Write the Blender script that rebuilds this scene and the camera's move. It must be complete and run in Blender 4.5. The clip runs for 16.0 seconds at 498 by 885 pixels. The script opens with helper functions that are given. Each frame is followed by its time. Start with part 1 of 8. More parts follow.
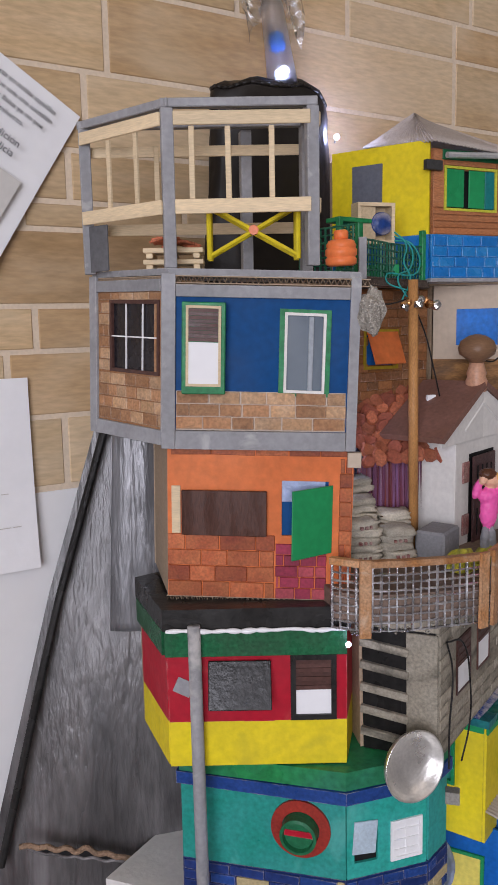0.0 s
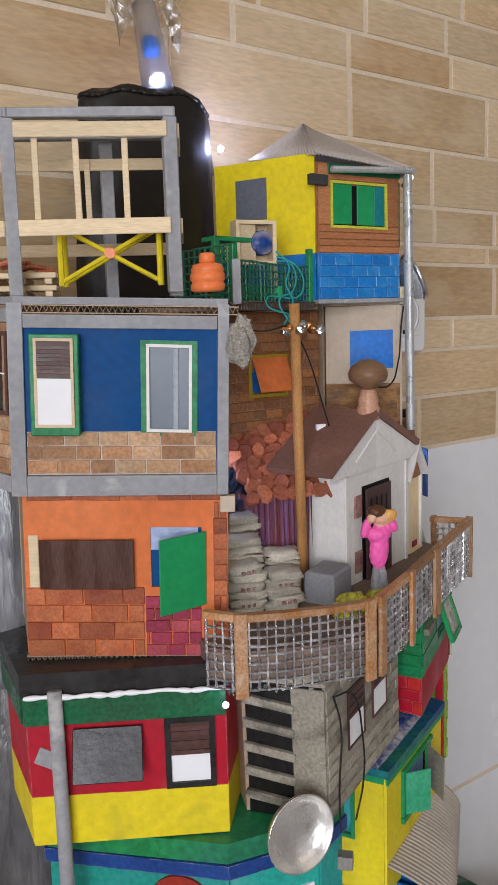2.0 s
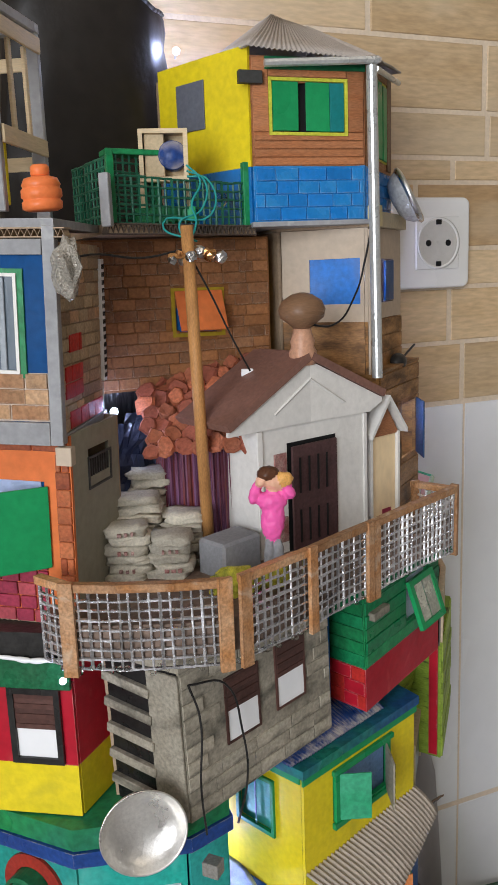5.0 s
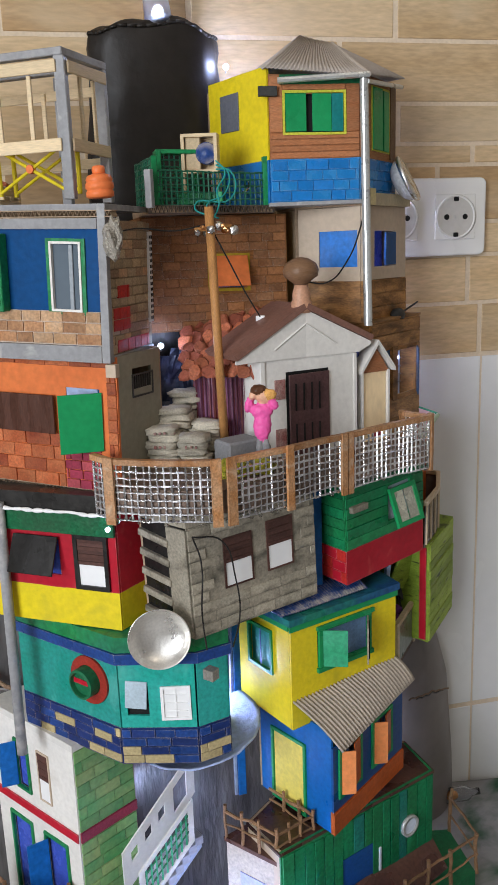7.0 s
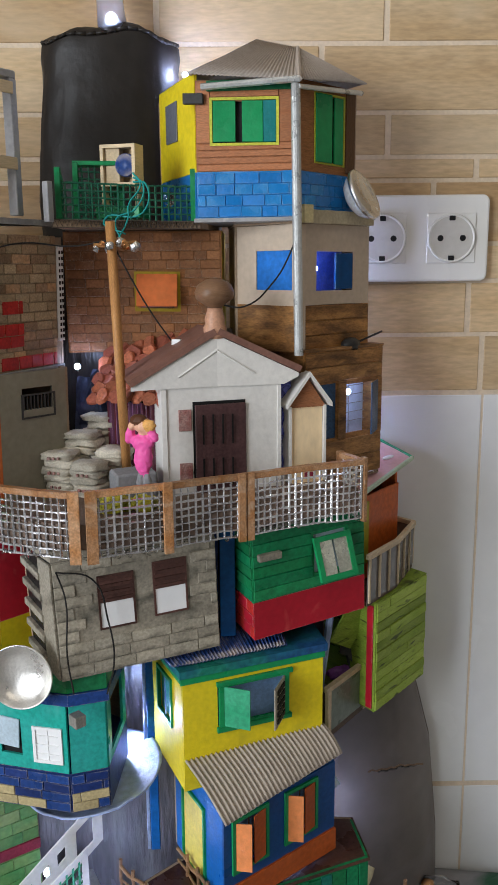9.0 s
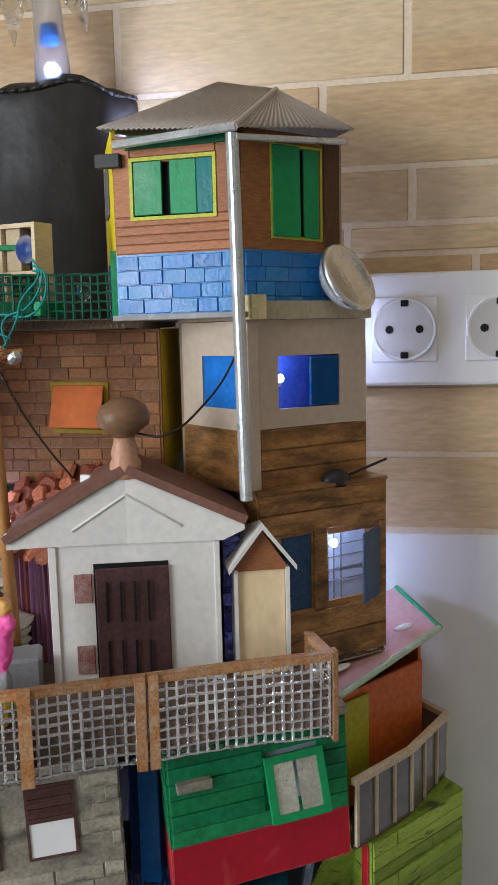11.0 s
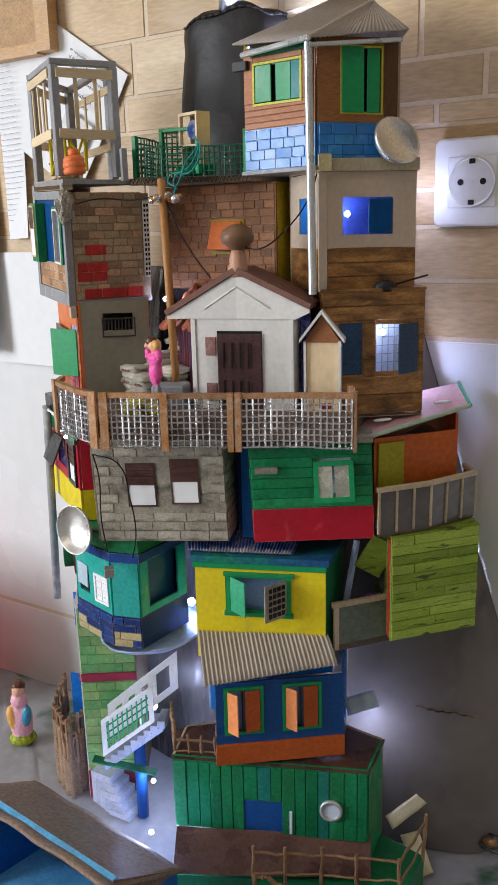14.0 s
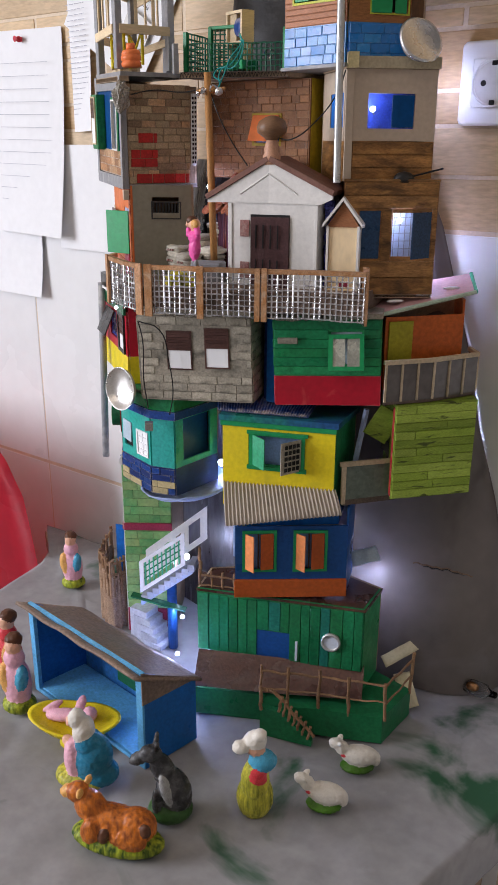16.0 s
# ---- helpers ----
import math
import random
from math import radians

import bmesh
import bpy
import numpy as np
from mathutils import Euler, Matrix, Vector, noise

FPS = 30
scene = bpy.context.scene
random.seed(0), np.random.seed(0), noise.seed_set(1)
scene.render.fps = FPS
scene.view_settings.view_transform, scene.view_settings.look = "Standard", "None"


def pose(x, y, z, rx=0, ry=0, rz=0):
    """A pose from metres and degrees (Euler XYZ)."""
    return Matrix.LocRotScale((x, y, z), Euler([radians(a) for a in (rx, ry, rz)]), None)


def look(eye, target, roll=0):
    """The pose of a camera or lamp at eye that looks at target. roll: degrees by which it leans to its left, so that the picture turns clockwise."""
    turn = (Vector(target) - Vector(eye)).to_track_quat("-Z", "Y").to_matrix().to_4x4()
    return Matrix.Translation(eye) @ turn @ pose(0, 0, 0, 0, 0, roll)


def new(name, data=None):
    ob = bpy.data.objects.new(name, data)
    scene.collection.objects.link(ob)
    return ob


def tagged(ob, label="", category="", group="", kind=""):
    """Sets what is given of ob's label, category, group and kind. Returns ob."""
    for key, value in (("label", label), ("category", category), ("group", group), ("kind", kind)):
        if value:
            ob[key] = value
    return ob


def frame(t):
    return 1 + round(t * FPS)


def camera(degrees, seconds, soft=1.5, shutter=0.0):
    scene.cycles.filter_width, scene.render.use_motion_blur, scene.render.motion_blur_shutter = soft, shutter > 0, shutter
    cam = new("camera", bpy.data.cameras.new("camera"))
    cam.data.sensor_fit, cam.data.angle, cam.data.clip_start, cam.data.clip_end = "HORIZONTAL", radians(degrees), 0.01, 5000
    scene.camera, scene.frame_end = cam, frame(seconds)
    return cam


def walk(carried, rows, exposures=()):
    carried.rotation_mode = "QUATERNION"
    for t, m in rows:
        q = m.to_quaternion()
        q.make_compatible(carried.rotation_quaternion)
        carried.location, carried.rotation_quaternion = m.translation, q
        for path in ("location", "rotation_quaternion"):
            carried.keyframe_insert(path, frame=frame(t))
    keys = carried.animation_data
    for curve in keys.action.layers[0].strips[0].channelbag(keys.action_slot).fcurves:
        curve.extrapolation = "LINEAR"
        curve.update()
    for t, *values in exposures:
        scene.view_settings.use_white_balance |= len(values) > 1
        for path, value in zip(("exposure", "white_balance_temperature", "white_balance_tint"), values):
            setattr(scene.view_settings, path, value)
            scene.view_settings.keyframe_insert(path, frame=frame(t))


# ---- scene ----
cam = camera(33.5, 16.0)
PATH = [
    (0, (-0.564, -0.553, 1.353), (0.57, 1.068, 1.059), -1.1),
    (0.5, (-0.569, -0.524, 1.361), (0.618, 1.061, 1.08), -1.1),
    (1, (-0.561, -0.507, 1.365), (0.666, 1.047, 1.082), -1.2),
    (1.5, (-0.548, -0.509, 1.367), (0.709, 1.021, 1.086), -1.4),
    (2, (-0.503, -0.542, 1.366), (0.743, 0.995, 1.08), -1.7),
    (2.5, (-0.427, -0.584, 1.369), (0.754, 1.003, 1.077), -1.6),
    (3, (-0.382, -0.607, 1.363), (0.714, 1.038, 1.059), -1.5),
    (3.5, (-0.379, -0.577, 1.357), (0.66, 1.101, 1.036), -1.7),
    (4, (-0.381, -0.555, 1.355), (0.649, 1.126, 1.016), -2.1),
    (4.2, (-0.374, -0.56, 1.356), (0.648, 1.124, 1.009), -2.2),
    (6.3, (-0.25, -0.665, 1.343), (0.191, 1.227, 0.868), -1.7),
    (6.5, (-0.268, -0.695, 1.346), (0.181, 1.197, 0.88), -1.9),
    (7, (-0.289, -0.756, 1.347), (0.204, 1.128, 0.891), -2.1),
    (7.5, (-0.257, -0.774, 1.347), (0.218, 1.119, 0.911), -2.1),
    (8, (-0.15, -0.787, 1.349), (0.163, 1.141, 0.917), -1.2),
    (8.2, (-0.116, -0.789, 1.343), (0.055, 1.154, 0.903), -1.0),
    (10.3, (-0.075, -0.59, 1.357), (-0.032, 1.386, 1.054), -0.3),
    (10.5, (-0.057, -0.583, 1.36), (-0.074, 1.396, 1.072), -0.8),
    (11, (0.031, -0.56, 1.371), (-0.245, 1.403, 1.103), -1.3),
    (11.5, (0.132, -0.516, 1.366), (-0.517, 1.354, 1.08), -1.4),
    (12, (0.187, -0.513, 1.364), (-0.65, 1.275, 1.04), -2.0),
    (12.5, (0.207, -0.548, 1.356), (-0.729, 1.179, 0.982), -2.2),
    (13, (0.227, -0.62, 1.35), (-0.757, 1.074, 0.95), -2.0),
    (13.5, (0.255, -0.697, 1.347), (-0.723, 0.991, 0.904), -1.6),
    (14, (0.251, -0.741, 1.333), (-0.714, 0.941, 0.84), -1.4),
    (14.5, (0.253, -0.748, 1.323), (-0.706, 0.92, 0.777), -1.1),
    (15, (0.3, -0.746, 1.321), (-0.685, 0.89, 0.724), -0.7),
    (15.5, (0.336, -0.775, 1.315), (-0.705, 0.808, 0.675), -0.2),
    (16, (0.334, -0.814, 1.312), (-0.727, 0.744, 0.643), 0.3),
]
walk(cam, [(t, look(eye, target, roll)) for t, eye, target, roll in PATH], [(0, -0.46, 6450, 20), (1.5, -0.4, 6500, 18), (2.5, -0.18, 6550, 12), (7, -0.09, 6500, 10), (11, 0.02, 6300, 8), (13, 0.1, 6350, 9), (14.5, 0.1, 6450, 12), (16, 0.08, 6450, 17)])

# ---- light ----
world = bpy.data.worlds.new("world")
scene.world = world
world.use_nodes = True
sky = world.node_tree.nodes.new("ShaderNodeTexSky")
sky.sky_type, sky.sun_disc = "NISHITA", False
sky.sun_elevation, sky.sun_rotation = radians(35), radians(60)
world.node_tree.links.new(sky.outputs[0], world.node_tree.nodes["Background"].inputs[0])
world.node_tree.nodes["Background"].inputs[1].default_value = 0.08


def lamp(name, kind, m, energy, color, size=1.0, size_y=None):
    data = bpy.data.lights.new(name, kind)
    data.energy, data.color = energy, color
    if kind == "AREA":
        data.shape, data.size, data.size_y = "RECTANGLE", size, size_y or size
    else:
        data.shadow_soft_size = size
    ob = new(name, data)
    ob.matrix_world = m
    return ob


lamp("window_light", "AREA", look((-1.97, -1.9, 1.6), (-0.2, -0.4, 1.15)), 62, (0.9, 0.94, 1.0), 1.3, 1.25)
# unseen warm fill below the ceiling, added to lift the darks
lamp("ceiling_light", "AREA", look((-0.1, -1.3, 2.45), (-0.1, -1.2, 0)), 4.2, (1.0, 0.87, 0.7), 0.9, 0.9)


# ---- materials ----
def mat(name, color, rough=0.6, vary=0.25, scale=40.0, bump=0.07, metal=0.0, second=None, streak=(1, 1, 1), amount=0.5, spec=0.25):
    """Paint, card or wood: noise at two scales shifts the colour and roughens the surface; second is the colour of worn spots."""
    m = bpy.data.materials.new(name)
    m.use_nodes = True
    nt = m.node_tree
    b = nt.nodes["Principled BSDF"]
    tc = nt.nodes.new("ShaderNodeTexCoord")
    mp = nt.nodes.new("ShaderNodeMapping")
    mp.inputs["Scale"].default_value = streak
    nt.links.new(tc.outputs["Object"], mp.inputs[0])
    n1, n2 = nt.nodes.new("ShaderNodeTexNoise"), nt.nodes.new("ShaderNodeTexNoise")
    n1.inputs["Scale"].default_value, n1.inputs["Detail"].default_value = scale, 5
    n2.inputs["Scale"].default_value, n2.inputs["Detail"].default_value = scale * 9, 6
    oi = nt.nodes.new("ShaderNodeObjectInfo")
    ad = nt.nodes.new("ShaderNodeVectorMath")
    ad.operation = "MULTIPLY_ADD"
    ad.inputs[1].default_value = (3.7, 2.9, 4.3)
    nt.links.new(oi.outputs["Random"], ad.inputs[0]), nt.links.new(mp.outputs[0], ad.inputs[2])
    nt.links.new(ad.outputs[0], n1.inputs[0]), nt.links.new(ad.outputs[0], n2.inputs[0])
    r1 = nt.nodes.new("ShaderNodeValToRGB")
    r1.color_ramp.elements[0].position, r1.color_ramp.elements[1].position = 0.35, 0.68
    c2 = second or tuple(min(1, c * (1 + vary)) for c in color)
    r1.color_ramp.elements[0].color = (*color, 1)
    r1.color_ramp.elements[1].color = (*[a + (b_ - a) * (amount if second else 1) for a, b_ in zip(color, c2)], 1)
    nt.links.new(n1.outputs[0], r1.inputs[0])
    hs = nt.nodes.new("ShaderNodeHueSaturation")
    mr = nt.nodes.new("ShaderNodeMapRange")
    mr.inputs[1].default_value, mr.inputs[2].default_value = 0.3, 0.7
    mr.inputs[3].default_value, mr.inputs[4].default_value = 1 - vary * 0.8, 1 + vary * 0.6
    nt.links.new(n2.outputs[0], mr.inputs[0])
    mr2 = nt.nodes.new("ShaderNodeMapRange")
    mr2.inputs[3].default_value, mr2.inputs[4].default_value = 1 - vary * 0.7, 1 + vary * 0.7
    nt.links.new(oi.outputs["Random"], mr2.inputs[0])
    mu = nt.nodes.new("ShaderNodeMath")
    mu.operation = "MULTIPLY"
    nt.links.new(mr.outputs[0], mu.inputs[0]), nt.links.new(mr2.outputs[0], mu.inputs[1])
    nt.links.new(mu.outputs[0], hs.inputs["Value"])
    nt.links.new(r1.outputs[0], hs.inputs["Color"])
    nt.links.new(hs.outputs[0], b.inputs["Base Color"])
    bp = nt.nodes.new("ShaderNodeBump")
    bp.inputs["Strength"].default_value, bp.inputs["Distance"].default_value = min(1, bump * 2), 0.002
    nt.links.new(n2.outputs[0], bp.inputs["Height"])
    nt.links.new(bp.outputs[0], b.inputs["Normal"])
    rr = nt.nodes.new("ShaderNodeMapRange")
    rr.inputs[1].default_value, rr.inputs[2].default_value = 0.3, 0.7
    rr.inputs[3].default_value, rr.inputs[4].default_value = max(0.05, rough - 0.14), min(1, rough + 0.14)
    nt.links.new(n1.outputs[0], rr.inputs[0]), nt.links.new(rr.outputs[0], b.inputs["Roughness"])
    b.inputs["Metallic"].default_value = metal
    b.inputs["Specular IOR Level"].default_value = spec
    return m


def glow(name, color, strength):
    m = bpy.data.materials.new(name)
    m.use_nodes = True
    b = m.node_tree.nodes["Principled BSDF"]
    b.inputs["Base Color"].default_value = (*color, 1)
    b.inputs["Emission Color"].default_value = (*color, 1)
    b.inputs["Emission Strength"].default_value = strength
    return m


def clear(name, color=(1, 1, 1), rough=0.05):
    m = bpy.data.materials.new(name)
    m.use_nodes = True
    b = m.node_tree.nodes["Principled BSDF"]
    b.inputs["Base Color"].default_value = (*color, 1)
    b.inputs["Transmission Weight"].default_value, b.inputs["Roughness"].default_value, b.inputs["IOR"].default_value = 1.0, rough, 1.3
    return m


GREY = mat("grey_paint", (0.33, 0.33, 0.34), 0.55, 0.15, 30, second=(0.2, 0.2, 0.2), amount=0.4)
CREAM = mat("bare_pine", (0.66, 0.52, 0.33), 0.6, 0.15, 20, streak=(1, 1, 8))
BLUE = mat("petrol_blue_paint", (0.002, 0.06, 0.2), 0.5, 0.15, 25, spec=0.12)
BLUE2 = mat("bright_blue_paint", (0.01, 0.13, 0.45), 0.4, 0.25, 30)
SKYB = mat("sky_blue_brick_paint", (0.008, 0.2, 0.56), 0.25, 0.15, 60, second=(0.06, 0.36, 0.68), amount=0.4, spec=0.5)
NAVY = mat("navy_paint", (0.012, 0.03, 0.13), 0.4, 0.3, 30)
ORANGE = mat("orange_paint", (0.75, 0.2, 0.055), 0.55, 0.15, 20, second=(0.6, 0.12, 0.03))
BRICKW = mat("brick_brown_card", (0.36, 0.17, 0.075), 0.6, 0.35, 60, second=(0.5, 0.3, 0.17))
BRICKR = mat("brick_red_card", (0.42, 0.1, 0.035), 0.5, 0.35, 70, second=(0.6, 0.22, 0.09))
MAROON = mat("maroon_paint", (0.28, 0.03, 0.06), 0.5, 0.3, 60)
RED = mat("red_paint", (0.5, 0.012, 0.03), 0.45, 0.15, 20, second=(0.35, 0.01, 0.02))
YELLOW = mat("yellow_paint", (0.78, 0.62, 0.015), 0.5, 0.12, 25, second=(0.65, 0.5, 0.02))
GREEN = mat("green_paint", (0.012, 0.24, 0.08), 0.4, 0.35, 35, second=(0.02, 0.12, 0.05))
DGREEN = mat("dark_green_paint", (0.01, 0.12, 0.05), 0.45, 0.3, 35)
LIME = mat("lime_paint", (0.3, 0.42, 0.05), 0.6, 0.3, 50, second=(0.16, 0.26, 0.03), streak=(1, 1, 4))
TURQ = mat("turquoise_paint", (0.013, 0.33, 0.26), 0.4, 0.25, 35, second=(0.05, 0.4, 0.38))
WHITE = mat("white_paint", (0.72, 0.7, 0.66), 0.5, 0.08, 30)
BEIGE = mat("beige_card", (0.52, 0.42, 0.32), 0.6, 0.1, 25)
BROWN = mat("brown_wood", (0.34, 0.14, 0.045), 0.45, 0.45, 30, second=(0.1, 0.045, 0.018), streak=(6, 6, 30))
DBROWN = mat("dark_brown_paint", (0.075, 0.035, 0.028), 0.4, 0.3, 40)
ROOFB = mat("brown_roof_card", (0.2, 0.1, 0.075), 0.55, 0.2, 40)
STONE = mat("stone_card", (0.46, 0.41, 0.32), 0.7, 0.3, 60, second=(0.12, 0.11, 0.085))
CARD = mat("corrugated_card", (0.34, 0.25, 0.17), 0.7, 0.2, 50)
CORR = mat("corrugated_grey_card", (0.4, 0.35, 0.31), 0.6, 0.15, 40)
BLACK = mat("black_bag", (0.017, 0.014, 0.012), 0.42, 0.25, 10, bump=0.16)
SHEET = mat("dark_painted_card", (0.21, 0.197, 0.193), 0.24, 0.35, 16, second=(0.028, 0.025, 0.025), streak=(1.6, 1.6, 0.3), bump=0.3, amount=0.85, spec=0.5)
CLOTH = mat("grey_cloth", (0.36, 0.355, 0.36), 0.6, 0.12, 9, second=(0.24, 0.235, 0.235), bump=0.04)
TILE = mat("white_tile", (0.78, 0.78, 0.77), 0.22, 0.03, 5, bump=0.02)
def painted_patches(m, color, scale, low, high, streak=(1, 1, 1), amount=1.0):
    """Lays loose patches of a second paint over a material."""
    nt = m.node_tree
    b = nt.nodes["Principled BSDF"]
    old = b.inputs["Base Color"].links[0].from_socket
    tc, n, r, mx = nt.nodes.new("ShaderNodeTexCoord"), nt.nodes.new("ShaderNodeTexNoise"), nt.nodes.new("ShaderNodeValToRGB"), nt.nodes.new("ShaderNodeMix")
    n.inputs["Scale"].default_value, n.inputs["Detail"].default_value, n.inputs["Distortion"].default_value = scale, 6, 0.6
    r.color_ramp.elements[0].position, r.color_ramp.elements[1].position = low, high
    mx.data_type = "RGBA"
    mp = nt.nodes.new("ShaderNodeMapping")
    mp.inputs["Scale"].default_value = streak
    r.color_ramp.elements[1].color = (amount, amount, amount, 1)
    nt.links.new(tc.outputs["Object"], mp.inputs[0]), nt.links.new(mp.outputs[0], n.inputs[0]), nt.links.new(n.outputs[0], r.inputs[0]), nt.links.new(r.outputs[0], mx.inputs["Factor"])
    nt.links.new(old, mx.inputs["A"])
    mx.inputs["B"].default_value = (*color, 1)
    nt.links.new(mx.outputs["Result"], b.inputs["Base Color"])



def edge_wear(m, color, radius=0.0009, amount=0.7):
    """Rubs the paint off along the cut edges, unevenly, down to a second colour."""
    nt = m.node_tree
    b = nt.nodes["Principled BSDF"]
    old = b.inputs["Base Color"].links[0].from_socket
    bv, ge, dot = nt.nodes.new("ShaderNodeBevel"), nt.nodes.new("ShaderNodeNewGeometry"), nt.nodes.new("ShaderNodeVectorMath")
    bv.samples = 3
    bv.inputs["Radius"].default_value = radius
    dot.operation = "DOT_PRODUCT"
    nt.links.new(bv.outputs[0], dot.inputs[0]), nt.links.new(ge.outputs["True Normal"], dot.inputs[1])
    tc, n, r, mul, mx = nt.nodes.new("ShaderNodeTexCoord"), nt.nodes.new("ShaderNodeTexNoise"), nt.nodes.new("ShaderNodeMapRange"), nt.nodes.new("ShaderNodeMath"), nt.nodes.new("ShaderNodeMix")
    n.inputs["Scale"].default_value, n.inputs["Detail"].default_value = 130, 4
    nt.links.new(tc.outputs["Object"], n.inputs[0])
    r.inputs[1].default_value, r.inputs[2].default_value, r.inputs[3].default_value, r.inputs[4].default_value = 0.97, 0.8, 0.0, 1.0
    nt.links.new(dot.outputs["Value"], r.inputs[0])
    r2 = nt.nodes.new("ShaderNodeMapRange")
    r2.inputs[1].default_value, r2.inputs[2].default_value, r2.inputs[3].default_value, r2.inputs[4].default_value = 0.4, 0.6, 0.0, amount
    nt.links.new(n.outputs[0], r2.inputs[0])
    mul.operation = "MULTIPLY"
    nt.links.new(r.outputs[0], mul.inputs[0]), nt.links.new(r2.outputs[0], mul.inputs[1])
    mx.data_type = "RGBA"
    nt.links.new(mul.outputs[0], mx.inputs["Factor"]), nt.links.new(old, mx.inputs["A"])
    mx.inputs["B"].default_value = (*color, 1)
    nt.links.new(mx.outputs["Result"], b.inputs["Base Color"])


painted_patches(CLOTH, (0.028, 0.1, 0.05), 7.0, 0.58, 0.65)
STONET = mat("stone_tile", (0.57, 0.395, 0.215), 0.4, 0.2, 9, second=(0.68, 0.52, 0.33), streak=(1, 1, 5), bump=0.05)
GROUT = mat("grout", (0.68, 0.56, 0.42), 0.8, 0.1, 40)
PLASTER = mat("plaster", (0.42, 0.4, 0.38), 0.8, 0.06, 6)
PLAST = mat("white_plastic", (0.8, 0.79, 0.76), 0.3, 0.02, 10, bump=0.01)
# near black: shade in holes and openings put into the colour, also dark panes
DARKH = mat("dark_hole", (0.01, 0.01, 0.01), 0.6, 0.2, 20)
PAPER = mat("paper", (0.83, 0.83, 0.83), 0.7, 0.03, 10)
METAL = mat("tin", (0.6, 0.6, 0.6), 0.25, 0.15, 60, metal=1.0)
ALU = mat("aluminium_wire", (0.7, 0.7, 0.72), 0.28, 0.3, 90, metal=0.95)
STONET2 = mat("stone_tile_dark", (0.48, 0.31, 0.155), 0.4, 0.2, 9, second=(0.6, 0.43, 0.26), streak=(1, 1, 5), bump=0.05)
STONET3 = mat("stone_tile_light", (0.64, 0.47, 0.28), 0.4, 0.18, 9, second=(0.72, 0.57, 0.39), streak=(1, 1, 5), bump=0.05)
FLOORM = mat("floor_tile", (0.4, 0.38, 0.36), 0.5, 0.1, 6)
RECESS = mat("shade_and_print_grey", (0.6, 0.58, 0.54), 0.4, 0.05, 20)
INK = mat("ink", (0.06, 0.06, 0.07), 0.7, 0.1, 20)
FAINT = mat("faint_ink", (0.45, 0.45, 0.5), 0.7, 0.1, 20)
CORK = mat("cork", (0.42, 0.27, 0.15), 0.8, 0.25, 60)
CREAM2 = mat("varnished_wood", (0.5, 0.3, 0.14), 0.4, 0.2, 20, streak=(1, 1, 6))
CHAIRR = mat("red_plastic", (0.62, 0.035, 0.06), 0.3, 0.05, 10, bump=0.02)
GLASS = clear("clear_plastic", (0.95, 0.97, 1.0), 0.12)
GLASSD = mat("grey_plastic_pane", (0.11, 0.14, 0.17), 0.15, 0.06, 12, bump=0.01)
BLUEP = mat("blue_lit_pane", (0.05, 0.09, 0.45), 0.25, 0.3, 60)
PINK = mat("pink_paint", (0.85, 0.12, 0.4), 0.45, 0.1, 40)
PALE = mat("pale_pink_card", (0.6, 0.36, 0.36), 0.6, 0.1, 30)
WOODST = mat("stick_wood", (0.45, 0.22, 0.075), 0.5, 0.3, 60, second=(0.25, 0.11, 0.04), streak=(4, 4, 1))
FRAMEW = mat("stained_rail_wood", (0.42, 0.19, 0.07), 0.5, 0.4, 80, second=(0.58, 0.42, 0.28))
TERRAC = mat("terracotta_card", (0.4, 0.12, 0.06), 0.55, 0.35, 60, second=(0.5, 0.2, 0.12))
STRIPE = mat("red_brown_corrugated", (0.22, 0.05, 0.035), 0.25, 0.3, 60, second=(0.3, 0.16, 0.34), amount=0.9, streak=(6, 6, 0.2), spec=0.5)
SACK = mat("grey_sacks", (0.46, 0.42, 0.34), 0.8, 0.25, 80)
CONC = mat("grey_foam", (0.25, 0.25, 0.26), 0.8, 0.15, 60)
ORANGE2 = mat("orange_plastic", (0.8, 0.2, 0.06), 0.4, 0.1, 40)
GLINT = mat("white_glue", (0.85, 0.85, 0.85), 0.25, 0.03, 40)
GREYCARD = mat("grey_green_card", (0.3, 0.285, 0.22), 0.65, 0.12, 20)
MESHG = mat("green_mesh_plastic", (0.02, 0.13, 0.075), 0.35, 0.2, 60)
FOIL = mat("blue_grey_foil", (0.28, 0.34, 0.5), 0.3, 0.3, 15, bump=0.4)
GRASS = mat("painted_grass", (0.4, 0.45, 0.03), 0.5, 0.3, 260, second=(0.03, 0.07, 0.01), amount=1.0, streak=(1, 1, 0.15))
SKIN = mat("ceramic_skin", (0.75, 0.42, 0.28), 0.35, 0.1, 60)
ROBEB = mat("ceramic_blue", (0.02, 0.16, 0.26), 0.25, 0.2, 120)
WHITEC = mat("ceramic_white", (0.78, 0.74, 0.66), 0.35, 0.1, 150, second=(0.6, 0.55, 0.45))
OXC = mat("ceramic_orange_brown", (0.68, 0.2, 0.03), 0.35, 0.3, 150, second=(0.2, 0.05, 0.015), amount=0.9, streak=(1.6, 1.6, 0.5))
BLACKC = mat("ceramic_black", (0.02, 0.02, 0.022), 0.25, 0.3, 100, second=(0.2, 0.2, 0.2))
ROSE = mat("ceramic_rose", (0.75, 0.4, 0.48), 0.4, 0.15, 100)
HAIR = mat("ceramic_hair", (0.1, 0.04, 0.02), 0.4, 0.2, 100)
TAPE = mat("masking_tape", (0.62, 0.55, 0.34), 0.6, 0.1, 40)
COPPER = mat("copper_coil", (0.6, 0.3, 0.12), 0.3, 0.2, 60, metal=1.0)
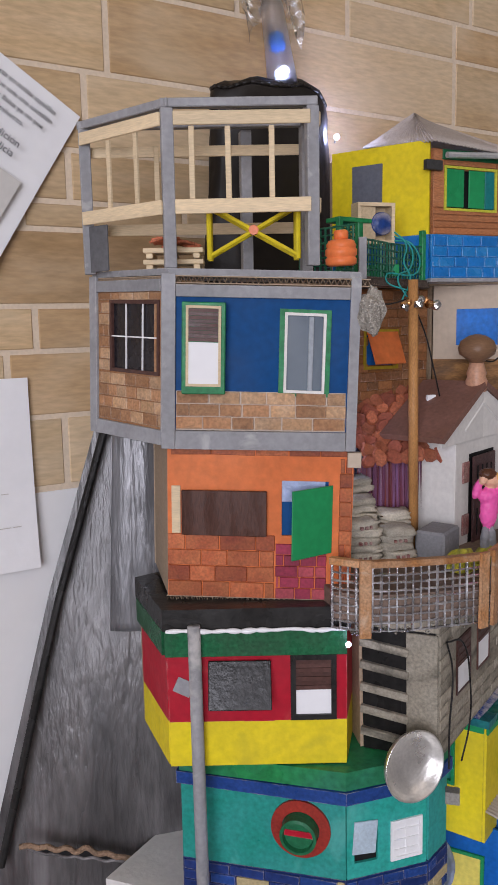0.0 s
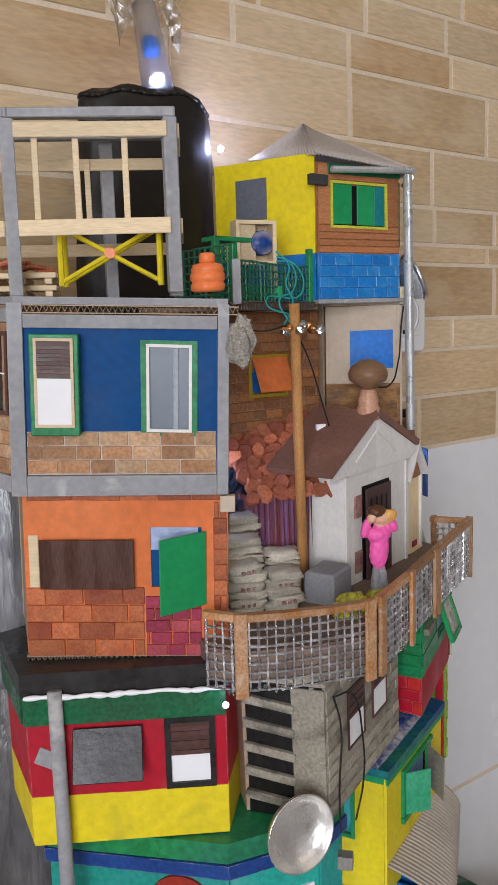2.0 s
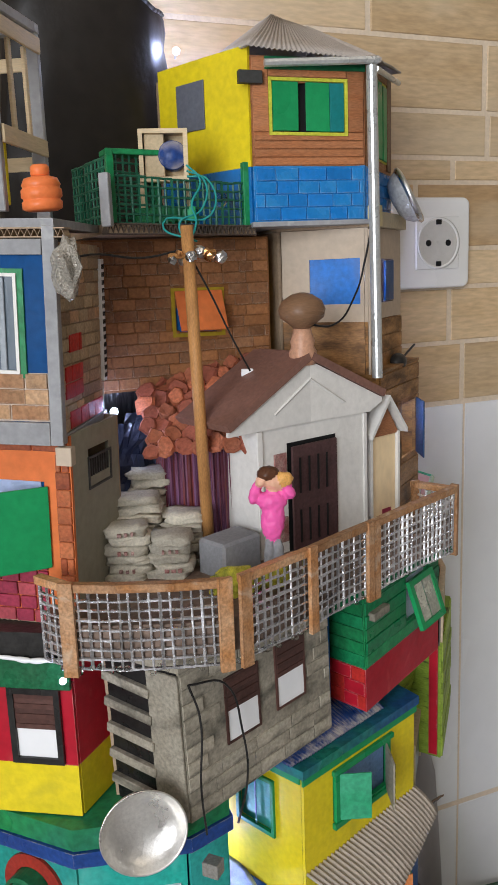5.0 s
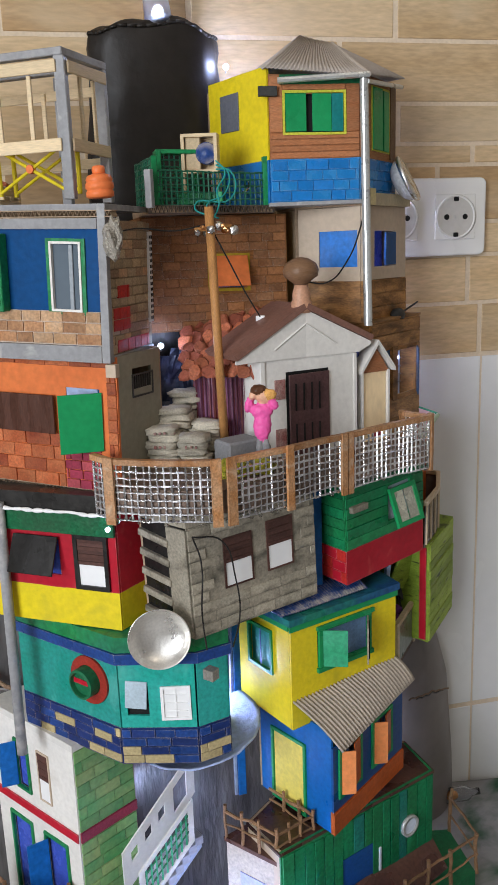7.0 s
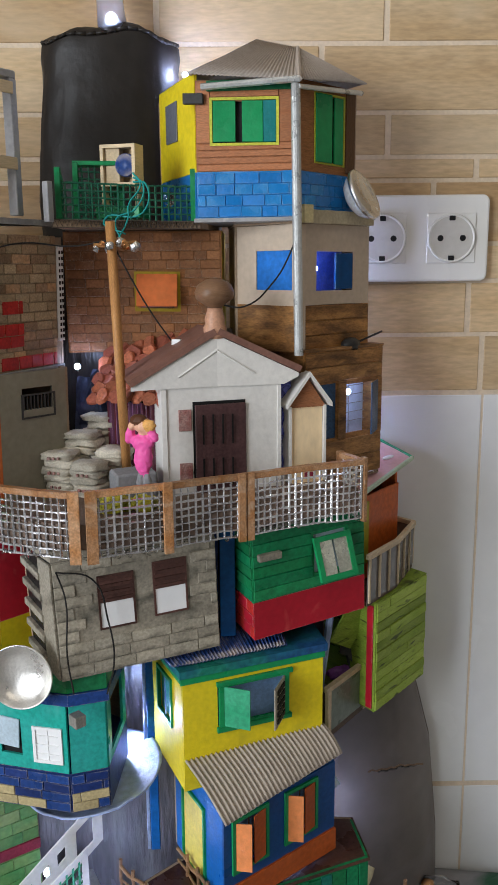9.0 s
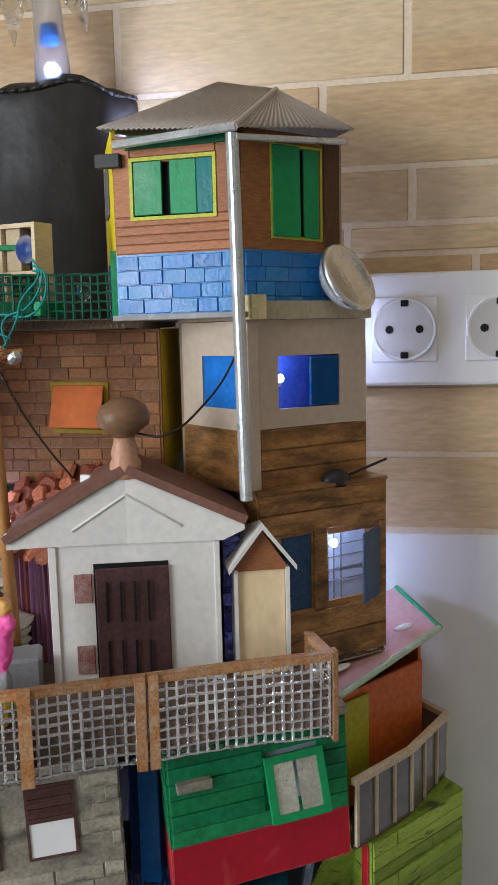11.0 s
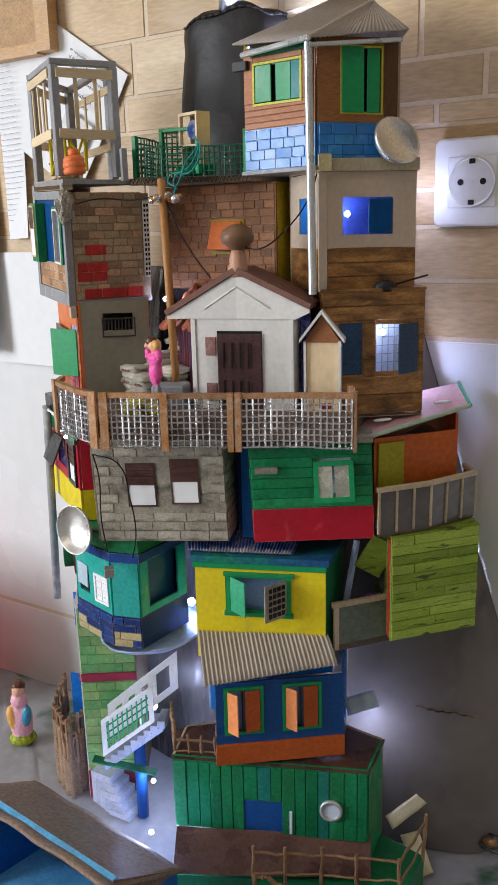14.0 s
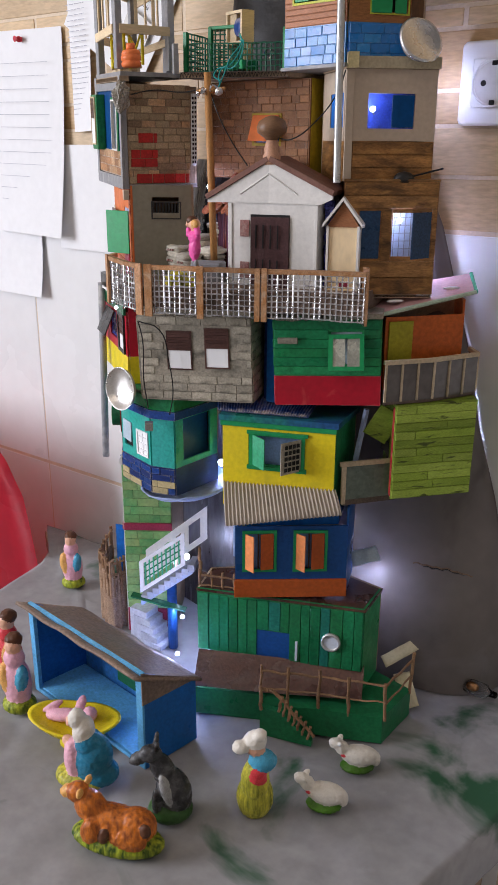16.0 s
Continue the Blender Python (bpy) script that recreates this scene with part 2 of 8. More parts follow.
TEALW = mat("teal_wire", (0.02, 0.3, 0.28), 0.4, 0.1, 40)
BRICKW2 = mat("brick_tan_card", (0.45, 0.26, 0.13), 0.6, 0.35, 60, second=(0.55, 0.4, 0.28))
BRICKT = mat("brick_grey_tan_card", (0.4, 0.29, 0.17), 0.6, 0.35, 80, second=(0.5, 0.4, 0.27))
BRICKT2 = mat("brick_dark_card", (0.3, 0.19, 0.11), 0.65, 0.4, 80, second=(0.36, 0.26, 0.17))
RED2 = mat("brick_red_paint", (0.42, 0.025, 0.02), 0.5, 0.3, 60)
RED3 = mat("ring_red_paint", (0.4, 0.04, 0.025), 0.45, 0.25, 60, second=(0.2, 0.02, 0.015))
GLASSD2 = mat("black_pane", (0.02, 0.018, 0.022), 0.2, 0.3, 40)
GLASSD3 = mat("light_grey_curtain", (0.3, 0.33, 0.36), 0.4, 0.2, 40)
FOILG = mat("grey_foil", (0.36, 0.33, 0.28), 0.25, 0.3, 90, bump=0.5, metal=0.3, spec=0.5)
GREYD = mat("dark_grey_paint", (0.12, 0.12, 0.125), 0.5, 0.2, 30)
TERRAC2 = mat("broken_red_tile", (0.45, 0.14, 0.07), 0.6, 0.35, 80)
BRICKR2 = mat("brick_dark_red_card", (0.3, 0.06, 0.025), 0.5, 0.35, 70, second=(0.55, 0.18, 0.07))
MAROON2 = mat("maroon_paint_light", (0.36, 0.06, 0.075), 0.5, 0.3, 60)
DBROWN2 = mat("varnished_dark_board", (0.06, 0.026, 0.018), 0.25, 0.35, 20, streak=(5, 5, 1))
GREEN3 = mat("emerald_paint", (0.012, 0.27, 0.09), 0.35, 0.12, 25)
DARKG = mat("charcoal_paint", (0.05, 0.05, 0.048), 0.5, 0.25, 40)
DGREEN2 = mat("bottle_green_paint", (0.012, 0.11, 0.045), 0.3, 0.4, 45, second=(0.02, 0.04, 0.02))
BLACKP = mat("black_paint", (0.018, 0.017, 0.016), 0.3, 0.4, 25, bump=0.08)
NAVY2 = mat("blue_navy_paint", (0.015, 0.05, 0.2), 0.35, 0.3, 40)
GREENP = mat("green_roof_paint", (0.015, 0.2, 0.06), 0.35, 0.35, 25, second=(0.02, 0.1, 0.1))
SANDB = mat("sand_brick", (0.42, 0.34, 0.18), 0.6, 0.25, 60)
PAPERB = mat("pale_blue_card", (0.45, 0.55, 0.62), 0.4, 0.15, 60)
METALD = mat("dull_metal", (0.3, 0.29, 0.26), 0.4, 0.25, 80, metal=0.6)
GREENW = mat("washed_green_paint", (0.36, 0.48, 0.17), 0.5, 0.2, 30, second=(0.1, 0.38, 0.12), amount=0.9)
GREENW2 = mat("washed_green_paint_deep", (0.24, 0.42, 0.14), 0.5, 0.2, 30, second=(0.07, 0.32, 0.1), amount=0.9)
BLUEFOIL = mat("blue_foil", (0.06, 0.07, 0.42), 0.22, 0.4, 60, second=(0.3, 0.32, 0.6), metal=0.7, bump=0.2)
CLOUDY = mat("cloudy_plastic", (0.44, 0.45, 0.47), 0.14, 0.3, 50, second=(0.6, 0.6, 0.6), bump=0.12, spec=0.8)
DISHW = mat("bright_silver", (0.74, 0.72, 0.68), 0.36, 0.1, 60, metal=0.85)
FOILD = mat("dark_blue_foil", (0.07, 0.085, 0.14), 0.3, 0.3, 15, bump=0.3, spec=0.5)
YELLOWD = mat("mustard_paint", (0.42, 0.3, 0.02), 0.5, 0.2, 30)
BRICKD = mat("brick_umber_card", (0.24, 0.1, 0.04), 0.6, 0.35, 60, second=(0.4, 0.22, 0.12))
CARDD = mat("dark_card_edge", (0.12, 0.09, 0.07), 0.8, 0.3, 60)
CREAM3 = mat("pale_wood", (0.58, 0.45, 0.28), 0.6, 0.2, 60)
CREAM4 = mat("cream_wood", (0.8, 0.62, 0.38), 0.55, 0.12, 25, streak=(1, 1, 0.4))
BROWN2 = mat("red_brown_boards", (0.4, 0.15, 0.06), 0.45, 0.35, 40, second=(0.42, 0.2, 0.1), streak=(1, 1, 6))
BROWN3 = mat("stained_wood", (0.38, 0.18, 0.055), 0.5, 0.4, 25, second=(0.1, 0.05, 0.02), streak=(1.5, 1.5, 5), amount=0.9)
BROWN4 = mat("stained_wood_light", (0.44, 0.22, 0.075), 0.5, 0.4, 25, second=(0.15, 0.075, 0.03), streak=(1.5, 1.5, 5), amount=0.9)
DBROWNW = mat("dark_stained_wood", (0.11, 0.05, 0.02), 0.4, 0.3, 25, streak=(5, 5, 1))
SKYB2 = mat("mid_blue_paint", (0.008, 0.17, 0.5), 0.28, 0.15, 40, spec=0.5)
SKYBL = mat("pale_blue_brick_paint", (0.25, 0.52, 0.72), 0.35, 0.3, 60, second=(0.05, 0.35, 0.62))
YELLOWG = mat("yellow_green_edge", (0.5, 0.5, 0.05), 0.5, 0.25, 60)
TEAL = mat("teal_paint", (0.01, 0.2, 0.2), 0.4, 0.15, 40)
GREYD2 = mat("slate_paint", (0.13, 0.14, 0.17), 0.5, 0.15, 40)
METALP = mat("silver_paint", (0.52, 0.53, 0.52), 0.35, 0.15, 60, metal=0.5)
BEIGEG = mat("ledge_beige", (0.45, 0.38, 0.25), 0.5, 0.2, 50)
BEIGEY = mat("pale_yellow_card", (0.6, 0.52, 0.28), 0.5, 0.2, 50)
# opaque pale colour that holds the light seen through openings
LEDP = mat("lit_opening_pale", (0.62, 0.68, 0.78), 0.5, 0.1, 40)
BLUESH = mat("blue_slate_shutter", (0.02, 0.055, 0.12), 0.35, 0.4, 60)
DOORM = mat("aubergine_brown_paint", (0.085, 0.042, 0.042), 0.4, 0.3, 60)
PATCHM = mat("reddish_stone", (0.25, 0.09, 0.08), 0.6, 0.5, 150, second=(0.55, 0.45, 0.4))
SKINW = mat("pinkish_wood", (0.5, 0.27, 0.17), 0.4, 0.2, 60)
WOODK = mat("varnished_knob", (0.2, 0.11, 0.06), 0.35, 0.2, 40, streak=(1, 1, 5))
TERRAC3 = mat("terracotta_dark", (0.26, 0.075, 0.045), 0.55, 0.35, 60)
CARDT = mat("terrace_card", (0.15, 0.105, 0.08), 0.65, 0.3, 40)
GLUE = clear("hot_glue", (0.9, 0.9, 0.88), 0.25)
STONE2 = mat("stone_card_dark", (0.32, 0.285, 0.22), 0.7, 0.35, 60, second=(0.4, 0.37, 0.3))
GREEN4 = mat("green_paint_deep", (0.008, 0.16, 0.06), 0.4, 0.35, 35)
GREEN5 = mat("mint_green_paint", (0.03, 0.36, 0.17), 0.4, 0.25, 40, second=(0.1, 0.5, 0.3))
FOILW = mat("silver_foil_pane", (0.6, 0.6, 0.5), 0.25, 0.3, 60, metal=0.5)
GREENB = mat("blue_green_roof_paint", (0.015, 0.17, 0.12), 0.35, 0.4, 25, second=(0.015, 0.06, 0.2), amount=0.9)
BLUEL = mat("pale_blue_pane", (0.22, 0.36, 0.65), 0.3, 0.2, 60)
BLUE3 = mat("royal_blue_paint", (0.01, 0.07, 0.25), 0.4, 0.2, 30)
BLUE4 = mat("azure_paint", (0.005, 0.11, 0.38), 0.4, 0.2, 30)
ORANGED = mat("burnt_orange_paint", (0.48, 0.1, 0.02), 0.45, 0.2, 30)
ORANGED2 = mat("rust_orange_paint", (0.5, 0.11, 0.02), 0.5, 0.25, 25)
ORANGES = mat("light_orange_paint", (0.8, 0.27, 0.09), 0.45, 0.15, 30)
YELLOWP = mat("pale_yellow_paint", (0.72, 0.6, 0.12), 0.5, 0.15, 30)
YELLOWO = mat("olive_yellow_paint", (0.36, 0.32, 0.02), 0.5, 0.2, 30)
YELLOWM = mat("manger_yellow", (0.75, 0.6, 0.02), 0.35, 0.15, 60)
CORRA = mat("awning_card", (0.42, 0.36, 0.3), 0.6, 0.12, 40)
GREENB2 = mat("teal_green_plank", (0.012, 0.15, 0.11), 0.4, 0.35, 40)
GREENP2 = mat("forest_green_paint", (0.012, 0.15, 0.055), 0.4, 0.25, 30)
BROWNR = mat("rusty_brown_paint", (0.075, 0.03, 0.025), 0.3, 0.4, 35, second=(0.19, 0.085, 0.05), spec=0.5)
BROWNP = mat("crumpled_brown_paper", (0.26, 0.17, 0.11), 0.7, 0.4, 60, bump=0.5)
TWIG = mat("twig_bark", (0.3, 0.17, 0.09), 0.65, 0.4, 120, second=(0.14, 0.075, 0.04))
GREYS = mat("grey_blue_card", (0.36, 0.37, 0.42), 0.5, 0.2, 30)
BLUEG = mat("blue_grey_card", (0.3, 0.35, 0.45), 0.5, 0.2, 30)
BEIGEW = mat("weathered_cream_card", (0.45, 0.4, 0.33), 0.6, 0.25, 40)
# the bluish light of a doorway, put into an opaque colour
LEDP2 = mat("lit_opening_violet", (0.38, 0.4, 0.62), 0.5, 0.15, 40)
GREENPALE = mat("pale_green_strip", (0.42, 0.52, 0.38), 0.5, 0.2, 50)
SMOKE = mat("smoky_plastic", (0.12, 0.105, 0.095), 0.12, 0.25, 14, second=(0.22, 0.2, 0.19), bump=0.02, spec=0.5)
CREAMG = mat("grey_pine", (0.5, 0.4, 0.27), 0.6, 0.2, 40)
LIME2 = mat("lime_paint_light", (0.38, 0.5, 0.08), 0.6, 0.3, 50, second=(0.22, 0.34, 0.04), streak=(1, 1, 4))
PURPLE = mat("purple_foil", (0.16, 0.05, 0.22), 0.35, 0.4, 40)
PANELG = mat("slate_green_panel", (0.12, 0.15, 0.12), 0.3, 0.25, 25)
BLUEMID = mat("stable_back_blue", (0.03, 0.16, 0.42), 0.4, 0.35, 30)
BLUESKY = mat("stable_light_blue", (0.12, 0.42, 0.72), 0.45, 0.25, 40)
ROOFS = mat("weathered_roof_card", (0.17, 0.12, 0.095), 0.5, 0.4, 30, second=(0.28, 0.2, 0.14))
GRASSD = mat("dark_painted_grass", (0.03, 0.08, 0.02), 0.4, 0.4, 200)
GRASSY = mat("yellow_painted_grass", (0.62, 0.56, 0.06), 0.4, 0.3, 260, second=(0.12, 0.14, 0.02), streak=(1, 1, 0.15), amount=0.9)
GRASSG = mat("green_painted_foot", (0.06, 0.16, 0.015), 0.4, 0.3, 150)
GREYC = mat("ceramic_grey", (0.3, 0.3, 0.29), 0.3, 0.3, 120)
REDC = mat("ceramic_red", (0.6, 0.05, 0.06), 0.35, 0.2, 100)
ROBEL = mat("ceramic_light_blue", (0.06, 0.3, 0.45), 0.3, 0.2, 100)
OXL = mat("ceramic_ochre", (0.65, 0.34, 0.1), 0.35, 0.25, 120)
FROST = clear("frosted_plastic", (0.9, 0.93, 1.0), 0.35)
MORTAR = mat("pale_mortar", (0.55, 0.46, 0.38), 0.7, 0.15, 60)
BRICKH = mat("brick_chestnut_card", (0.33, 0.14, 0.055), 0.55, 0.3, 60, second=(0.38, 0.18, 0.08))
TAPEG = mat("silver_grey_tape", (0.13, 0.13, 0.135), 0.3, 0.25, 22, second=(0.34, 0.34, 0.35), metal=0.35, bump=0.22, streak=(1.6, 1.6, 0.25), spec=0.5)
for m_ in (STONET, STONET2, STONET3):
    painted_patches(m_, (0.66, 0.53, 0.36), 7, 0.52, 0.72, (1, 1, 2.2), 0.55)
    painted_patches(m_, (0.3, 0.19, 0.1), 10, 0.6, 0.8, (1, 1, 3), 0.4)
painted_patches(STONE, (0.045, 0.045, 0.035), 38, 0.52, 0.68, (1, 1, 1.6), 0.75)
painted_patches(STONE2, (0.05, 0.045, 0.035), 38, 0.52, 0.68, (1, 1, 1.6), 0.75)
painted_patches(LIME, (0.035, 0.05, 0.012), 46, 0.6, 0.68, (1, 1, 5), 0.85)
painted_patches(LIME2, (0.035, 0.05, 0.012), 46, 0.6, 0.68, (1, 1, 5), 0.85)
for m_ in (BROWN3, BROWN4):
    painted_patches(m_, (0.035, 0.02, 0.01), 30, 0.55, 0.75, (1, 1, 2), 0.8)
    painted_patches(m_, (0.56, 0.29, 0.09), 45, 0.55, 0.75, (1, 1, 2.5), 0.65)
for m_ in (BRICKW, BRICKW2, BRICKT, BRICKT2, BRICKH, BRICKR, BRICKR2):
    painted_patches(m_, (0.06, 0.03, 0.02), 55, 0.58, 0.78, (1, 1, 1.5), 0.6)
painted_patches(FRAMEW, (0.62, 0.5, 0.38), 90, 0.6, 0.72, (1, 1, 1), 0.7)
painted_patches(WHITE, (0.4, 0.36, 0.28), 28, 0.6, 0.85, (1, 1, 0.6), 0.45)
painted_patches(GREY, (0.55, 0.54, 0.52), 70, 0.62, 0.72, (1, 1, 1), 0.5)
painted_patches(YELLOW, (0.5, 0.42, 0.03), 35, 0.58, 0.75, (1, 1, 1), 0.5)
painted_patches(GREEN, (0.05, 0.4, 0.2), 60, 0.6, 0.75, (1, 1, 0.5), 0.6)
painted_patches(TURQ, (0.13, 0.48, 0.43), 45, 0.58, 0.75, (1, 1, 0.5), 0.6)
painted_patches(RED, (0.6, 0.12, 0.1), 60, 0.64, 0.78, (1, 1, 0.7), 0.4)
SHEETR = mat("grey_painted_card", (0.21, 0.185, 0.17), 0.4, 0.12, 5, second=(0.14, 0.12, 0.11), bump=0.02)
painted_patches(SHEETR, (0.02, 0.014, 0.012), 5.5, 0.55, 0.72, (1, 1, 1), 0.9)
painted_patches(SHEETR, (0.3, 0.29, 0.3), 14, 0.58, 0.8, (1, 1, 1), 0.5)
# pale upright streaks of the card, with its gloss highlights painted in
painted_patches(SHEET, (0.34, 0.33, 0.33), 26, 0.55, 0.72, (1, 1, 0.12), 0.65)
painted_patches(SHEET, (0.012, 0.01, 0.01), 9, 0.55, 0.68, (1, 1, 0.6), 0.9)
painted_patches(CLOTH, (0.42, 0.42, 0.43), 16, 0.6, 0.75, (1, 1, 1), 0.5)
for m_, c_ in ((BLUE, (0.3, 0.36, 0.42)), (ORANGE, (0.3, 0.09, 0.04)), (RED, (0.6, 0.4, 0.36)), (YELLOW, (0.35, 0.26, 0.06)), (GREEN, (0.02, 0.05, 0.03)), (GREEN3, (0.04, 0.1, 0.06)), (TURQ, (0.02, 0.12, 0.12)), (GREY, (0.6, 0.58, 0.55)), (SKYB, (0.45, 0.6, 0.75)), (SKYB2, (0.3, 0.5, 0.7))):
    edge_wear(m_, c_)
for m_ in (BRICKW, BRICKW2, BRICKD, NAVY, NAVY2):
    edge_wear(m_, (0.62, 0.54, 0.45))
for m_ in (BRICKR, BRICKR2, MAROON, MAROON2, TERRAC, TERRAC2):
    edge_wear(m_, (0.14, 0.03, 0.02))
for m_ in (STONE, STONE2, LIME, LIME2, BROWN3, BROWN4, BROWN2, BRICKT, BRICKH, DOORM, GREENW, GREENW2):
    edge_wear(m_, (0.05, 0.04, 0.025))
for m_ in (FRAMEW, BROWN):
    edge_wear(m_, (0.1, 0.04, 0.015), 0.0014)
LED = glow("led_glow", (0.6, 0.75, 1.0), 14)


# ---- tools ----
def obj(name, bm, material, smooth=False):
    me = bpy.data.meshes.new(name)
    bmesh.ops.recalc_face_normals(bm, faces=bm.faces)
    bm.to_mesh(me)
    bm.free()
    if smooth:
        me.polygons.foreach_set("use_smooth", [True] * len(me.polygons))
    me.materials.append(material)
    return new(name, me)


def part(name, bm, material, parent, label="", smooth=False):
    ob = obj(name, bm, material, smooth)
    ob.parent = parent
    return tagged(ob, label)


def thing(name, m, label, category, group="", kind=""):
    e = new(name)
    e.matrix_world = m
    e.empty_display_size = 0.02
    return tagged(e, label, category, group, kind)


def box(bm, x0, y0, z0, x1, y1, z1, m=None):
    vs = [bm.verts.new(v) for v in ((x0, y0, z0), (x1, y0, z0), (x1, y1, z0), (x0, y1, z0), (x0, y0, z1), (x1, y0, z1), (x1, y1, z1), (x0, y1, z1))]
    if m is not None:
        for v in vs:
            v.co = m @ v.co
    for f in ((0, 3, 2, 1), (4, 5, 6, 7), (0, 1, 5, 4), (1, 2, 6, 5), (2, 3, 7, 6), (3, 0, 4, 7)):
        bm.faces.new([vs[i] for i in f])
    return vs


def bbox(x0, y0, z0, x1, y1, z1, bevel=0.0):
    bm = bmesh.new()
    box(bm, x0, y0, z0, x1, y1, z1)
    if bevel:
        bmesh.ops.bevel(bm, geom=bm.edges[:], offset=bevel, segments=1, affect="EDGES")
    return bm


def prism(points, z0, z1):
    """An upright prism over a plan outline."""
    bm = bmesh.new()
    lo = [bm.verts.new((x, y, z0)) for x, y in points]
    hi = [bm.verts.new((x, y, z1)) for x, y in points]
    bm.faces.new(lo[::-1]), bm.faces.new(hi)
    for i in range(len(points)):
        j = (i + 1) % len(points)
        bm.faces.new((lo[i], lo[j], hi[j], hi[i]))
    return bm


def rod(bm, a, b, r, seg=8, r2=None):
    a, b = Vector(a), Vector(b)
    q = (b - a).to_track_quat("Z", "Y")
    r2 = r if r2 is None else r2
    lo, hi = [], []
    for i in range(seg):
        c, s = math.cos(math.tau * i / seg), math.sin(math.tau * i / seg)
        lo.append(bm.verts.new(a + q @ Vector((c * r, s * r, 0))))
        hi.append(bm.verts.new(b + q @ Vector((c * r2, s * r2, 0))))
    bm.faces.new(lo[::-1]), bm.faces.new(hi)
    for i in range(seg):
        j = (i + 1) % seg
        bm.faces.new((lo[i], lo[j], hi[j], hi[i]))


def site(a, b, z):
    """A pose at plan point a, whose x axis runs to b; y runs inwards, behind the front."""
    d = Vector((b[0] - a[0], b[1] - a[1], 0))
    return Matrix.Translation((a[0], a[1], z)) @ Matrix.Rotation(math.atan2(d.y, d.x), 4, "Z"), d.length


def panel(x0, x1, z0, z1, thick=0.003, holes=()):
    """A wall sheet in the xz plane, from y = 0 inwards, with openings (x0, z0, x1, z1) right through it."""
    xs = sorted({x0, x1, *[h[0] for h in holes], *[h[2] for h in holes]})
    zs = sorted({z0, z1, *[h[1] for h in holes], *[h[3] for h in holes]})

    def solid(i, k):
        if not (0 <= i < len(xs) - 1 and 0 <= k < len(zs) - 1):
            return False
        cx, cz = (xs[i] + xs[i + 1]) / 2, (zs[k] + zs[k + 1]) / 2
        return not any(h[0] < cx < h[2] and h[1] < cz < h[3] for h in holes)

    bm = bmesh.new()
    grid = {}

    def v(i, k, y):
        if (i, k, y) not in grid:
            grid[i, k, y] = bm.verts.new((xs[i], y, zs[k]))
        return grid[i, k, y]

    for i in range(len(xs) - 1):
        for k in range(len(zs) - 1):
            if solid(i, k):
                bm.faces.new((v(i, k, 0), v(i + 1, k, 0), v(i + 1, k + 1, 0), v(i, k + 1, 0)))
                bm.faces.new((v(i, k, thick), v(i, k + 1, thick), v(i + 1, k + 1, thick), v(i + 1, k, thick)))
                for di, dk, (p, q) in ((-1, 0, ((i, k), (i, k + 1))), (1, 0, ((i + 1, k), (i + 1, k + 1))), (0, -1, ((i, k), (i + 1, k))), (0, 1, ((i, k + 1), (i + 1, k + 1)))):
                    if not solid(i + di, k + dk):
                        bm.faces.new((v(*p, 0), v(*q, 0), v(*q, thick), v(*p, thick)))
    return bm


def put(bm, m):
    bmesh.ops.transform(bm, matrix=m, verts=bm.verts)
    return bm


def face(side, w, d):
    """The pose of one wall's sheet in a house w wide and d deep: x along the wall as seen from outside, y inwards."""
    return {"front": Matrix(), "right": pose(w, 0, 0, 0, 0, 90), "back": pose(w, d, 0, 0, 0, 180), "left": pose(0, d, 0, 0, 0, -90)}[side]

ZB = {}
MM = Matrix.Scale(0.001, 4)
BRICKS = {}
rng = random.Random(7)


def mpart(name, bm, material, e, label="", smooth=False, under=None):
    """A part of the thing e, built in millimetres: plan from the thing's corner, heights over the floor."""
    # hand-cut card: nothing is quite straight
    for v in bm.verts:
        c_ = v.co * 0.03
        v.co += Vector((0.3 * noise.noise(c_), 0.3 * noise.noise(c_ + Vector((7, 0, 0))), 0.9 * noise.noise(Vector((c_.x, c_.y, c_.z * 0.4 + 3)))))
    put(bm, MM @ Matrix.Translation((0, 0, -ZB[e.name])))
    return part(name, bm, material, under or e, label, smooth)


def house(name, a, b, zb, label, category="model house", group="stacked model houses"):
    m, w = site(a, b, zb / 1000)
    e = thing(name, m, label, category, group)
    ZB[e.name] = zb
    return e, w * 1000


def sides(w, d):
    return ((0, 0), (w, 0)), ((w, 0), (w, d)), ((w, d), (0, d)), ((0, d), (0, 0))


def seg(s):
    (ax, ay), (bx, by) = s
    return Matrix.Translation((ax, ay, 0)) @ Matrix.Rotation(math.atan2(by - ay, bx - ax), 4, "Z")


def slen(s):
    return math.dist(*s)


def wall(e, s, z0, z1, material, holes=(), trim=0.0, t=2.0, name="wall", label=""):
    return mpart(name, put(panel(trim, slen(s) - trim, z0, z1, t, holes), seg(s)), material, e, label)


def plate(e, s, name, x0, z0, x1, z1, out, material, label="", inn=0.0, bev=0.3, under=None, tilt=0.0):
    """A flat piece on a wall, standing out by so many millimetres."""
    bm = bbox(x0, -out, z0, x1, inn, z1, bev)
    if tilt:
        c = Vector(((x0 + x1) / 2, 0, (z0 + z1) / 2))
        put(bm, Matrix.Translation(c) @ Matrix.Rotation(radians(tilt), 4, "Y") @ Matrix.Translation(-c))
    return mpart(name, put(bm, seg(s)), material, e, label, under=under)


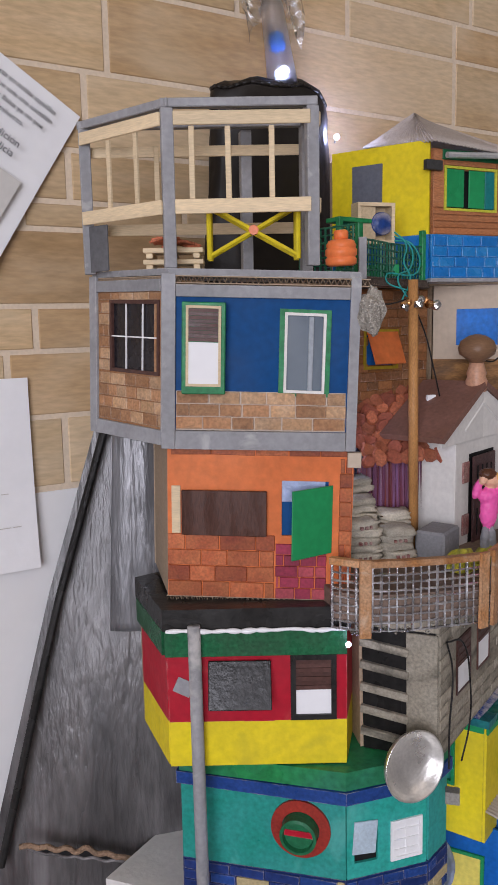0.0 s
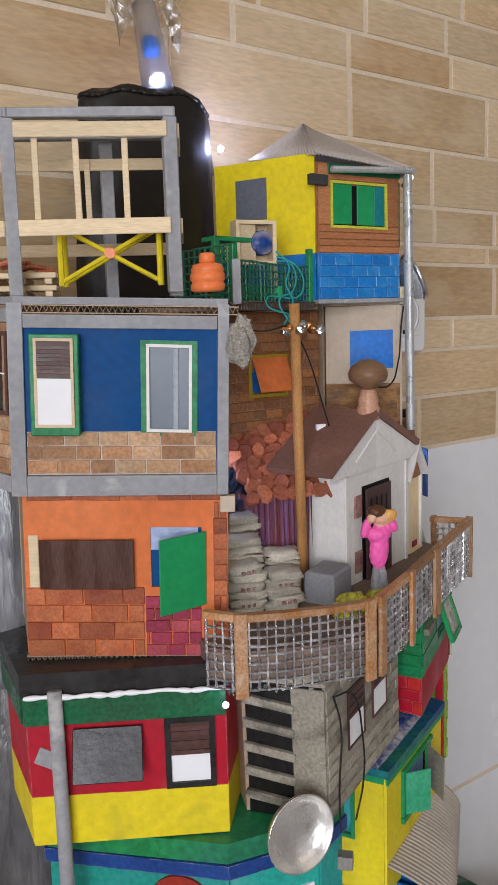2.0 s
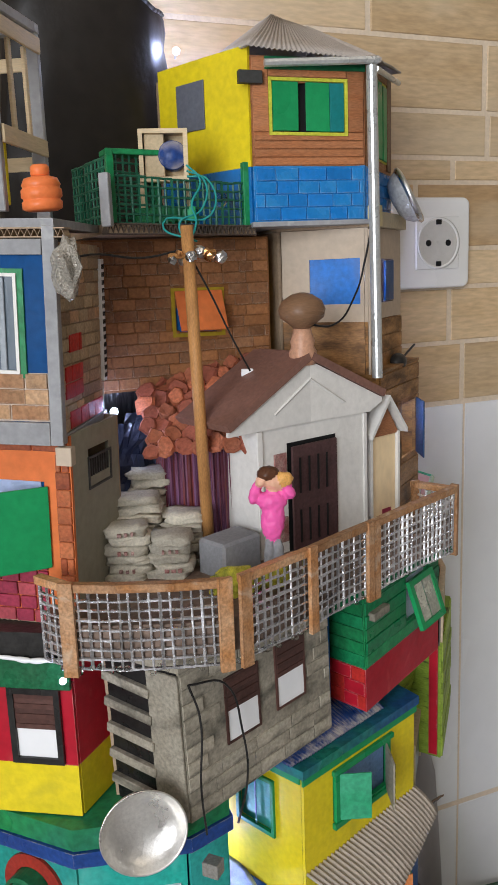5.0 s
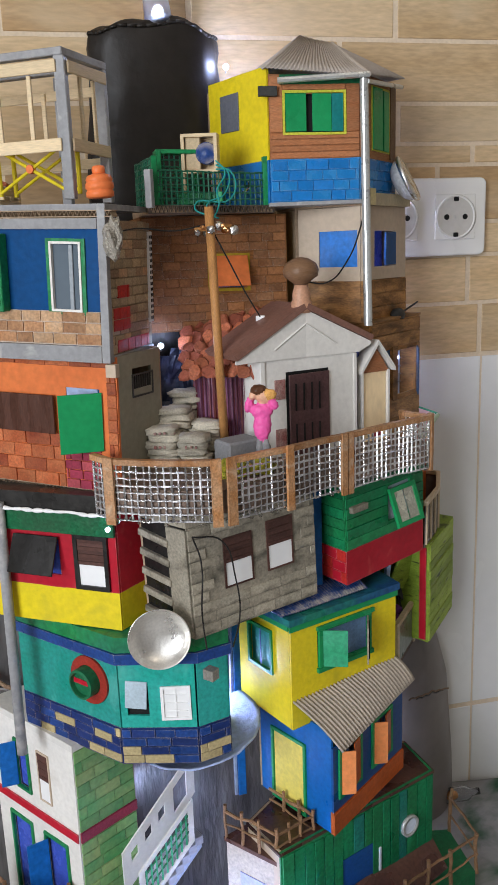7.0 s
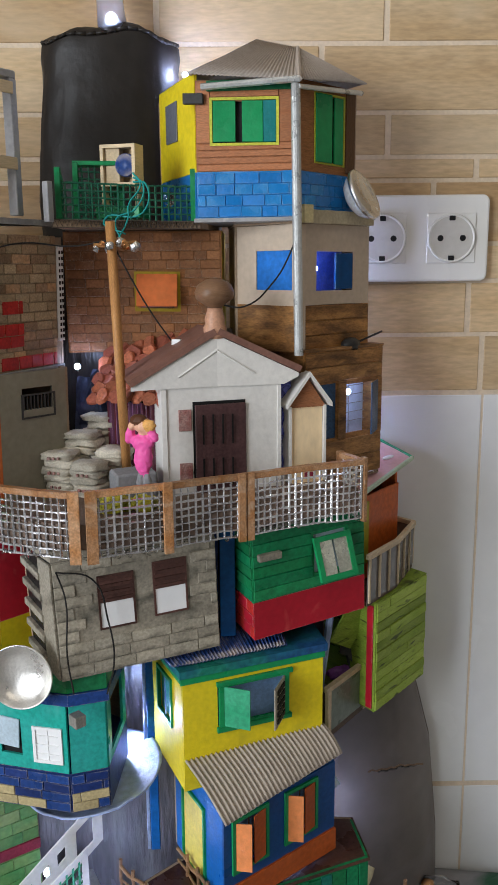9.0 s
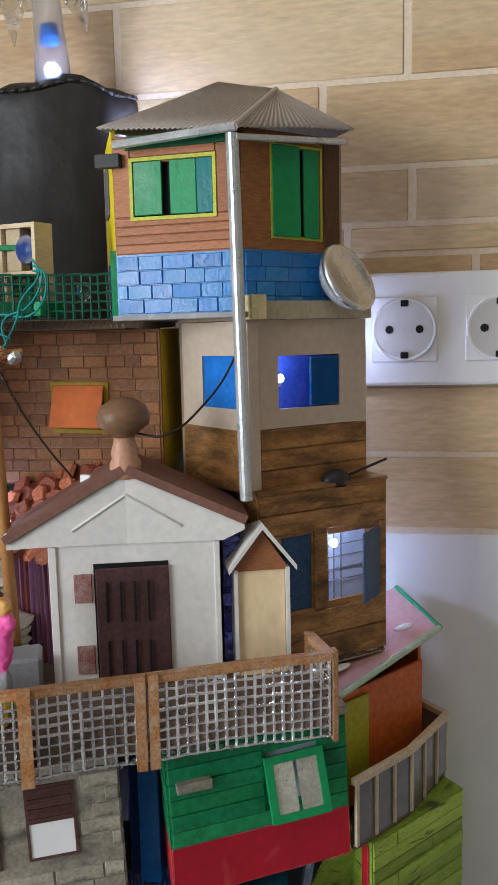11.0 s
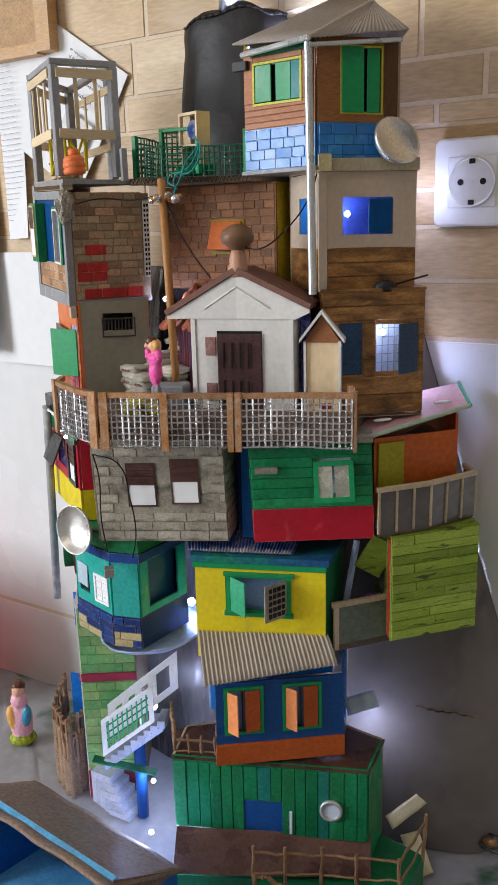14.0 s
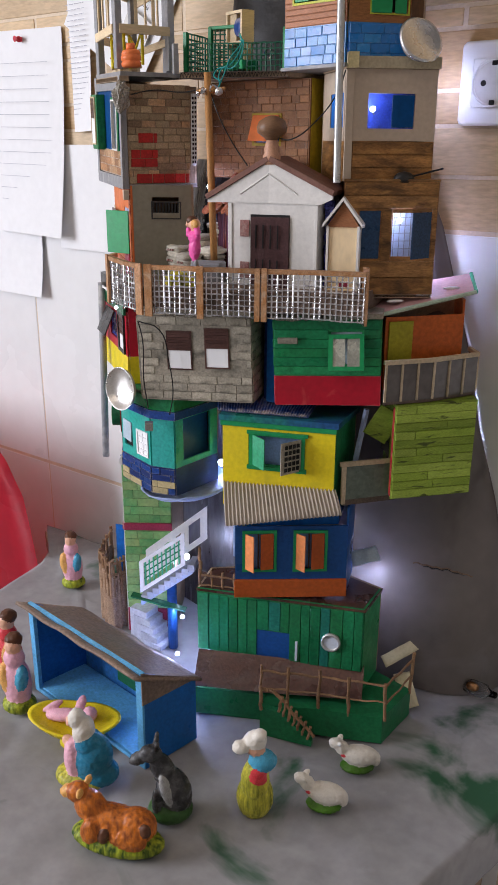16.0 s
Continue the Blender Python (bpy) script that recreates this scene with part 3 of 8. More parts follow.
def ring(x0, z0, x1, z1, fw, out, inn=0.0):
    bm = bmesh.new()
    box(bm, x0, -out, z0, x0 + fw, inn, z1)
    box(bm, x1 - fw, -out, z0, x1, inn, z1)
    box(bm, x0 + fw, -out, z0, x1 - fw, inn, z0 + fw)
    box(bm, x0 + fw, -out, z1 - fw, x1 - fw, inn, z1)
    return bm


def window(e, s, x0, z0, x1, z1, frame_mat, fw=2.0, out=1.6, pane=None, bars=(0, 0), bar_mat=None, label="", depth=1.2):
    """A window as a part of the house: frame, with the pane and its bars under it."""
    f = mpart("window", put(ring(x0, z0, x1, z1, fw, out, 1.0), seg(s)), frame_mat, e, label)
    if pane:
        mpart("pane", put(bbox(x0 + fw, depth - 0.5, z0 + fw, x1 - fw, depth, z1 - fw), seg(s)), pane, e, under=f)
    nx, nz = bars
    if nx or nz:
        bm = bmesh.new()
        for i in range(nx):
            x = x0 + (x1 - x0) * (i + 1) / (nx + 1)
            box(bm, x - 0.4, -0.6, z0 + fw, x + 0.4, 0.2, z1 - fw)
        for i in range(nz):
            z = z0 + (z1 - z0) * (i + 1) / (nz + 1)
            box(bm, x0 + fw, -0.9, z - 0.4, x1 - fw, 0.0, z + 0.4)
        mpart("window_bars", put(bm, seg(s)), bar_mat or frame_mat, e, under=f)
    return f


def blind_window(e, s, x0, z0, x1, z1, frame_mat, fw=2.0, out=2.0, share=0.55, label="window with a half-lowered brown blind"):
    f = mpart("window", put(ring(x0, z0, x1, z1, fw, out, 1.0), seg(s)), frame_mat, e, label)
    zm = z1 - fw - (z1 - z0 - 2 * fw) * share
    mpart("pane", put(bbox(x0 + fw, -0.5, z0 + fw, x1 - fw, 0.4, zm), seg(s)), PAPER, e, "white lower pane", under=f)
    n = 7
    for i in range(n):
        za, zb = zm + (z1 - fw - zm) * i / n, zm + (z1 - fw - zm) * (i + 1) / n
        mpart("blind_slat", put(bbox(x0 + fw, -1.3 + 0.3 * (i % 2), za + 0.15, x1 - fw, 0.3, zb), seg(s)), DBROWN, e, "brown blind slat", under=f)
    return f


def shutter(e, s, x, z0, z1, width, angle, material, label="", t=1.2, under=None):
    """A leaf hinged at x on the wall, opened outwards by an angle."""
    bm = put(bbox(0, -t, z0, width, 0, z1, 0.25), Matrix.Translation((x, -0.6, 0)) @ Matrix.Rotation(radians(-angle), 4, "Z"))
    return mpart("shutter", put(bm, seg(s)), material, e, label, under=under)


def bricks(e, s, x0, z0, x1, z1, bw, bh, mats, out=0.9, gap=0.5, name="brick", weights=None, skip=()):
    """Single card bricks glued on a wall in courses, each a little uneven."""
    rows = max(1, round((z1 - z0) / bh))
    h = (z1 - z0) / rows
    base = seg(s)
    for r in range(rows):
        x = x0 - (bw * rng.uniform(0.3, 0.7) if r % 2 else 0)
        while x < x1 - 1:
            wv = bw * rng.uniform(0.75, 1.25)
            xa, xb = max(x, x0), min(x + wv, x1)
            if x1 - xb < 3:
                xb = x1
            x = xb if xb == x1 else x + wv
            cx, cz = (xa + xb) / 2, z0 + (r + 0.5) * h
            if xb - xa < 2 or any(k[0] < cx < k[2] and k[1] < cz < k[3] for k in skip):
                continue
            key = (max(2, round(xb - xa)), round(h * 2) / 2, out)
            if key not in BRICKS:
                bw_, bh_ = key[0] - gap, key[1] - gap
                bm = put(bbox(-bw_ / 2, -out, -bh_ / 2, bw_ / 2, 0.4, bh_ / 2, 0.3), MM)
                bmesh.ops.recalc_face_normals(bm, faces=bm.faces)
                BRICKS[key] = bm
            material = rng.choices(mats, weights)[0]
            mk = (*key, material.name)
            if mk not in BRICKS:
                me = bpy.data.meshes.new(name)
                BRICKS[key].to_mesh(me)
                me.materials.append(material)
                BRICKS[mk] = me
            ob = new(name, BRICKS[mk])
            ob.parent = e
            ob.matrix_basis = Matrix.Translation((0, 0, -ZB[e.name] / 1000)) @ Matrix.Diagonal((1, 1, 1, 1)) @ (
                Matrix.Translation(MM @ (base @ Vector((cx, rng.uniform(-0.15, 0.1), cz)))) @ base.to_3x3().to_4x4() @ Matrix.Rotation(radians(rng.uniform(-1.2, 1.2)), 4, "Y"))


def sheet(name, e, quad, material, waves=0, amp=1.0, t=0.8, label="", nu=None, nv=6, sag=0.0, under=None):
    """A sheet over four corners (mm), corrugated across its first edge."""
    p = [Vector(q) for q in quad]
    n = (p[1] - p[0]).cross(p[3] - p[0]).normalized()
    nu = nu or max(8, waves * 6)
    bm = bmesh.new()
    top, low = [], []
    for j in range(nv + 1):
        v = j / nv
        ra, rb = [], []
        for i in range(nu + 1):
            u = i / nu
            q = (p[0] * (1 - u) + p[1] * u) * (1 - v) + (p[3] * (1 - u) + p[2] * u) * v
            q = q + n * (amp * math.sin(math.tau * waves * u) - sag * 4 * v * (1 - v))
            q = q + n * 0.4 * noise.noise(q * 0.06)
            ra.append(bm.verts.new(q + n * t / 2)), rb.append(bm.verts.new(q - n * t / 2))
        top.append(ra), low.append(rb)
    for j in range(nv):
        for i in range(nu):
            bm.faces.new((top[j][i], top[j][i + 1], top[j + 1][i + 1], top[j + 1][i]))
            bm.faces.new((low[j][i], low[j + 1][i], low[j + 1][i + 1], low[j][i + 1]))
    for j in range(nv):
        bm.faces.new((top[j][0], top[j + 1][0], low[j + 1][0], low[j][0])), bm.faces.new((top[j][nu], low[j][nu], low[j + 1][nu], top[j + 1][nu]))
    for i in range(nu):
        bm.faces.new((top[0][i], low[0][i], low[0][i + 1], top[0][i + 1])), bm.faces.new((top[nv][i], top[nv][i + 1], low[nv][i + 1], low[nv][i]))
    return mpart(name, bm, material, e, label, smooth=waves > 0, under=under)


def slab(e, name, x0, y0, z0, x1, y1, z1, material, label="", bev=0.4, under=None):
    return mpart(name, bbox(x0, y0, z0, x1, y1, z1, bev), material, e, label, under=under)


def poly(e, name, points, z0, z1, material, label=""):
    return mpart(name, prism(points, z0, z1), material, e, label)


def stick(e, name, a, b, r, material, label="", seg_n=8, under=None):
    bm = bmesh.new()
    rod(bm, a, b, r, seg_n)
    return mpart(name, bm, material, e, label, smooth=False, under=under)


def flutes(e, name, a, b, z0, z1, depth, material):
    """A cut edge of corrugated card: two liners with a zigzag between them."""
    bm = bmesh.new()
    (ax, ay), (bx, by) = a, b
    n = max(4, int(math.dist(a, b) / 3.2))
    zm = (z1 - z0)
    m = seg((a, b))
    ln = math.dist(a, b)
    box(bm, 0, 0, z0, ln, depth, z0 + 0.6, m), box(bm, 0, 0, z1 - 0.6, ln, depth, z1, m)
    for i in range(n * 2):
        x, xx = ln * i / (2 * n), ln * (i + 1) / (2 * n)
        za, zb = (z0 + 0.5, z1 - 0.5) if i % 2 == 0 else (z1 - 0.5, z0 + 0.5)
        vs = [bm.verts.new(m @ Vector(c)) for c in ((x, 0.2, za), (xx, 0.2, zb), (xx, 0.2, zb + 0.5), (x, 0.2, za + 0.5), (x, depth, za), (xx, depth, zb), (xx, depth, zb + 0.5), (x, depth, za + 0.5))]
        for f in ((0, 1, 2, 3), (7, 6, 5, 4), (3, 2, 6, 7), (0, 4, 5, 1)):
            bm.faces.new([vs[k] for k in f])
    return mpart(name, bm, material, e)


def lathe(profile, seg_n=20, cx=0.0, cy=0.0, squash=1.0):
    """A turned body from (radius, height) pairs."""
    bm = bmesh.new()
    rings = []
    for r, z in profile:
        rings.append([bm.verts.new((cx + max(r, 1e-4) * math.cos(math.tau * i / seg_n), cy + squash * max(r, 1e-4) * math.sin(math.tau * i / seg_n), z)) for i in range(seg_n)])
    for a, b in zip(rings, rings[1:]):
        for i in range(seg_n):
            j = (i + 1) % seg_n
            bm.faces.new((a[i], a[j], b[j], b[i]))
    bm.faces.new(rings[0][::-1]), bm.faces.new(rings[-1])
    return bm


def wire(name, points, r, material, parent, label="", m=None):
    """A bent wire through points (mm)."""
    cu = bpy.data.curves.new(name, "CURVE")
    cu.dimensions, cu.bevel_depth, cu.bevel_resolution, cu.resolution_u = "3D", r / 1000, 2, 6
    sp = cu.splines.new("BEZIER")
    sp.bezier_points.add(len(points) - 1)
    for bp, p in zip(sp.bezier_points, points):
        bp.co = Vector(p) / 1000
        bp.handle_left_type = bp.handle_right_type = "AUTO"
    tmp = new("tmp_wire", cu)
    me = bpy.data.meshes.new_from_object(tmp.evaluated_get(bpy.context.evaluated_depsgraph_get()))
    bpy.data.objects.remove(tmp)
    me.materials.clear()
    me.materials.append(material)
    ob = new(name, me)
    ob.parent = parent
    return tagged(ob, label)


def netting(path, z0, z1, step, r, top_z=None):
    """Wire mesh along a plan path (mm): upright and level wires."""
    bm = bmesh.new()
    pts = [Vector((*p, 0)) for p in path]
    lens = [(b - a).length for a, b in zip(pts, pts[1:])]
    total = sum(lens)
    n = max(2, round(total / step))

    def at(d):
        for a, b, ln in zip(pts, pts[1:], lens):
            if d <= ln + 1e-6:
                return a + (b - a) * (d / ln)
            d -= ln
        return pts[-1]

    nz = max(2, round((z1 - z0) / step))
    for i in range(n + 1):
        p = at(total * i / n)
        rod(bm, (p.x, p.y, z0), (p.x + rng.uniform(-0.4, 0.4), p.y, z1), r * rng.uniform(0.8, 1.25), 5)
    for k in range(nz + 1):
        z = z0 + (z1 - z0) * k / nz
        for i in range(n):
            a, b = at(total * i / n), at(total * (i + 1) / n)
            rod(bm, (a.x, a.y, z + rng.uniform(-0.3, 0.3)), (b.x, b.y, z + rng.uniform(-0.3, 0.3)), r * rng.uniform(0.8, 1.25), 5)
    return bm

# ---- the room ----
# the tiled wall stands slightly turned against the tower
WALL_TURN = -2.3
WALL = pose(0.1, -0.007, 0, 0, 0, WALL_TURN) @ pose(-0.1, 0, 0)


def wall_y(x):
    return -0.007 + math.tan(radians(WALL_TURN)) * (x - 0.1)


def room_part(name, bm, material, label, category):
    return tagged(obj(name, bm, material), label, category, kind="structure")


room_part("wall_north", bbox(-2.0, 0.0006, 0, 1.6, 0.12, 2.5), GROUT, "kitchen wall with stone-look tiles above white tiles", "wall")
wall_n = bpy.data.objects["wall_north"]
wall_n.matrix_world = WALL
room_part("wall_south", bbox(-2.0, -3.3, 0, 1.6, -3.2, 2.5), PLASTER, "plain plaster wall across the room", "wall")
room_part("wall_east", bbox(1.6, -3.2, 0, 1.7, 0.12, 2.5), PLASTER, "plain light plaster wall beside the table", "wall")
room_part("wall_west", put(panel(-3.2, 0.12, 0, 2.5, 0.1, [(-2.6, 0.95, -1.2, 2.25)]), pose(-2.0, 0, 0, 0, 0, 90)), PLASTER, "plain plaster wall with a window opening", "wall")
room_part("floor", bbox(-2.1, -3.2, -0.1, 1.7, 0.12, 0), FLOORM, "plain grey room floor under the table", "floor")
room_part("ceiling", bbox(-2.1, -3.2, 2.5, 1.7, 0.12, 2.6), PLASTER, "plain white ceiling over the room", "ceiling")


def tile(x0, x1, z0, z1, material, name, out):
    bm = bbox(x0, -out, z0, x1, 0.0012, z1, 0.0006)
    o = obj(name, bm, material)
    o.parent = wall_n
    return o


# white tiles below, stone-look bricks above
for i in range(-5, 4):
    x0 = 0.153 + i * 0.3865
    for z0, z1 in ((0.05, 0.437), (0.441, 0.840), (0.844, 1.2335)):
        tile(x0 + 0.001, x0 + 0.3855, z0 + 0.0006, z1 - 0.0006, TILE, "white_tile", 0.0)
zs = [1.2355, 1.287, 1.3335, 1.365, 1.418, 1.437, 1.4725, 1.5265, 1.585, 1.6175, 1.652, 1.70, 1.75, 1.80]
wr = random.Random(3)
for k, (za, zb) in enumerate(zip(zs, zs[1:])):
    x = -1.0 - wr.uniform(0, 0.12)
    while x < 0.75:
        ln = wr.uniform(0.12, 0.22) if zb - za > 0.04 else wr.uniform(0.09, 0.17)
        tile(x + 0.0024, x + ln - 0.0024, za + 0.0019, zb - 0.0019, wr.choice((STONET, STONET, STONET2, STONET3)), "stone_tile", 0.0001 + wr.random() * 0.0004)
        x += ln


# ---- table ----
def ground_height(x, y):
    return 0.75 + 0.0022 * noise.noise(Vector((x * 9, y * 9, 0))) + 0.0014 * noise.noise(Vector((x * 26, y * 20, 3))) - 0.0022 * max(0, 0.16 - abs(noise.noise(Vector((x * 8 + 3, y * 8, 9))))) / 0.16


table = thing("table", pose(0, 0, 0.70), "low display table under a painted grey cloth", "table")
ZB[table.name] = 700
EDGE = [(-0.62, -0.005), (-0.52, -0.08), (-0.5, -0.2), (-0.55, -0.4), (-0.5, -0.56), (-0.2, -0.62), (0.06, -0.52), (0.165, -0.33), (0.195, -0.2), (0.215, -0.09), (0.205, -0.02), (0.13, -0.006)]
part("tabletop", prism([(-0.17 + (x + 0.17) * 0.94, min(-0.012, -0.27 + (y + 0.27) * 0.94)) for x, y in EDGE], 0.02, 0.045), CARD, table, "cardboard table board")
bm = bmesh.new()
for x, y in ((-0.45, -0.08), (-0.4, -0.5), (0.05, -0.42), (0.12, -0.05)):
    part("leg", bbox(x - 0.02, y - 0.02, -0.70, x + 0.02, y + 0.02, 0.02), CARD, table)
bm.free()


def inside(x, y, ring_):
    hit = False
    for (ax, ay), (bx, by) in zip(ring_, ring_[1:] + ring_[:1]):
        if (ay > y) != (by > y) and x < (bx - ax) * (y - ay) / (by - ay) + ax:
            hit = not hit
    return hit


cloth = bmesh.new()
cx0, cy0 = -0.17, -0.27
NR, NA = 60, 150
rings = []
for i in range(NR + 1):
    f = (i / NR)
    row = []
    for j in range(NA):
        a = math.tau * j / NA
        d = Vector((math.cos(a), math.sin(a)))
        lo, hi = 0.0, 1.0
        for _ in range(18):
            mid = (lo + hi) / 2
            lo, hi = (mid, hi) if inside(cx0 + d.x * mid, cy0 + d.y * mid, EDGE) else (lo, mid)
        far = lo * 1.003
        x, y = cx0 + d.x * far * f, cy0 + d.y * far * f
        z = ground_height(x, y) - 0.7
        if i == NR:
            z -= 0.05 + 0.015 * noise.noise(Vector((x * 12, y * 12, 7)))
        row.append(cloth.verts.new((x, min(y, wall_y(x) - 0.001), z)))
    rings.append(row)
for a, b in zip(rings[1:], rings[2:]):
    for j in range(NA):
        k = (j + 1) % NA
        cloth.faces.new((a[j], a[k], b[k], b[j]))
cloth.faces.new(rings[1])
for v in rings[0]:
    cloth.verts.remove(v)
me_cloth = obj("tablecloth", cloth, CLOTH, True)
me_cloth.matrix_world = pose(0, 0, 0.7)
tagged(me_cloth, "wrinkled grey cloth with green paint patches on the table", "tablecloth")


# ---- things on the wall ----
def socket_plate():
    e = thing("wall_socket", WALL @ pose(0.0862, -0.0015, 1.3695), "double white plastic wall socket on stone tiles", "socket")
    ZB[e.name] = 0
    bm = bmesh.new()
    loops = []
    for y, ins in ((0, 0), (-0.0058, 0), (-0.0074, 0.0007), (-0.008, 0.002)):
        loop = []
        for cx, cz, a0 in ((0.0565, 0.03, 0), (-0.0565, 0.03, 90), (-0.0565, -0.03, 180), (0.0565, -0.03, 270)):
            for k in range(7):
                a = radians(a0 + k * 15)
                loop.append(bm.verts.new((cx + (0.006 - ins) * math.cos(a), y, cz + (0.006 - ins) * math.sin(a))))
        loops.append(loop)
    for la, lb in zip(loops, loops[1:]):
        for k in range(28):
            bm.faces.new((la[k], la[(k + 1) % 28], lb[(k + 1) % 28], lb[k]))
    bm.faces.new(loops[-1])
    part("cover_plate", bm, PLAST, e)
    for cx in (-0.029, 0.030):
        bm = bbox(cx - 0.0208, -0.0095, -0.0208, cx + 0.0208, -0.0075, 0.0208, 0.0006)
        sq = part("socket_insert", bm, PLAST, e)
        prof = [(0.0198, -0.0098), (0.0205, -0.0106), (0.019, -0.0106), (0.0182, -0.0097)]
        bm = lathe([(r, -z) for r, z in prof], 32)
        ringm = put(bm, pose(cx, 0, 0, 90, 0, 0))
        part("rim", ringm, PLAST, sq, smooth=True)
        # the well has no depth: its shade is put into this grey disc
        part("recess", put(lathe([(0.0182, 0.0096), (0.0182, 0.0099)], 32), pose(cx, 0, 0, 90, 0, 0)), RECESS, sq, "flat grey disc painting the shade of the socket well")
        for dx, r in ((-0.0095, 0.0026), (0.0095, 0.0026), (0, 0.0017)):
            part("pin_hole", put(lathe([(r, 0.0098), (r, 0.0104)], 12), pose(cx + dx, 0, 0, 90, 0, 0)), DARKH if r > 0.002 else RECESS, sq)
        for s_ in (-1, 1):
            part("earth_clip", bbox(cx - 0.0025, -0.0112, s_ * 0.0165 - 0.002, cx + 0.0025, -0.0098, s_ * 0.0165 + 0.002, 0.0004), DARKH, sq)
    return e


socket_plate()


def wall_paper(name, cx, cz, w, h, tilt, lines, label, ink=None, curl=0.006):
    e = thing(name, WALL @ pose(cx, -0.003, cz, 0, tilt, 0), label, "paper", "papers on the wall")
    bm = bmesh.new()
    n = 8
    vs = [[bm.verts.new((-w / 2 + w * i / n, -0.0015 - curl * (j / n) ** 2 * (0.4 + 0.6 * i / n), h / 2 - h * j / n)) for i in range(n + 1)] for j in range(n + 1)]
    for j in range(n):
        for i in range(n):
            bm.faces.new((vs[j][i], vs[j + 1][i], vs[j + 1][i + 1], vs[j][i + 1]))
    back = [[bm.verts.new(v.co + Vector((0, 0.0005, 0))) for v in row] for row in vs]
    for j in range(n):
        for i in range(n):
            bm.faces.new((back[j][i], back[j][i + 1], back[j + 1][i + 1], back[j + 1][i]))
    part("page", bm, PAPER, e)
    return e


def bars(e, x0, z0, rows, width, dz, material, th=0.0011, y=-0.0052, gap=0.06):
    for k in range(rows):
        x = x0
        bm = bmesh.new()
        while x < x0 + width:
            ln = wr.uniform(0.004, 0.013)
            box(bm, x, y - 0.0001, z0 - k * dz, min(x + ln, x0 + width), y, z0 - k * dz + th)
            x += ln + 0.0015
        part("text_line", bm, material, e)


pa = wall_paper("notice", -0.4125, 1.4765, 0.15, 0.14, 33, 0, "tilted white printed notice stuck on the wall")
for k, (txt, dx, dz) in enumerate((("er respuesta en todos aquellos", -0.004, 0.057), ("el fútbol que une una cuestión", -0.002, 0.050), ("condición física ya no pue", 0.004, 0.043), ("gún esfuerzo.", 0.018, 0.036), ("condición", 0.022, 0.022), ("Galicia", 0.03, 0.014))):
    cu = bpy.data.curves.new("text", "FONT")
    cu.body, cu.size, cu.extrude = txt, 0.0051 if k < 4 else 0.007, 0.0001
    tmp = new("tmp_text", cu)
    me = bpy.data.meshes.new_from_object(tmp.evaluated_get(bpy.context.evaluated_depsgraph_get()))
    bpy.data.objects.remove(tmp)
    me.materials.clear(), me.materials.append(INK)
    o = new("text_line", me)
    o.parent = pa
    o.matrix_basis = pose(dx, -0.0062 - 0.0006 * k, dz, 90, 0, 0)
part("picture", bbox(0.02, -0.0085, -0.03, 0.062, -0.0075, 0.004), RECESS, pa, "dark grey printed picture")
pb = wall_paper("note", -0.4535, 1.2485, 0.188, 0.135, 0, 0, "white sheet with faint handwriting on the wall")
bars(pb, 0.046, -0.012, 1, 0.03, 0.02, RECESS, 0.0006, -0.0066)
bars(pb, 0.052, -0.036, 1, 0.03, 0.02, RECESS, 0.0006, -0.007)
pc = wall_paper("sheet_of_paper", -0.599, 1.328, 0.15, 0.262, 1, 0, "long white printed list pinned to the wall", curl=0.02)
bars(pc, -0.06, 0.09, 13, 0.112, 0.016, FAINT, 0.0006, -0.0085)
part("pin", put(lathe([(0.003, 0), (0.004, 0.004), (0.002, 0.008), (0.004, 0.01)], 10), pose(-0.003, -0.003, 0.119, 90, 0, 0)), RED, pc, "red push pin")
pd = wall_paper("sheet_of_paper", -0.487, 1.437, 0.038, 0.21, -2, 0, "narrow white paper strip hanging on the wall", curl=0.012)
bars(pd, -0.016, 0.09, 30, 0.032, 0.006, FAINT, 0.0008, -0.0072)
pe = wall_paper("sheet_of_paper", -0.652, 1.155, 0.125, 0.095, 0, 0, "small white sheet low on the wall", curl=0.01)
board = thing("cork_board", WALL @ pose(-0.66, -0.004, 1.80), "wooden-framed board with pinned papers on the wall", "board")
ZB[board.name] = 0
part("board_panel", bbox(-0.28, -0.008, -0.262, 0.235, 0, 0.2), CORK, board)
bm = bmesh.new()
box(bm, 0.235, -0.014, -0.272, 0.255, 0, 0.2), box(bm, -0.28, -0.014, -0.274, 0.235, 0, -0.262)
part("board_frame", bm, CREAM2, board, "light brown wooden frame")
chair = thing("chair", pose(-0.722, -0.10, 0), "red plastic chair standing beside the table", "chair")
ZB[chair.name] = 0
bm = bmesh.new()
n = 10
vs = []
for j in range(n + 1):
    row = []
    for i in range(n + 1):
        u, v = i / n * 2 - 1, j / n
        wd = 0.2 * (1 - 0.12 * v ** 6) * (1 if v < 0.85 else (1 - (v - 0.85) * 1.6))
        row.append(bm.verts.new((u * wd, 0.03 * u * u - 0.05 * v, 0.45 + 0.5 * v)))
    vs.append(row)
for j in range(n):
    for i in range(n):
        bm.faces.new((vs[j][i], vs[j][i + 1], vs[j + 1][i + 1], vs[j + 1][i]))
bmesh.ops.solidify(bm, geom=bm.faces[:], thickness=0.006)
part("backrest", bm, CHAIRR, chair, smooth=True)
part("seat", bbox(-0.2, 0.0, 0.43, 0.2, 0.12, 0.45, 0.006), CHAIRR, chair)
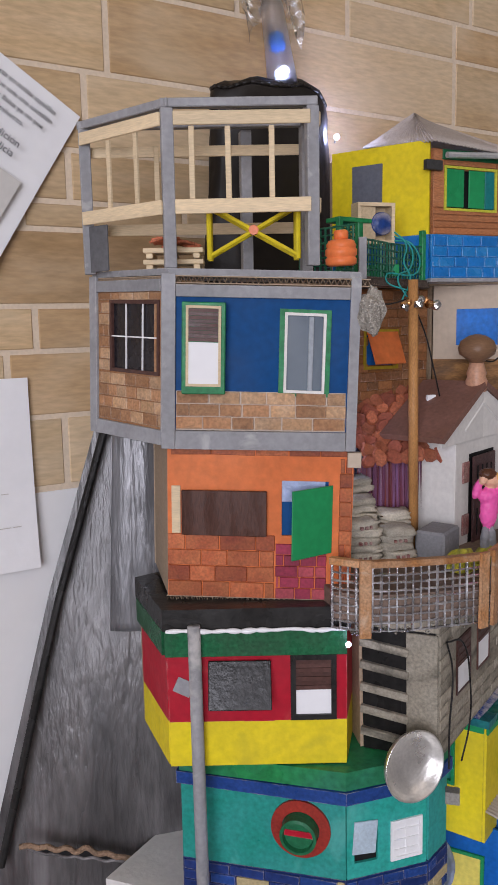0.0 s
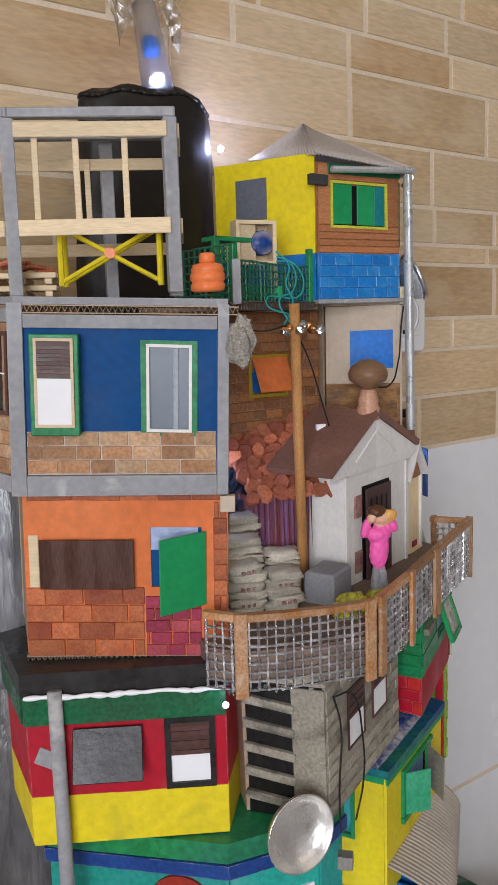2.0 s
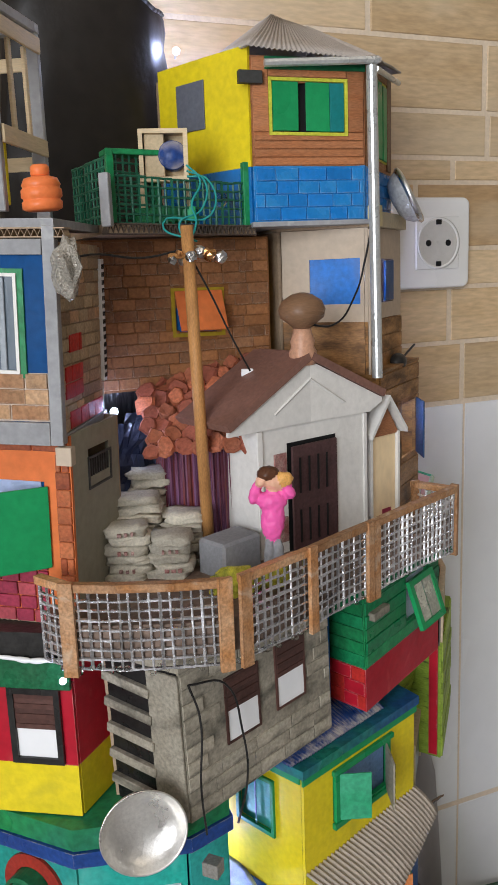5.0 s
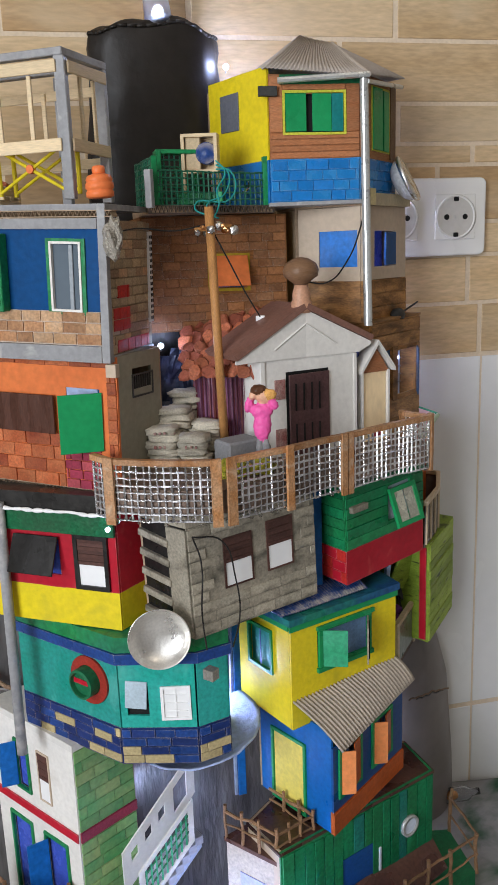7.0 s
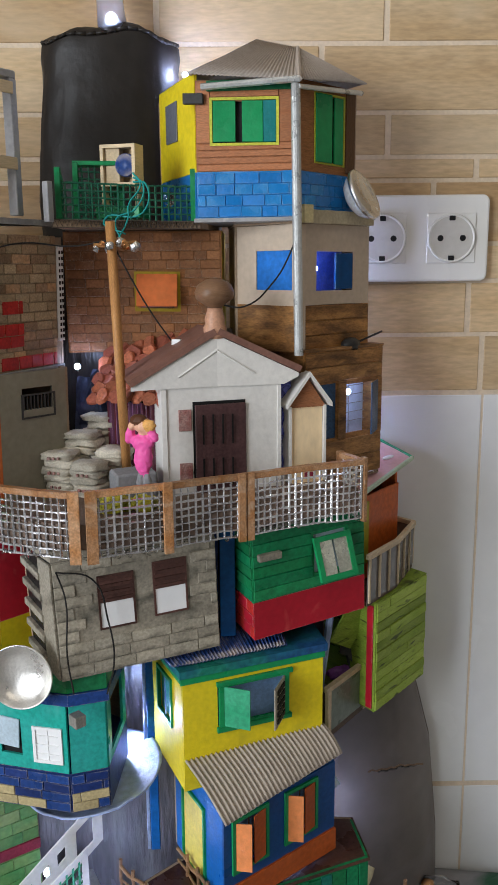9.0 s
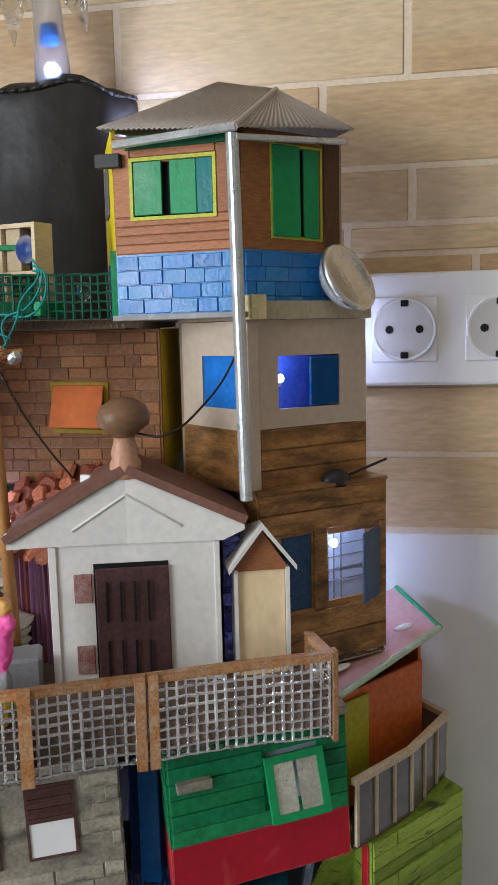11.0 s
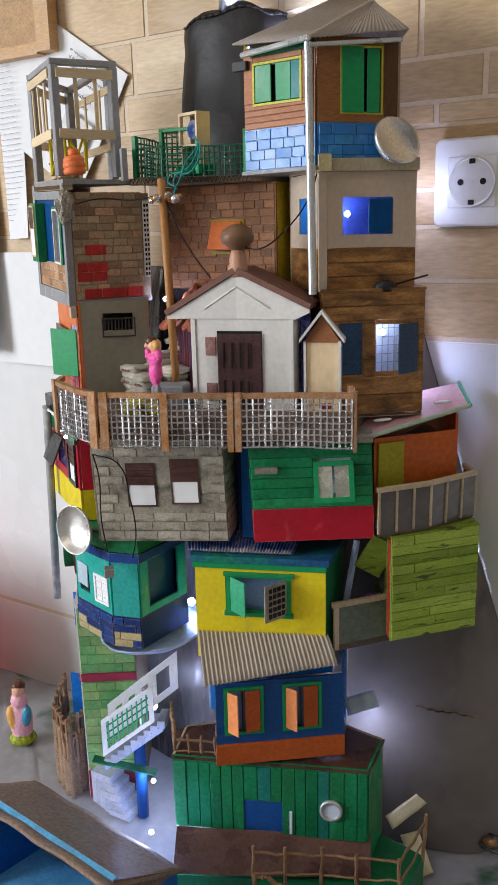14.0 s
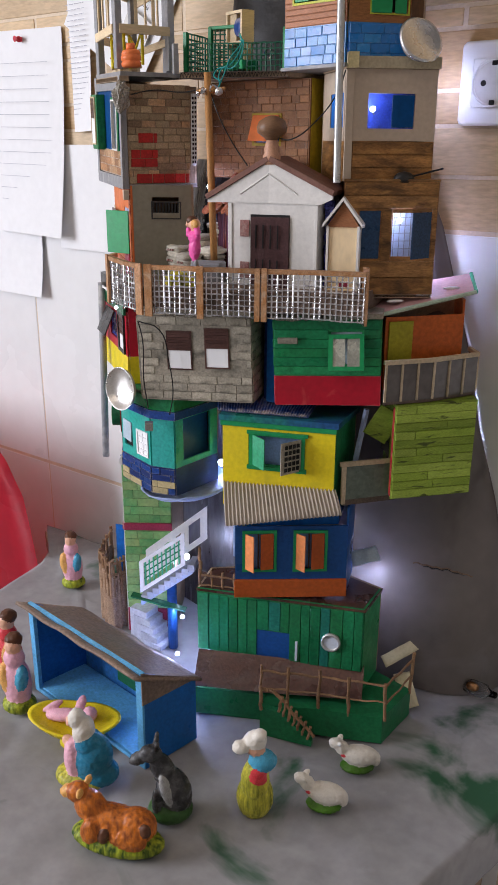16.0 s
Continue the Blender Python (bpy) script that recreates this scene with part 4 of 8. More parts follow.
for x, y in ((-0.17, 0.02), (0.17, 0.02), (-0.17, 0.1), (0.17, 0.1)):
    bm = bmesh.new()
    rod(bm, (x, y, 0), (x, y, 0.43), 0.012)
    part("leg", bm, METAL, chair)


# ---- the tower of model houses ----
def block(name, pts, zb, label, tilt=0.0, category="model house", group="stacked model houses", lift=0.0):
    """A house over plan corners (metres, first two along its front); returns it with its wall lines in millimetres."""
    e, w = house(name, pts[0], pts[1], zb, label, category, group)
    inv = e.matrix_world.inverted()
    loc = [tuple((inv @ Vector((x, y, zb / 1000))).xy * 1000) for x, y in pts]
    if tilt:
        e.matrix_world = e.matrix_world @ Matrix.Rotation(radians(tilt), 4, "Y")
    e.matrix_world = Matrix.Translation((0, 0, lift / 1000)) @ e.matrix_world
    return e, list(zip(loc, loc[1:] + loc[:1])), loc


def local(e, x, y, z):
    """A place in metres as the thing's own millimetres, with the height kept absolute."""
    p = e.matrix_world.inverted() @ Vector((x, y, z))
    return (p.x * 1000, p.y * 1000, p.z * 1000 + ZB[e.name])


def grow(loc, by):
    cx, cy = sum(p[0] for p in loc) / len(loc), sum(p[1] for p in loc) / len(loc)
    out = []
    for x, y in loc:
        d = math.hypot(x - cx, y - cy)
        out.append((x + (x - cx) / d * by, y + (y - cy) / d * by))
    return out


# dark core that carries the houses
core = thing("support_core", pose(0, 0, 0.75), "dark painted card core that carries the houses", "support")
ZB[core.name] = 750
bm = bmesh.new()
# heights with the plan points of the bent card, from the wall on one side to the wall on the other
levels = [(750, -440, 128), (800, -436, 126), (900, -420, 116), (970, -406, 98), (1040, -386, 74), (1110, -366, 58), (1160, -351, 42), (1240, -323, 16), (1290, -306, -8), (1300, -300, -14)]
rings = []
for z, xl, xr in levels:
    f_ = (z - 750) / 550
    ctrl = [(xl, 1000 * wall_y(xl / 1000) - 2), (xl + 60, -30), (-235 + 10 * f_, -72), (-120, -92 + 12 * f_), (-20 - 20 * f_, -86 + 16 * f_), (xr - 45, -62 + 10 * f_), (xr - 8, -30), (xr, -3)]
    row = []
    for k in range(len(ctrl) - 1):
        p0, p1, p2, p3 = (Vector(ctrl[max(0, min(len(ctrl) - 1, k + d))]) for d in (-1, 0, 1, 2))
        for i in range(7):
            t_ = i / 7
            q = 0.5 * ((2 * p1) + (p2 - p0) * t_ + (2 * p0 - 5 * p1 + 4 * p2 - p3) * t_ ** 2 + (3 * p1 - p0 - 3 * p2 + p3) * t_ ** 3)
            n_ = Vector((q.x * 0.02, q.y * 0.02, z * 0.02))
            row.append(bm.verts.new((q.x, min(1000 * wall_y(q.x / 1000) - 2, q.y + 4 * noise.noise(n_)), z)))
    row.append(bm.verts.new((xr, 1000 * wall_y(xr / 1000) - 2, z)))
    rings.append(row)
bm2 = bmesh.new()
for a, b in zip(rings, rings[1:]):
    for i in range(len(a) - 1):
        if i < 22:
            bm.faces.new((a[i], a[i + 1], b[i + 1], b[i]))
        else:
            bm2.faces.new([bm2.verts.new(v.co) for v in (a[i], a[i + 1], b[i + 1], b[i])])
bmesh.ops.delete(bm, geom=[v for v in bm.verts if not v.link_faces], context="VERTS")
bmesh.ops.remove_doubles(bm2, verts=bm2.verts, dist=0.05)
mpart("card_shell", bm, SHEET, core, "dark card side, silver streaks with highlights put into the colour", smooth=True)
mpart("card_shell", bm2, SHEETR, core, "smooth grey-brown sprayed card side", smooth=True)
# a tear in the card with curled brown lips
def tear(a, b, high, lip):
    a, b = Vector(a), Vector(b)
    n_ = 26
    mid = bmesh.new()
    rows_ = []
    for i in range(n_ + 1):
        c_ = a.lerp(b, i / n_)
        h_ = high * math.sin(math.pi * i / n_) ** 0.8 * (0.75 + 0.6 * noise.noise(Vector((i * 0.45, a.x, 0))))
        w_ = 2.5 * noise.noise(Vector((i * 0.3, 5, 0)))
        rows_.append((c_ + Vector((0, 0, w_ + abs(h_) * 0.5)), c_ + Vector((0, 0, w_ - abs(h_) * 0.5))))
    for (p0, p1), (q0, q1) in zip(rows_, rows_[1:]):
        mid.faces.new([mid.verts.new(v) for v in (p0, p1, q1, q0)])
    mpart("tear", mid, DARKH, core, "dark tear in the card"), wire("torn_lip", [v[0] - Vector((0, 0, 750)) for v in rows_], lip, BROWNP, core, "curled brown card lip"), wire("torn_lip", [v[1] - Vector((0, 0, 750)) for v in rows_], lip * 0.6, SHEET, core)


tear((-396, -24, 992), (-322, -58, 970), 8, 2.0)
tear((42, -80, 906), (98, -56, 897), 3.5, 0.8)
edge = bmesh.new()
for (za, xa, _), (zb, xb, _) in zip(levels[3:], levels[4:]):
    rod(edge, (xa + 2, -5, za), (xb + 2, -5, zb), 3.0, 8)
mpart("black_edge", edge, BLACKP, core, "black taped edge along the wall")
tape_ = sheet("silver_tape", core, [(-318, -20, 1130), (-262, -62, 1130), (-262, -62, 1284), (-306, -14, 1284)], TAPEG, 2, 1.6, 0.8, "creased silver-grey tape", nu=30, nv=24)
bag = thing("black_bag", pose(-0.166, -0.022, 1.28), "black plastic bag pulled over the top of the core", "bag")
ZB[bag.name] = 0
bm = bmesh.new()
prof = [(62, 0), (63, 40), (62.5, 60), (62, 80), (62, 100), (61, 120), (60, 140), (59, 155), (58, 170), (57, 183), (56, 195), (55, 208), (54, 220), (55, 230), (54, 238), (51, 243), (44, 246), (32, 247.5), (16, 248)]
rings = []
NB = 44
for q_, (r, z) in enumerate(prof):
    row = []
    for i in range(NB):
        a = math.tau * i / NB
        ca, sa = math.cos(a), math.sin(a)
        k = 1 + 0.06 * noise.noise(Vector((ca * 2, sa * 2, z * 0.02))) + 0.05 * noise.noise(Vector((ca * 5 + z * 0.02, sa * 5, z * 0.015))) + 0.02 * noise.noise(Vector((ca * 12, sa * 12 + z * 0.05, z * 0.05)))
        row.append(bm.verts.new((r * math.cos(a) * k, min(r * 0.4 * math.sin(a) * k, 20), z + (8 * noise.noise(Vector((ca * 1.6, sa * 1.6, 3))) if z > 200 else 0))))
    rings.append(row)
for a, b in zip(rings, rings[1:]):
    for i in range(NB):
        j = (i + 1) % NB
        bm.faces.new((a[i], a[j], b[j])), bm.faces.new((a[i], b[j], b[i]))
bm.faces.new(rings[-1])
mpart("bag_skin", bm, BLACK, bag, smooth=True)
rim = bmesh.new()
loop_ = []
for i in range(40):
    a = math.tau * i / 40
    ca, sa = math.cos(a), math.sin(a)
    k = 1 + 0.06 * noise.noise(Vector((ca * 2, sa * 2, 4.8))) + 0.05 * noise.noise(Vector((ca * 5 + 4.8, sa * 5, 3.6)))
    loop_.append((53 * ca * k, min(21.5 * sa * k, 20), 241 + 8 * noise.noise(Vector((ca * 1.6, sa * 1.6, 3)))))
for a, b in zip(loop_, loop_[1:] + loop_[:1]):
    rod(rim, a, b, 1.5, 6)
mpart("rolled_rim", rim, BLACK, bag, "rolled black plastic rim", smooth=True)


# -- blue house with its rooftop frame
e, S, P = block("blue_house", [(-0.3255, -0.1305), (-0.237, -0.1915), (-0.198, -0.128), (-0.336, -0.05)], 1279, "petrol blue and brick card house with grey edges", 2.2)
F, R, BK, LF = S
WF = slen(F)
wall(e, F, 1290, 1372, BLUE, [(66, 1314, 91, 1358), (11, 1318, 28, 1360)])
wall(e, R, 1280, 1372, CARD, trim=2.2)
wall(e, BK, 1280, 1372, CARD)
wall(e, LF, 1280, 1372, BRICKW, [(20, 1322, 65, 1364)], trim=2.2, label="brown brick side wall")
poly(e, "roof_slab", grow(P, 1.5), 1379.2, 1383, GREY)
flutes(e, "card_edge", (-4, -2), (WF + 7, -2), 1374.5, 1379, 8, CARD)
flutes(e, "card_edge", P[3], P[0], 1374.5, 1379, 8, CARD)
for s, x0, x1 in ((F, -5, 3), (F, WF - 4, WF + 2)):
    plate(e, s, "corner_strip", x0, 1279, x1, 1380, 2.2, GREY)
plate(e, LF, "corner_strip", -3, 1280, 5, 1380, 2.2, GREY)
plate(e, LF, "corner_strip", slen(LF) - 7, 1280, slen(LF) - 0.5, 1380, 2.0, GREY)
plate(e, F, "beam", 3.2, 1279, WF - 4.2, 1290, 2.4, GREY), plate(e, F, "beam", 3.2, 1367, WF - 4.2, 1374, 2.4, GREY)
WB = slen(LF) - 7.2
plate(e, LF, "beam", 5.2, 1280, WB, 1289, 2.4, GREY), plate(e, LF, "beam", 5.2, 1370, WB, 1377, 2.4, GREY)
plate(e, R, "corner_strip", 0, 1279, 4, 1374, 1.6, GREY), plate(e, R, "beam", 4.2, 1279, slen(R), 1283, 1.6, GREY)
plate(e, F, "mortar", 3.4, 1290.2, WF - 4.4, 1313.2, 0.5, MORTAR, "pale mortar backing")
bricks(e, F, 3.5, 1290.5, WF - 4.5, 1313, 17, 7.4, [BRICKW, BRICKW, BRICKW2], 1.4)
bricks(e, LF, 6, 1290, WB, 1320, 13, 7.5, [BRICKW, BRICKW2], 0.9)
bricks(e, LF, 6, 1365, WB, 1370, 13, 5, [BRICKW, BRICKW2], 0.9)
bricks(e, LF, 6, 1321, 18.5, 1364, 10, 7, [BRICKW, BRICKW2], 0.9)
bricks(e, R, 4.5, 1283.5, slen(R) - 7, 1373, 15, 6.6, [BRICKT, BRICKT, BRICKT2, BRICKW2], 1.0)
bricks(e, R, 7, 1299, 34, 1315, 14, 7.5, [RED2], 1.6), bricks(e, R, 12, 1284, slen(R) - 8, 1293, 14, 8, [RED2], 1.6), bricks(e, R, 15, 1321, 34, 1330, 12, 8, [RED2], 1.6)
plate(e, R, "perforated_strip", slen(R) - 6, 1300, slen(R) - 0.5, 1366, 2.2, GLINT, "white perforated plastic strip")
bm = bmesh.new()
for i in range(15):
    for k in (0, 1):
        box(bm, slen(R) - 5.4 + k * 2.6, -2.5, 1302 + i * 4.2, slen(R) - 3.8 + k * 2.6, -2.15, 1304.4 + i * 4.2)
mpart("strip_holes", put(bm, seg(R)), DARKH, e)
window(e, LF, 19, 1321, WB - 3, 1365, DBROWN, 2.2, 1.0, GLASSD2, (2, 1), GLINT, "dark window with white bars", 1.5)
bm = bbox(7, -9, 1312, 32, -0.2, 1364, 0.5)
f = mpart("bay_window", put(bm, seg(F)), GREEN, e, "green box window with a half-lowered blind")
for i in range(9):
    mpart("blind_slat", put(bbox(11, -10.3 + 0.35 * (i % 2), 1342 + i * 2.05, 28, -9, 1343.9 + i * 2.05), seg(F)), DBROWN, e, under=f)
mpart("pane", put(bbox(11, -10, 1318, 28, -9, 1341.5), seg(F)), PAPER, e, under=f)
mpart("window_frame", put(ring(9.5, 1316.5, 29.5, 1362, 1.5, 10.4, -9), seg(F)), CREAM, e, under=f)
window(e, F, 63, 1311, 93, 1361, GREEN, 3, 1.2, None, label="white-framed window with a grey curtain")
f = window(e, F, 66, 1313, 90, 1359, WHITE, 1.6, 2.0, GLASSD)
plate(e, F, "curtain", 80, 1314, 83, 1357, 0.6, GLASSD3, under=f, inn=0.5)
# foam lump and cable at the corner
lump = thing("crumpled_foam", pose(-0.229, -0.199, 1.357), "grey crumpled foil lump hanging at the house corner", "foil")
ZB[lump.name] = 0
bm = bmesh.new()
bmesh.ops.create_icosphere(bm, subdivisions=3, radius=8.5)
for v in bm.verts:
    v.co *= 1 + 0.45 * noise.noise(v.co * 0.22)
    v.co.z *= 1.5
    v.co.x *= 0.75
mpart("foil", bm, FOILG, lump)

fr = thing("rooftop_frame", e.matrix_world.copy(), "grey post frame with bare pine rails on the roof", "railing frame")
fr.matrix_world = Matrix.Translation((0, 0, 0.104)) @ site((-0.3255, -0.1305), (-0.237, -0.1915), 1.279)[0]
ZB[fr.name] = 1383
PO = {k_: local(fr, x, y, 1.383)[:2] for k_, x, y in (("a", -0.320, -0.129), ("b", -0.2525, -0.1755), ("c", -0.2235, -0.134), ("d", -0.338, -0.058), ("e", -0.25, -0.106))}
for k, (x, y) in PO.items():
    mpart("post", put(bbox(-3.5, -3.5, 1383, 3.5, 3.5, 1471, 0.5), Matrix.Translation((x, y, 0)) @ Matrix.Rotation(radians(12), 4, "Z")), GREY, fr)
for k0, k1 in (("a", "b"), ("b", "c"), ("c", "d"), ("d", "a")):
    s = (PO[k0], PO[k1])
    ln = slen(s)
    mpart("top_beam", put(bbox(-3.4, -3.3, 1471, ln + 3.4, 3.3, 1476, 0.6), seg(s)), GREY, fr)
    for z0, z1 in ((1461, 1468.5), (1413, 1421)):
        if k0 == "c":
            z0, z1 = z0 - 6, z1 - 7
        mpart("rail", put(bbox(1 if k0 != "a" else 4, -5.2, z0, ln - 1, -3.6, z1, 0.3), seg(s)), CREAM, fr, "bare pine rail")
    for f_ in ((0.17, 0.42, 0.72) if k0 == "a" else (0.35, 0.68)):
        x = ln * f_
        mpart("baluster", put(bbox(x - 1.6, -3.6, 1421, x + 1.6, -1.8, 1461, 0.3), seg(s)), CREAM, fr)
s = (PO["d"], PO["a"])
mpart("panel", put(bbox(3, -2, 1384, 20, -0.5, 1412, 0.3), seg(s)), GREYD, fr, "dark grey side panel")
# yellow trestle, pallets and gas bottle on the roof
M0 = site((-0.3255, -0.1305), (-0.237, -0.1915), 1.383)[0]
tr = thing("trestle", M0 @ pose(0.026, 0.012, 0.005), "small yellow painted scaffold trestle with cross braces", "scaffold")
ZB[tr.name] = 0
for x, y in ((0, 0), (52, 0), (0, 18), (52, 18)):
    stick(tr, "upright", (x, y, 0), (x, y, 32), 1.6, YELLOW)
for y in (0, 18):
    stick(tr, "brace", (0, y, 2), (52, y, 31), 1.2, YELLOW), stick(tr, "brace", (0, y, 31), (52, y, 2), 1.2, YELLOW)
stick(tr, "clamp", (26, -2, 16.5), (26, 2, 16.5), 3, ORANGE2, "orange clamp at the crossing")
for z in (30,):
    slab(tr, "plank", -3, -2, z + 1, 56, 20, z + 2.6, CREAM)
pal = thing("pallet_stack", M0 @ pose(-0.012, 0.02, 0), "stack of pale sticks with broken red tiles on top", "stack")
ZB[pal.name] = 0
for k in range(4):
    for i in range(3):
        if k % 2:
            slab(pal, "stick", -2, i * 9, k * 3.4, 34, i * 9 + 3.5, k * 3.4 + 3, CREAM)
        else:
            slab(pal, "stick", i * 14, -2, k * 3.4, i * 14 + 4, 24, k * 3.4 + 3, CREAM)
for i in range(14):
    bm = put(bbox(-5, -3.4, 0, 5, 3.4, 1.6, 0.4), Matrix.Translation((rng.uniform(2, 32), rng.uniform(0, 22), 13.6 + i * 0.35)) @ Euler((rng.uniform(-0.3, 0.3), rng.uniform(-0.3, 0.3), rng.uniform(0, 3))).to_matrix().to_4x4())
    mpart("broken_tile", bm, TERRAC2, pal)
gas = thing("gas_bottle", M0 @ pose(0.103, 0.0125, 0.0), "orange toy gas bottle on the grey roof", "gas bottle")
ZB[gas.name] = 0
mpart("body", lathe([(7, 0), (9, 1), (9.2, 4), (8.4, 4.8), (8.4, 5.4), (9.3, 6.2), (9.3, 9.4), (8.5, 10.2), (8.5, 10.8), (9, 11.6), (7.6, 14.5), (4, 15.6)], 20), ORANGE2, gas, smooth=True)
mpart("collar", lathe([(3.5, 15.2), (4.3, 16.2), (4.3, 19.6), (3.4, 20.6), (2, 20.8)], 16), ORANGE2, gas, smooth=True)
lst = thing("grey_block", M0 @ pose(0.121, 0.05, 0), "small upright grey painted stick on the roof edge", "post")
ZB[lst.name] = 0
slab(lst, "stick", -2.5, -2.5, -6, 2.5, 2.5, 20, GREY)

# -- orange house
e, S, P = block("orange_house", [(-0.322, -0.116), (-0.2345, -0.187), (-0.196, -0.137), (-0.295, -0.05)], 1178, "orange and brick painted card house with green shutter", 1.5, lift=2)
F, R, BK, LF = S
WF = slen(F)
wall(e, F, 1182, 1279, ORANGE, [(70, 1222, 98, 1256), (12, 1226, 56, 1246)])
wall(e, R, 1182, 1279, GREYCARD, [(21, 1253, 48, 1268)], trim=2.2, label="grey-green side wall with a vent")
wall(e, BK, 1182, 1279, CARD), wall(e, LF, 1182, 1279, CARD, trim=2.2)
flutes(e, "card_edge", (-1, 0), (WF, 0), 1177.5, 1182, 60, CARD)
bricks(e, F, 0, 1182, 66, 1222, 18, 9.5, [BRICKR, BRICKR, BRICKR2], 1.1)
bricks(e, F, 66.5, 1182, 98, 1217, 11, 7.5, [MAROON, MAROON, MAROON2], 1.3)
bricks(e, F, 2, 1271, WF - 1, 1278.5, 22, 7, [BRICKR, BRICKR2], 0.8)
bricks(e, F, WF - 8, 1182, WF - 0.5, 1270, 8, 9, [BRICKR2, BRICKR], 1.0)
plate(e, F, "strip", 2.5, 1222, 8, 1252, 1.0, CREAM)
plate(e, F, "awning_board", 9, 1222, 61, 1250, 4.5, DBROWN2, "dark brown varnished board", inn=-2.5)
mpart("pane", put(bbox(68.5, 1.4, 1221, 99, 2.6, 1258), seg(F)), BLUE, e, "blue window backing")
plate(e, F, "poster_patch", 70, 1243, 96, 1256, -0.6, FOIL, inn=1.0)
shutter(e, F, 100, 1212, 1254, -30, -38, GREEN3, "open green shutter")
mpart("vent", put(ring(20, 1247, 50, 1264, 1.2, 0.8), seg(R)), DARKG, e)
for i in range(9):
    plate(e, R, "slat", 22 + i * 3.1, 1248, 23.2 + i * 3.1, 1263, -0.2, DARKG, inn=1.4, bev=0)
plate(e, F, "lamp_socket", WF - 4, 1266, WF + 4, 1275, 7, BEIGE, "small square socket", inn=-2)

# -- red and yellow house under a black roof
e, S, P = block("red_yellow_house", [(-0.332, -0.130), (-0.242, -0.1925), (-0.205, -0.158), (-0.26, -0.06), (-0.316, -0.065)], 1075, "red over yellow card house with black roof", 0, lift=4)
F, R, BK, BK2, LF = S
WF = slen(F)
for s, tr_ in ((F, 0), (R, 2.2), (LF, 2.2)):
    wall(e, s, 1075, 1104, YELLOW, trim=tr_, label="yellow lower wall")
wall(e, F, 1104, 1150, RED, [(30, 1114, 62, 1142), (80, 1110, 100, 1143)], label="red upper wall")
wall(e, R, 1104, 1166, RED, trim=2.2, label="red upper wall"), wall(e, LF, 1104, 1150, RED, trim=2.2, label="red upper wall")
wall(e, BK, 1075, 1166, CARD), wall(e, BK2, 1075, 1166, CARD)
plate(e, F, "eave_strip", -1, 1147, WF, 1163, 2.6, DGREEN2, "dark green eave strip")
plate(e, LF, "eave_strip", 0, 1147, slen(LF) - 2, 1163, 2.6, DGREEN2)
mpart("roof_slab", prism(grow(P, 3), 1163.4, 1177), BLACKP, e, "black painted roof slab")
bm = bmesh.new()
prev = None
for i in range(71):
    x = WF * i / 70
    r_ = 1.0 + 1.5 * abs(noise.noise(Vector((x * 0.11, 0, 5)))) ** 0.7
    zc = 1164 + 1.1 * noise.noise(Vector((x * 0.06, 3, 0)))
    row = [bm.verts.new((x, -4.2 + r_ * math.cos(math.tau * k / 8), zc + r_ * math.sin(math.tau * k / 8))) for k in range(8)]
    for k in range(8 if prev else 0):
        bm.faces.new((prev[k], prev[(k + 1) % 8], row[(k + 1) % 8], row[k]))
    prev = row
mpart("glue_bead", put(bm, Matrix()), GLINT, e, "white glue bead along the eave", smooth=True)
mpart("pane", put(bbox(29, 1.5, 1113, 63, 2.5, 1143), seg(F)), BLUEP, e, "violet window pane")
bm = put(bbox(-19, -1.4, -29, 19, 0, 0, 0.4), Matrix.Translation((44, -1.5, 1144)) @ Matrix.Rotation(radians(-24), 4, "X"))
mpart("flap", put(bm, seg(F)), BLACKP, e, "black hinged window flap")
blind_window(e, F, 75, 1105, 103, 1147, BLACKP, 3.2, 2.2)
plate(e, F, "torn_paper", 4, 1122, 15, 1132, 0.7, GREY, "torn grey paper scrap", tilt=25)

# -- turquoise house with navy brick base
E6 = [(-0.318, -0.117), (-0.249, -0.199), (-0.194, -0.216), (-0.168, -0.209), (-0.162, -0.145), (-0.265, -0.065)]
e, S, P = block("turquoise_house", E6, 966, "turquoise faceted card house with a round window", 0, lift=9)
F, F2, F3, R, BK, LF = S
wall(e, F, 996, 1052, TURQ, [(69, 1018, 89, 1038)])
wall(e, F2, 996, 1050, TURQ, [(6, 1006, 22, 1032), (32, 1004, 52, 1028)], trim=1)
wall(e, F3, 996, 1050, TURQ, trim=1), wall(e, R, 996, 1050, TURQ, [(12, 1002, 52, 1046)], trim=1)
wall(e, BK, 966, 1050, CARD), wall(e, LF, 966, 1052, TURQ, trim=1)
poly(e, "interior", grow(P, -12), 997, 1048, BLUE3, "dark blue interior")
poly(e, "base", grow(P, 0.2), 966, 996, NAVY, "navy painted base")
poly(e, "cornice", grow(P, 3), 1048, 1056.5, NAVY2, "blue cornice band")
poly(e, "roof_slab", grow(P, 1), 1056.7, 1069, GREENP, "green painted roof slab")
for s in (F, F2, F3):
    bricks(e, s, 0.5, 967, slen(s) - 0.5, 995, 19, 7, [NAVY, NAVY2, NAVY2, SANDB], 1.2, weights=[4, 2, 2, 2.6])
c = seg(F)
f = mpart("round_window", put(put(lathe([(19, 0), (19, 2), (12, 2.4), (12, 0)], 32), pose(0, 0, 0, 90, 0, 0)), c @ Matrix.Translation((79, 0, 1028))), RED3, e, "red ring round the porthole", smooth=False)
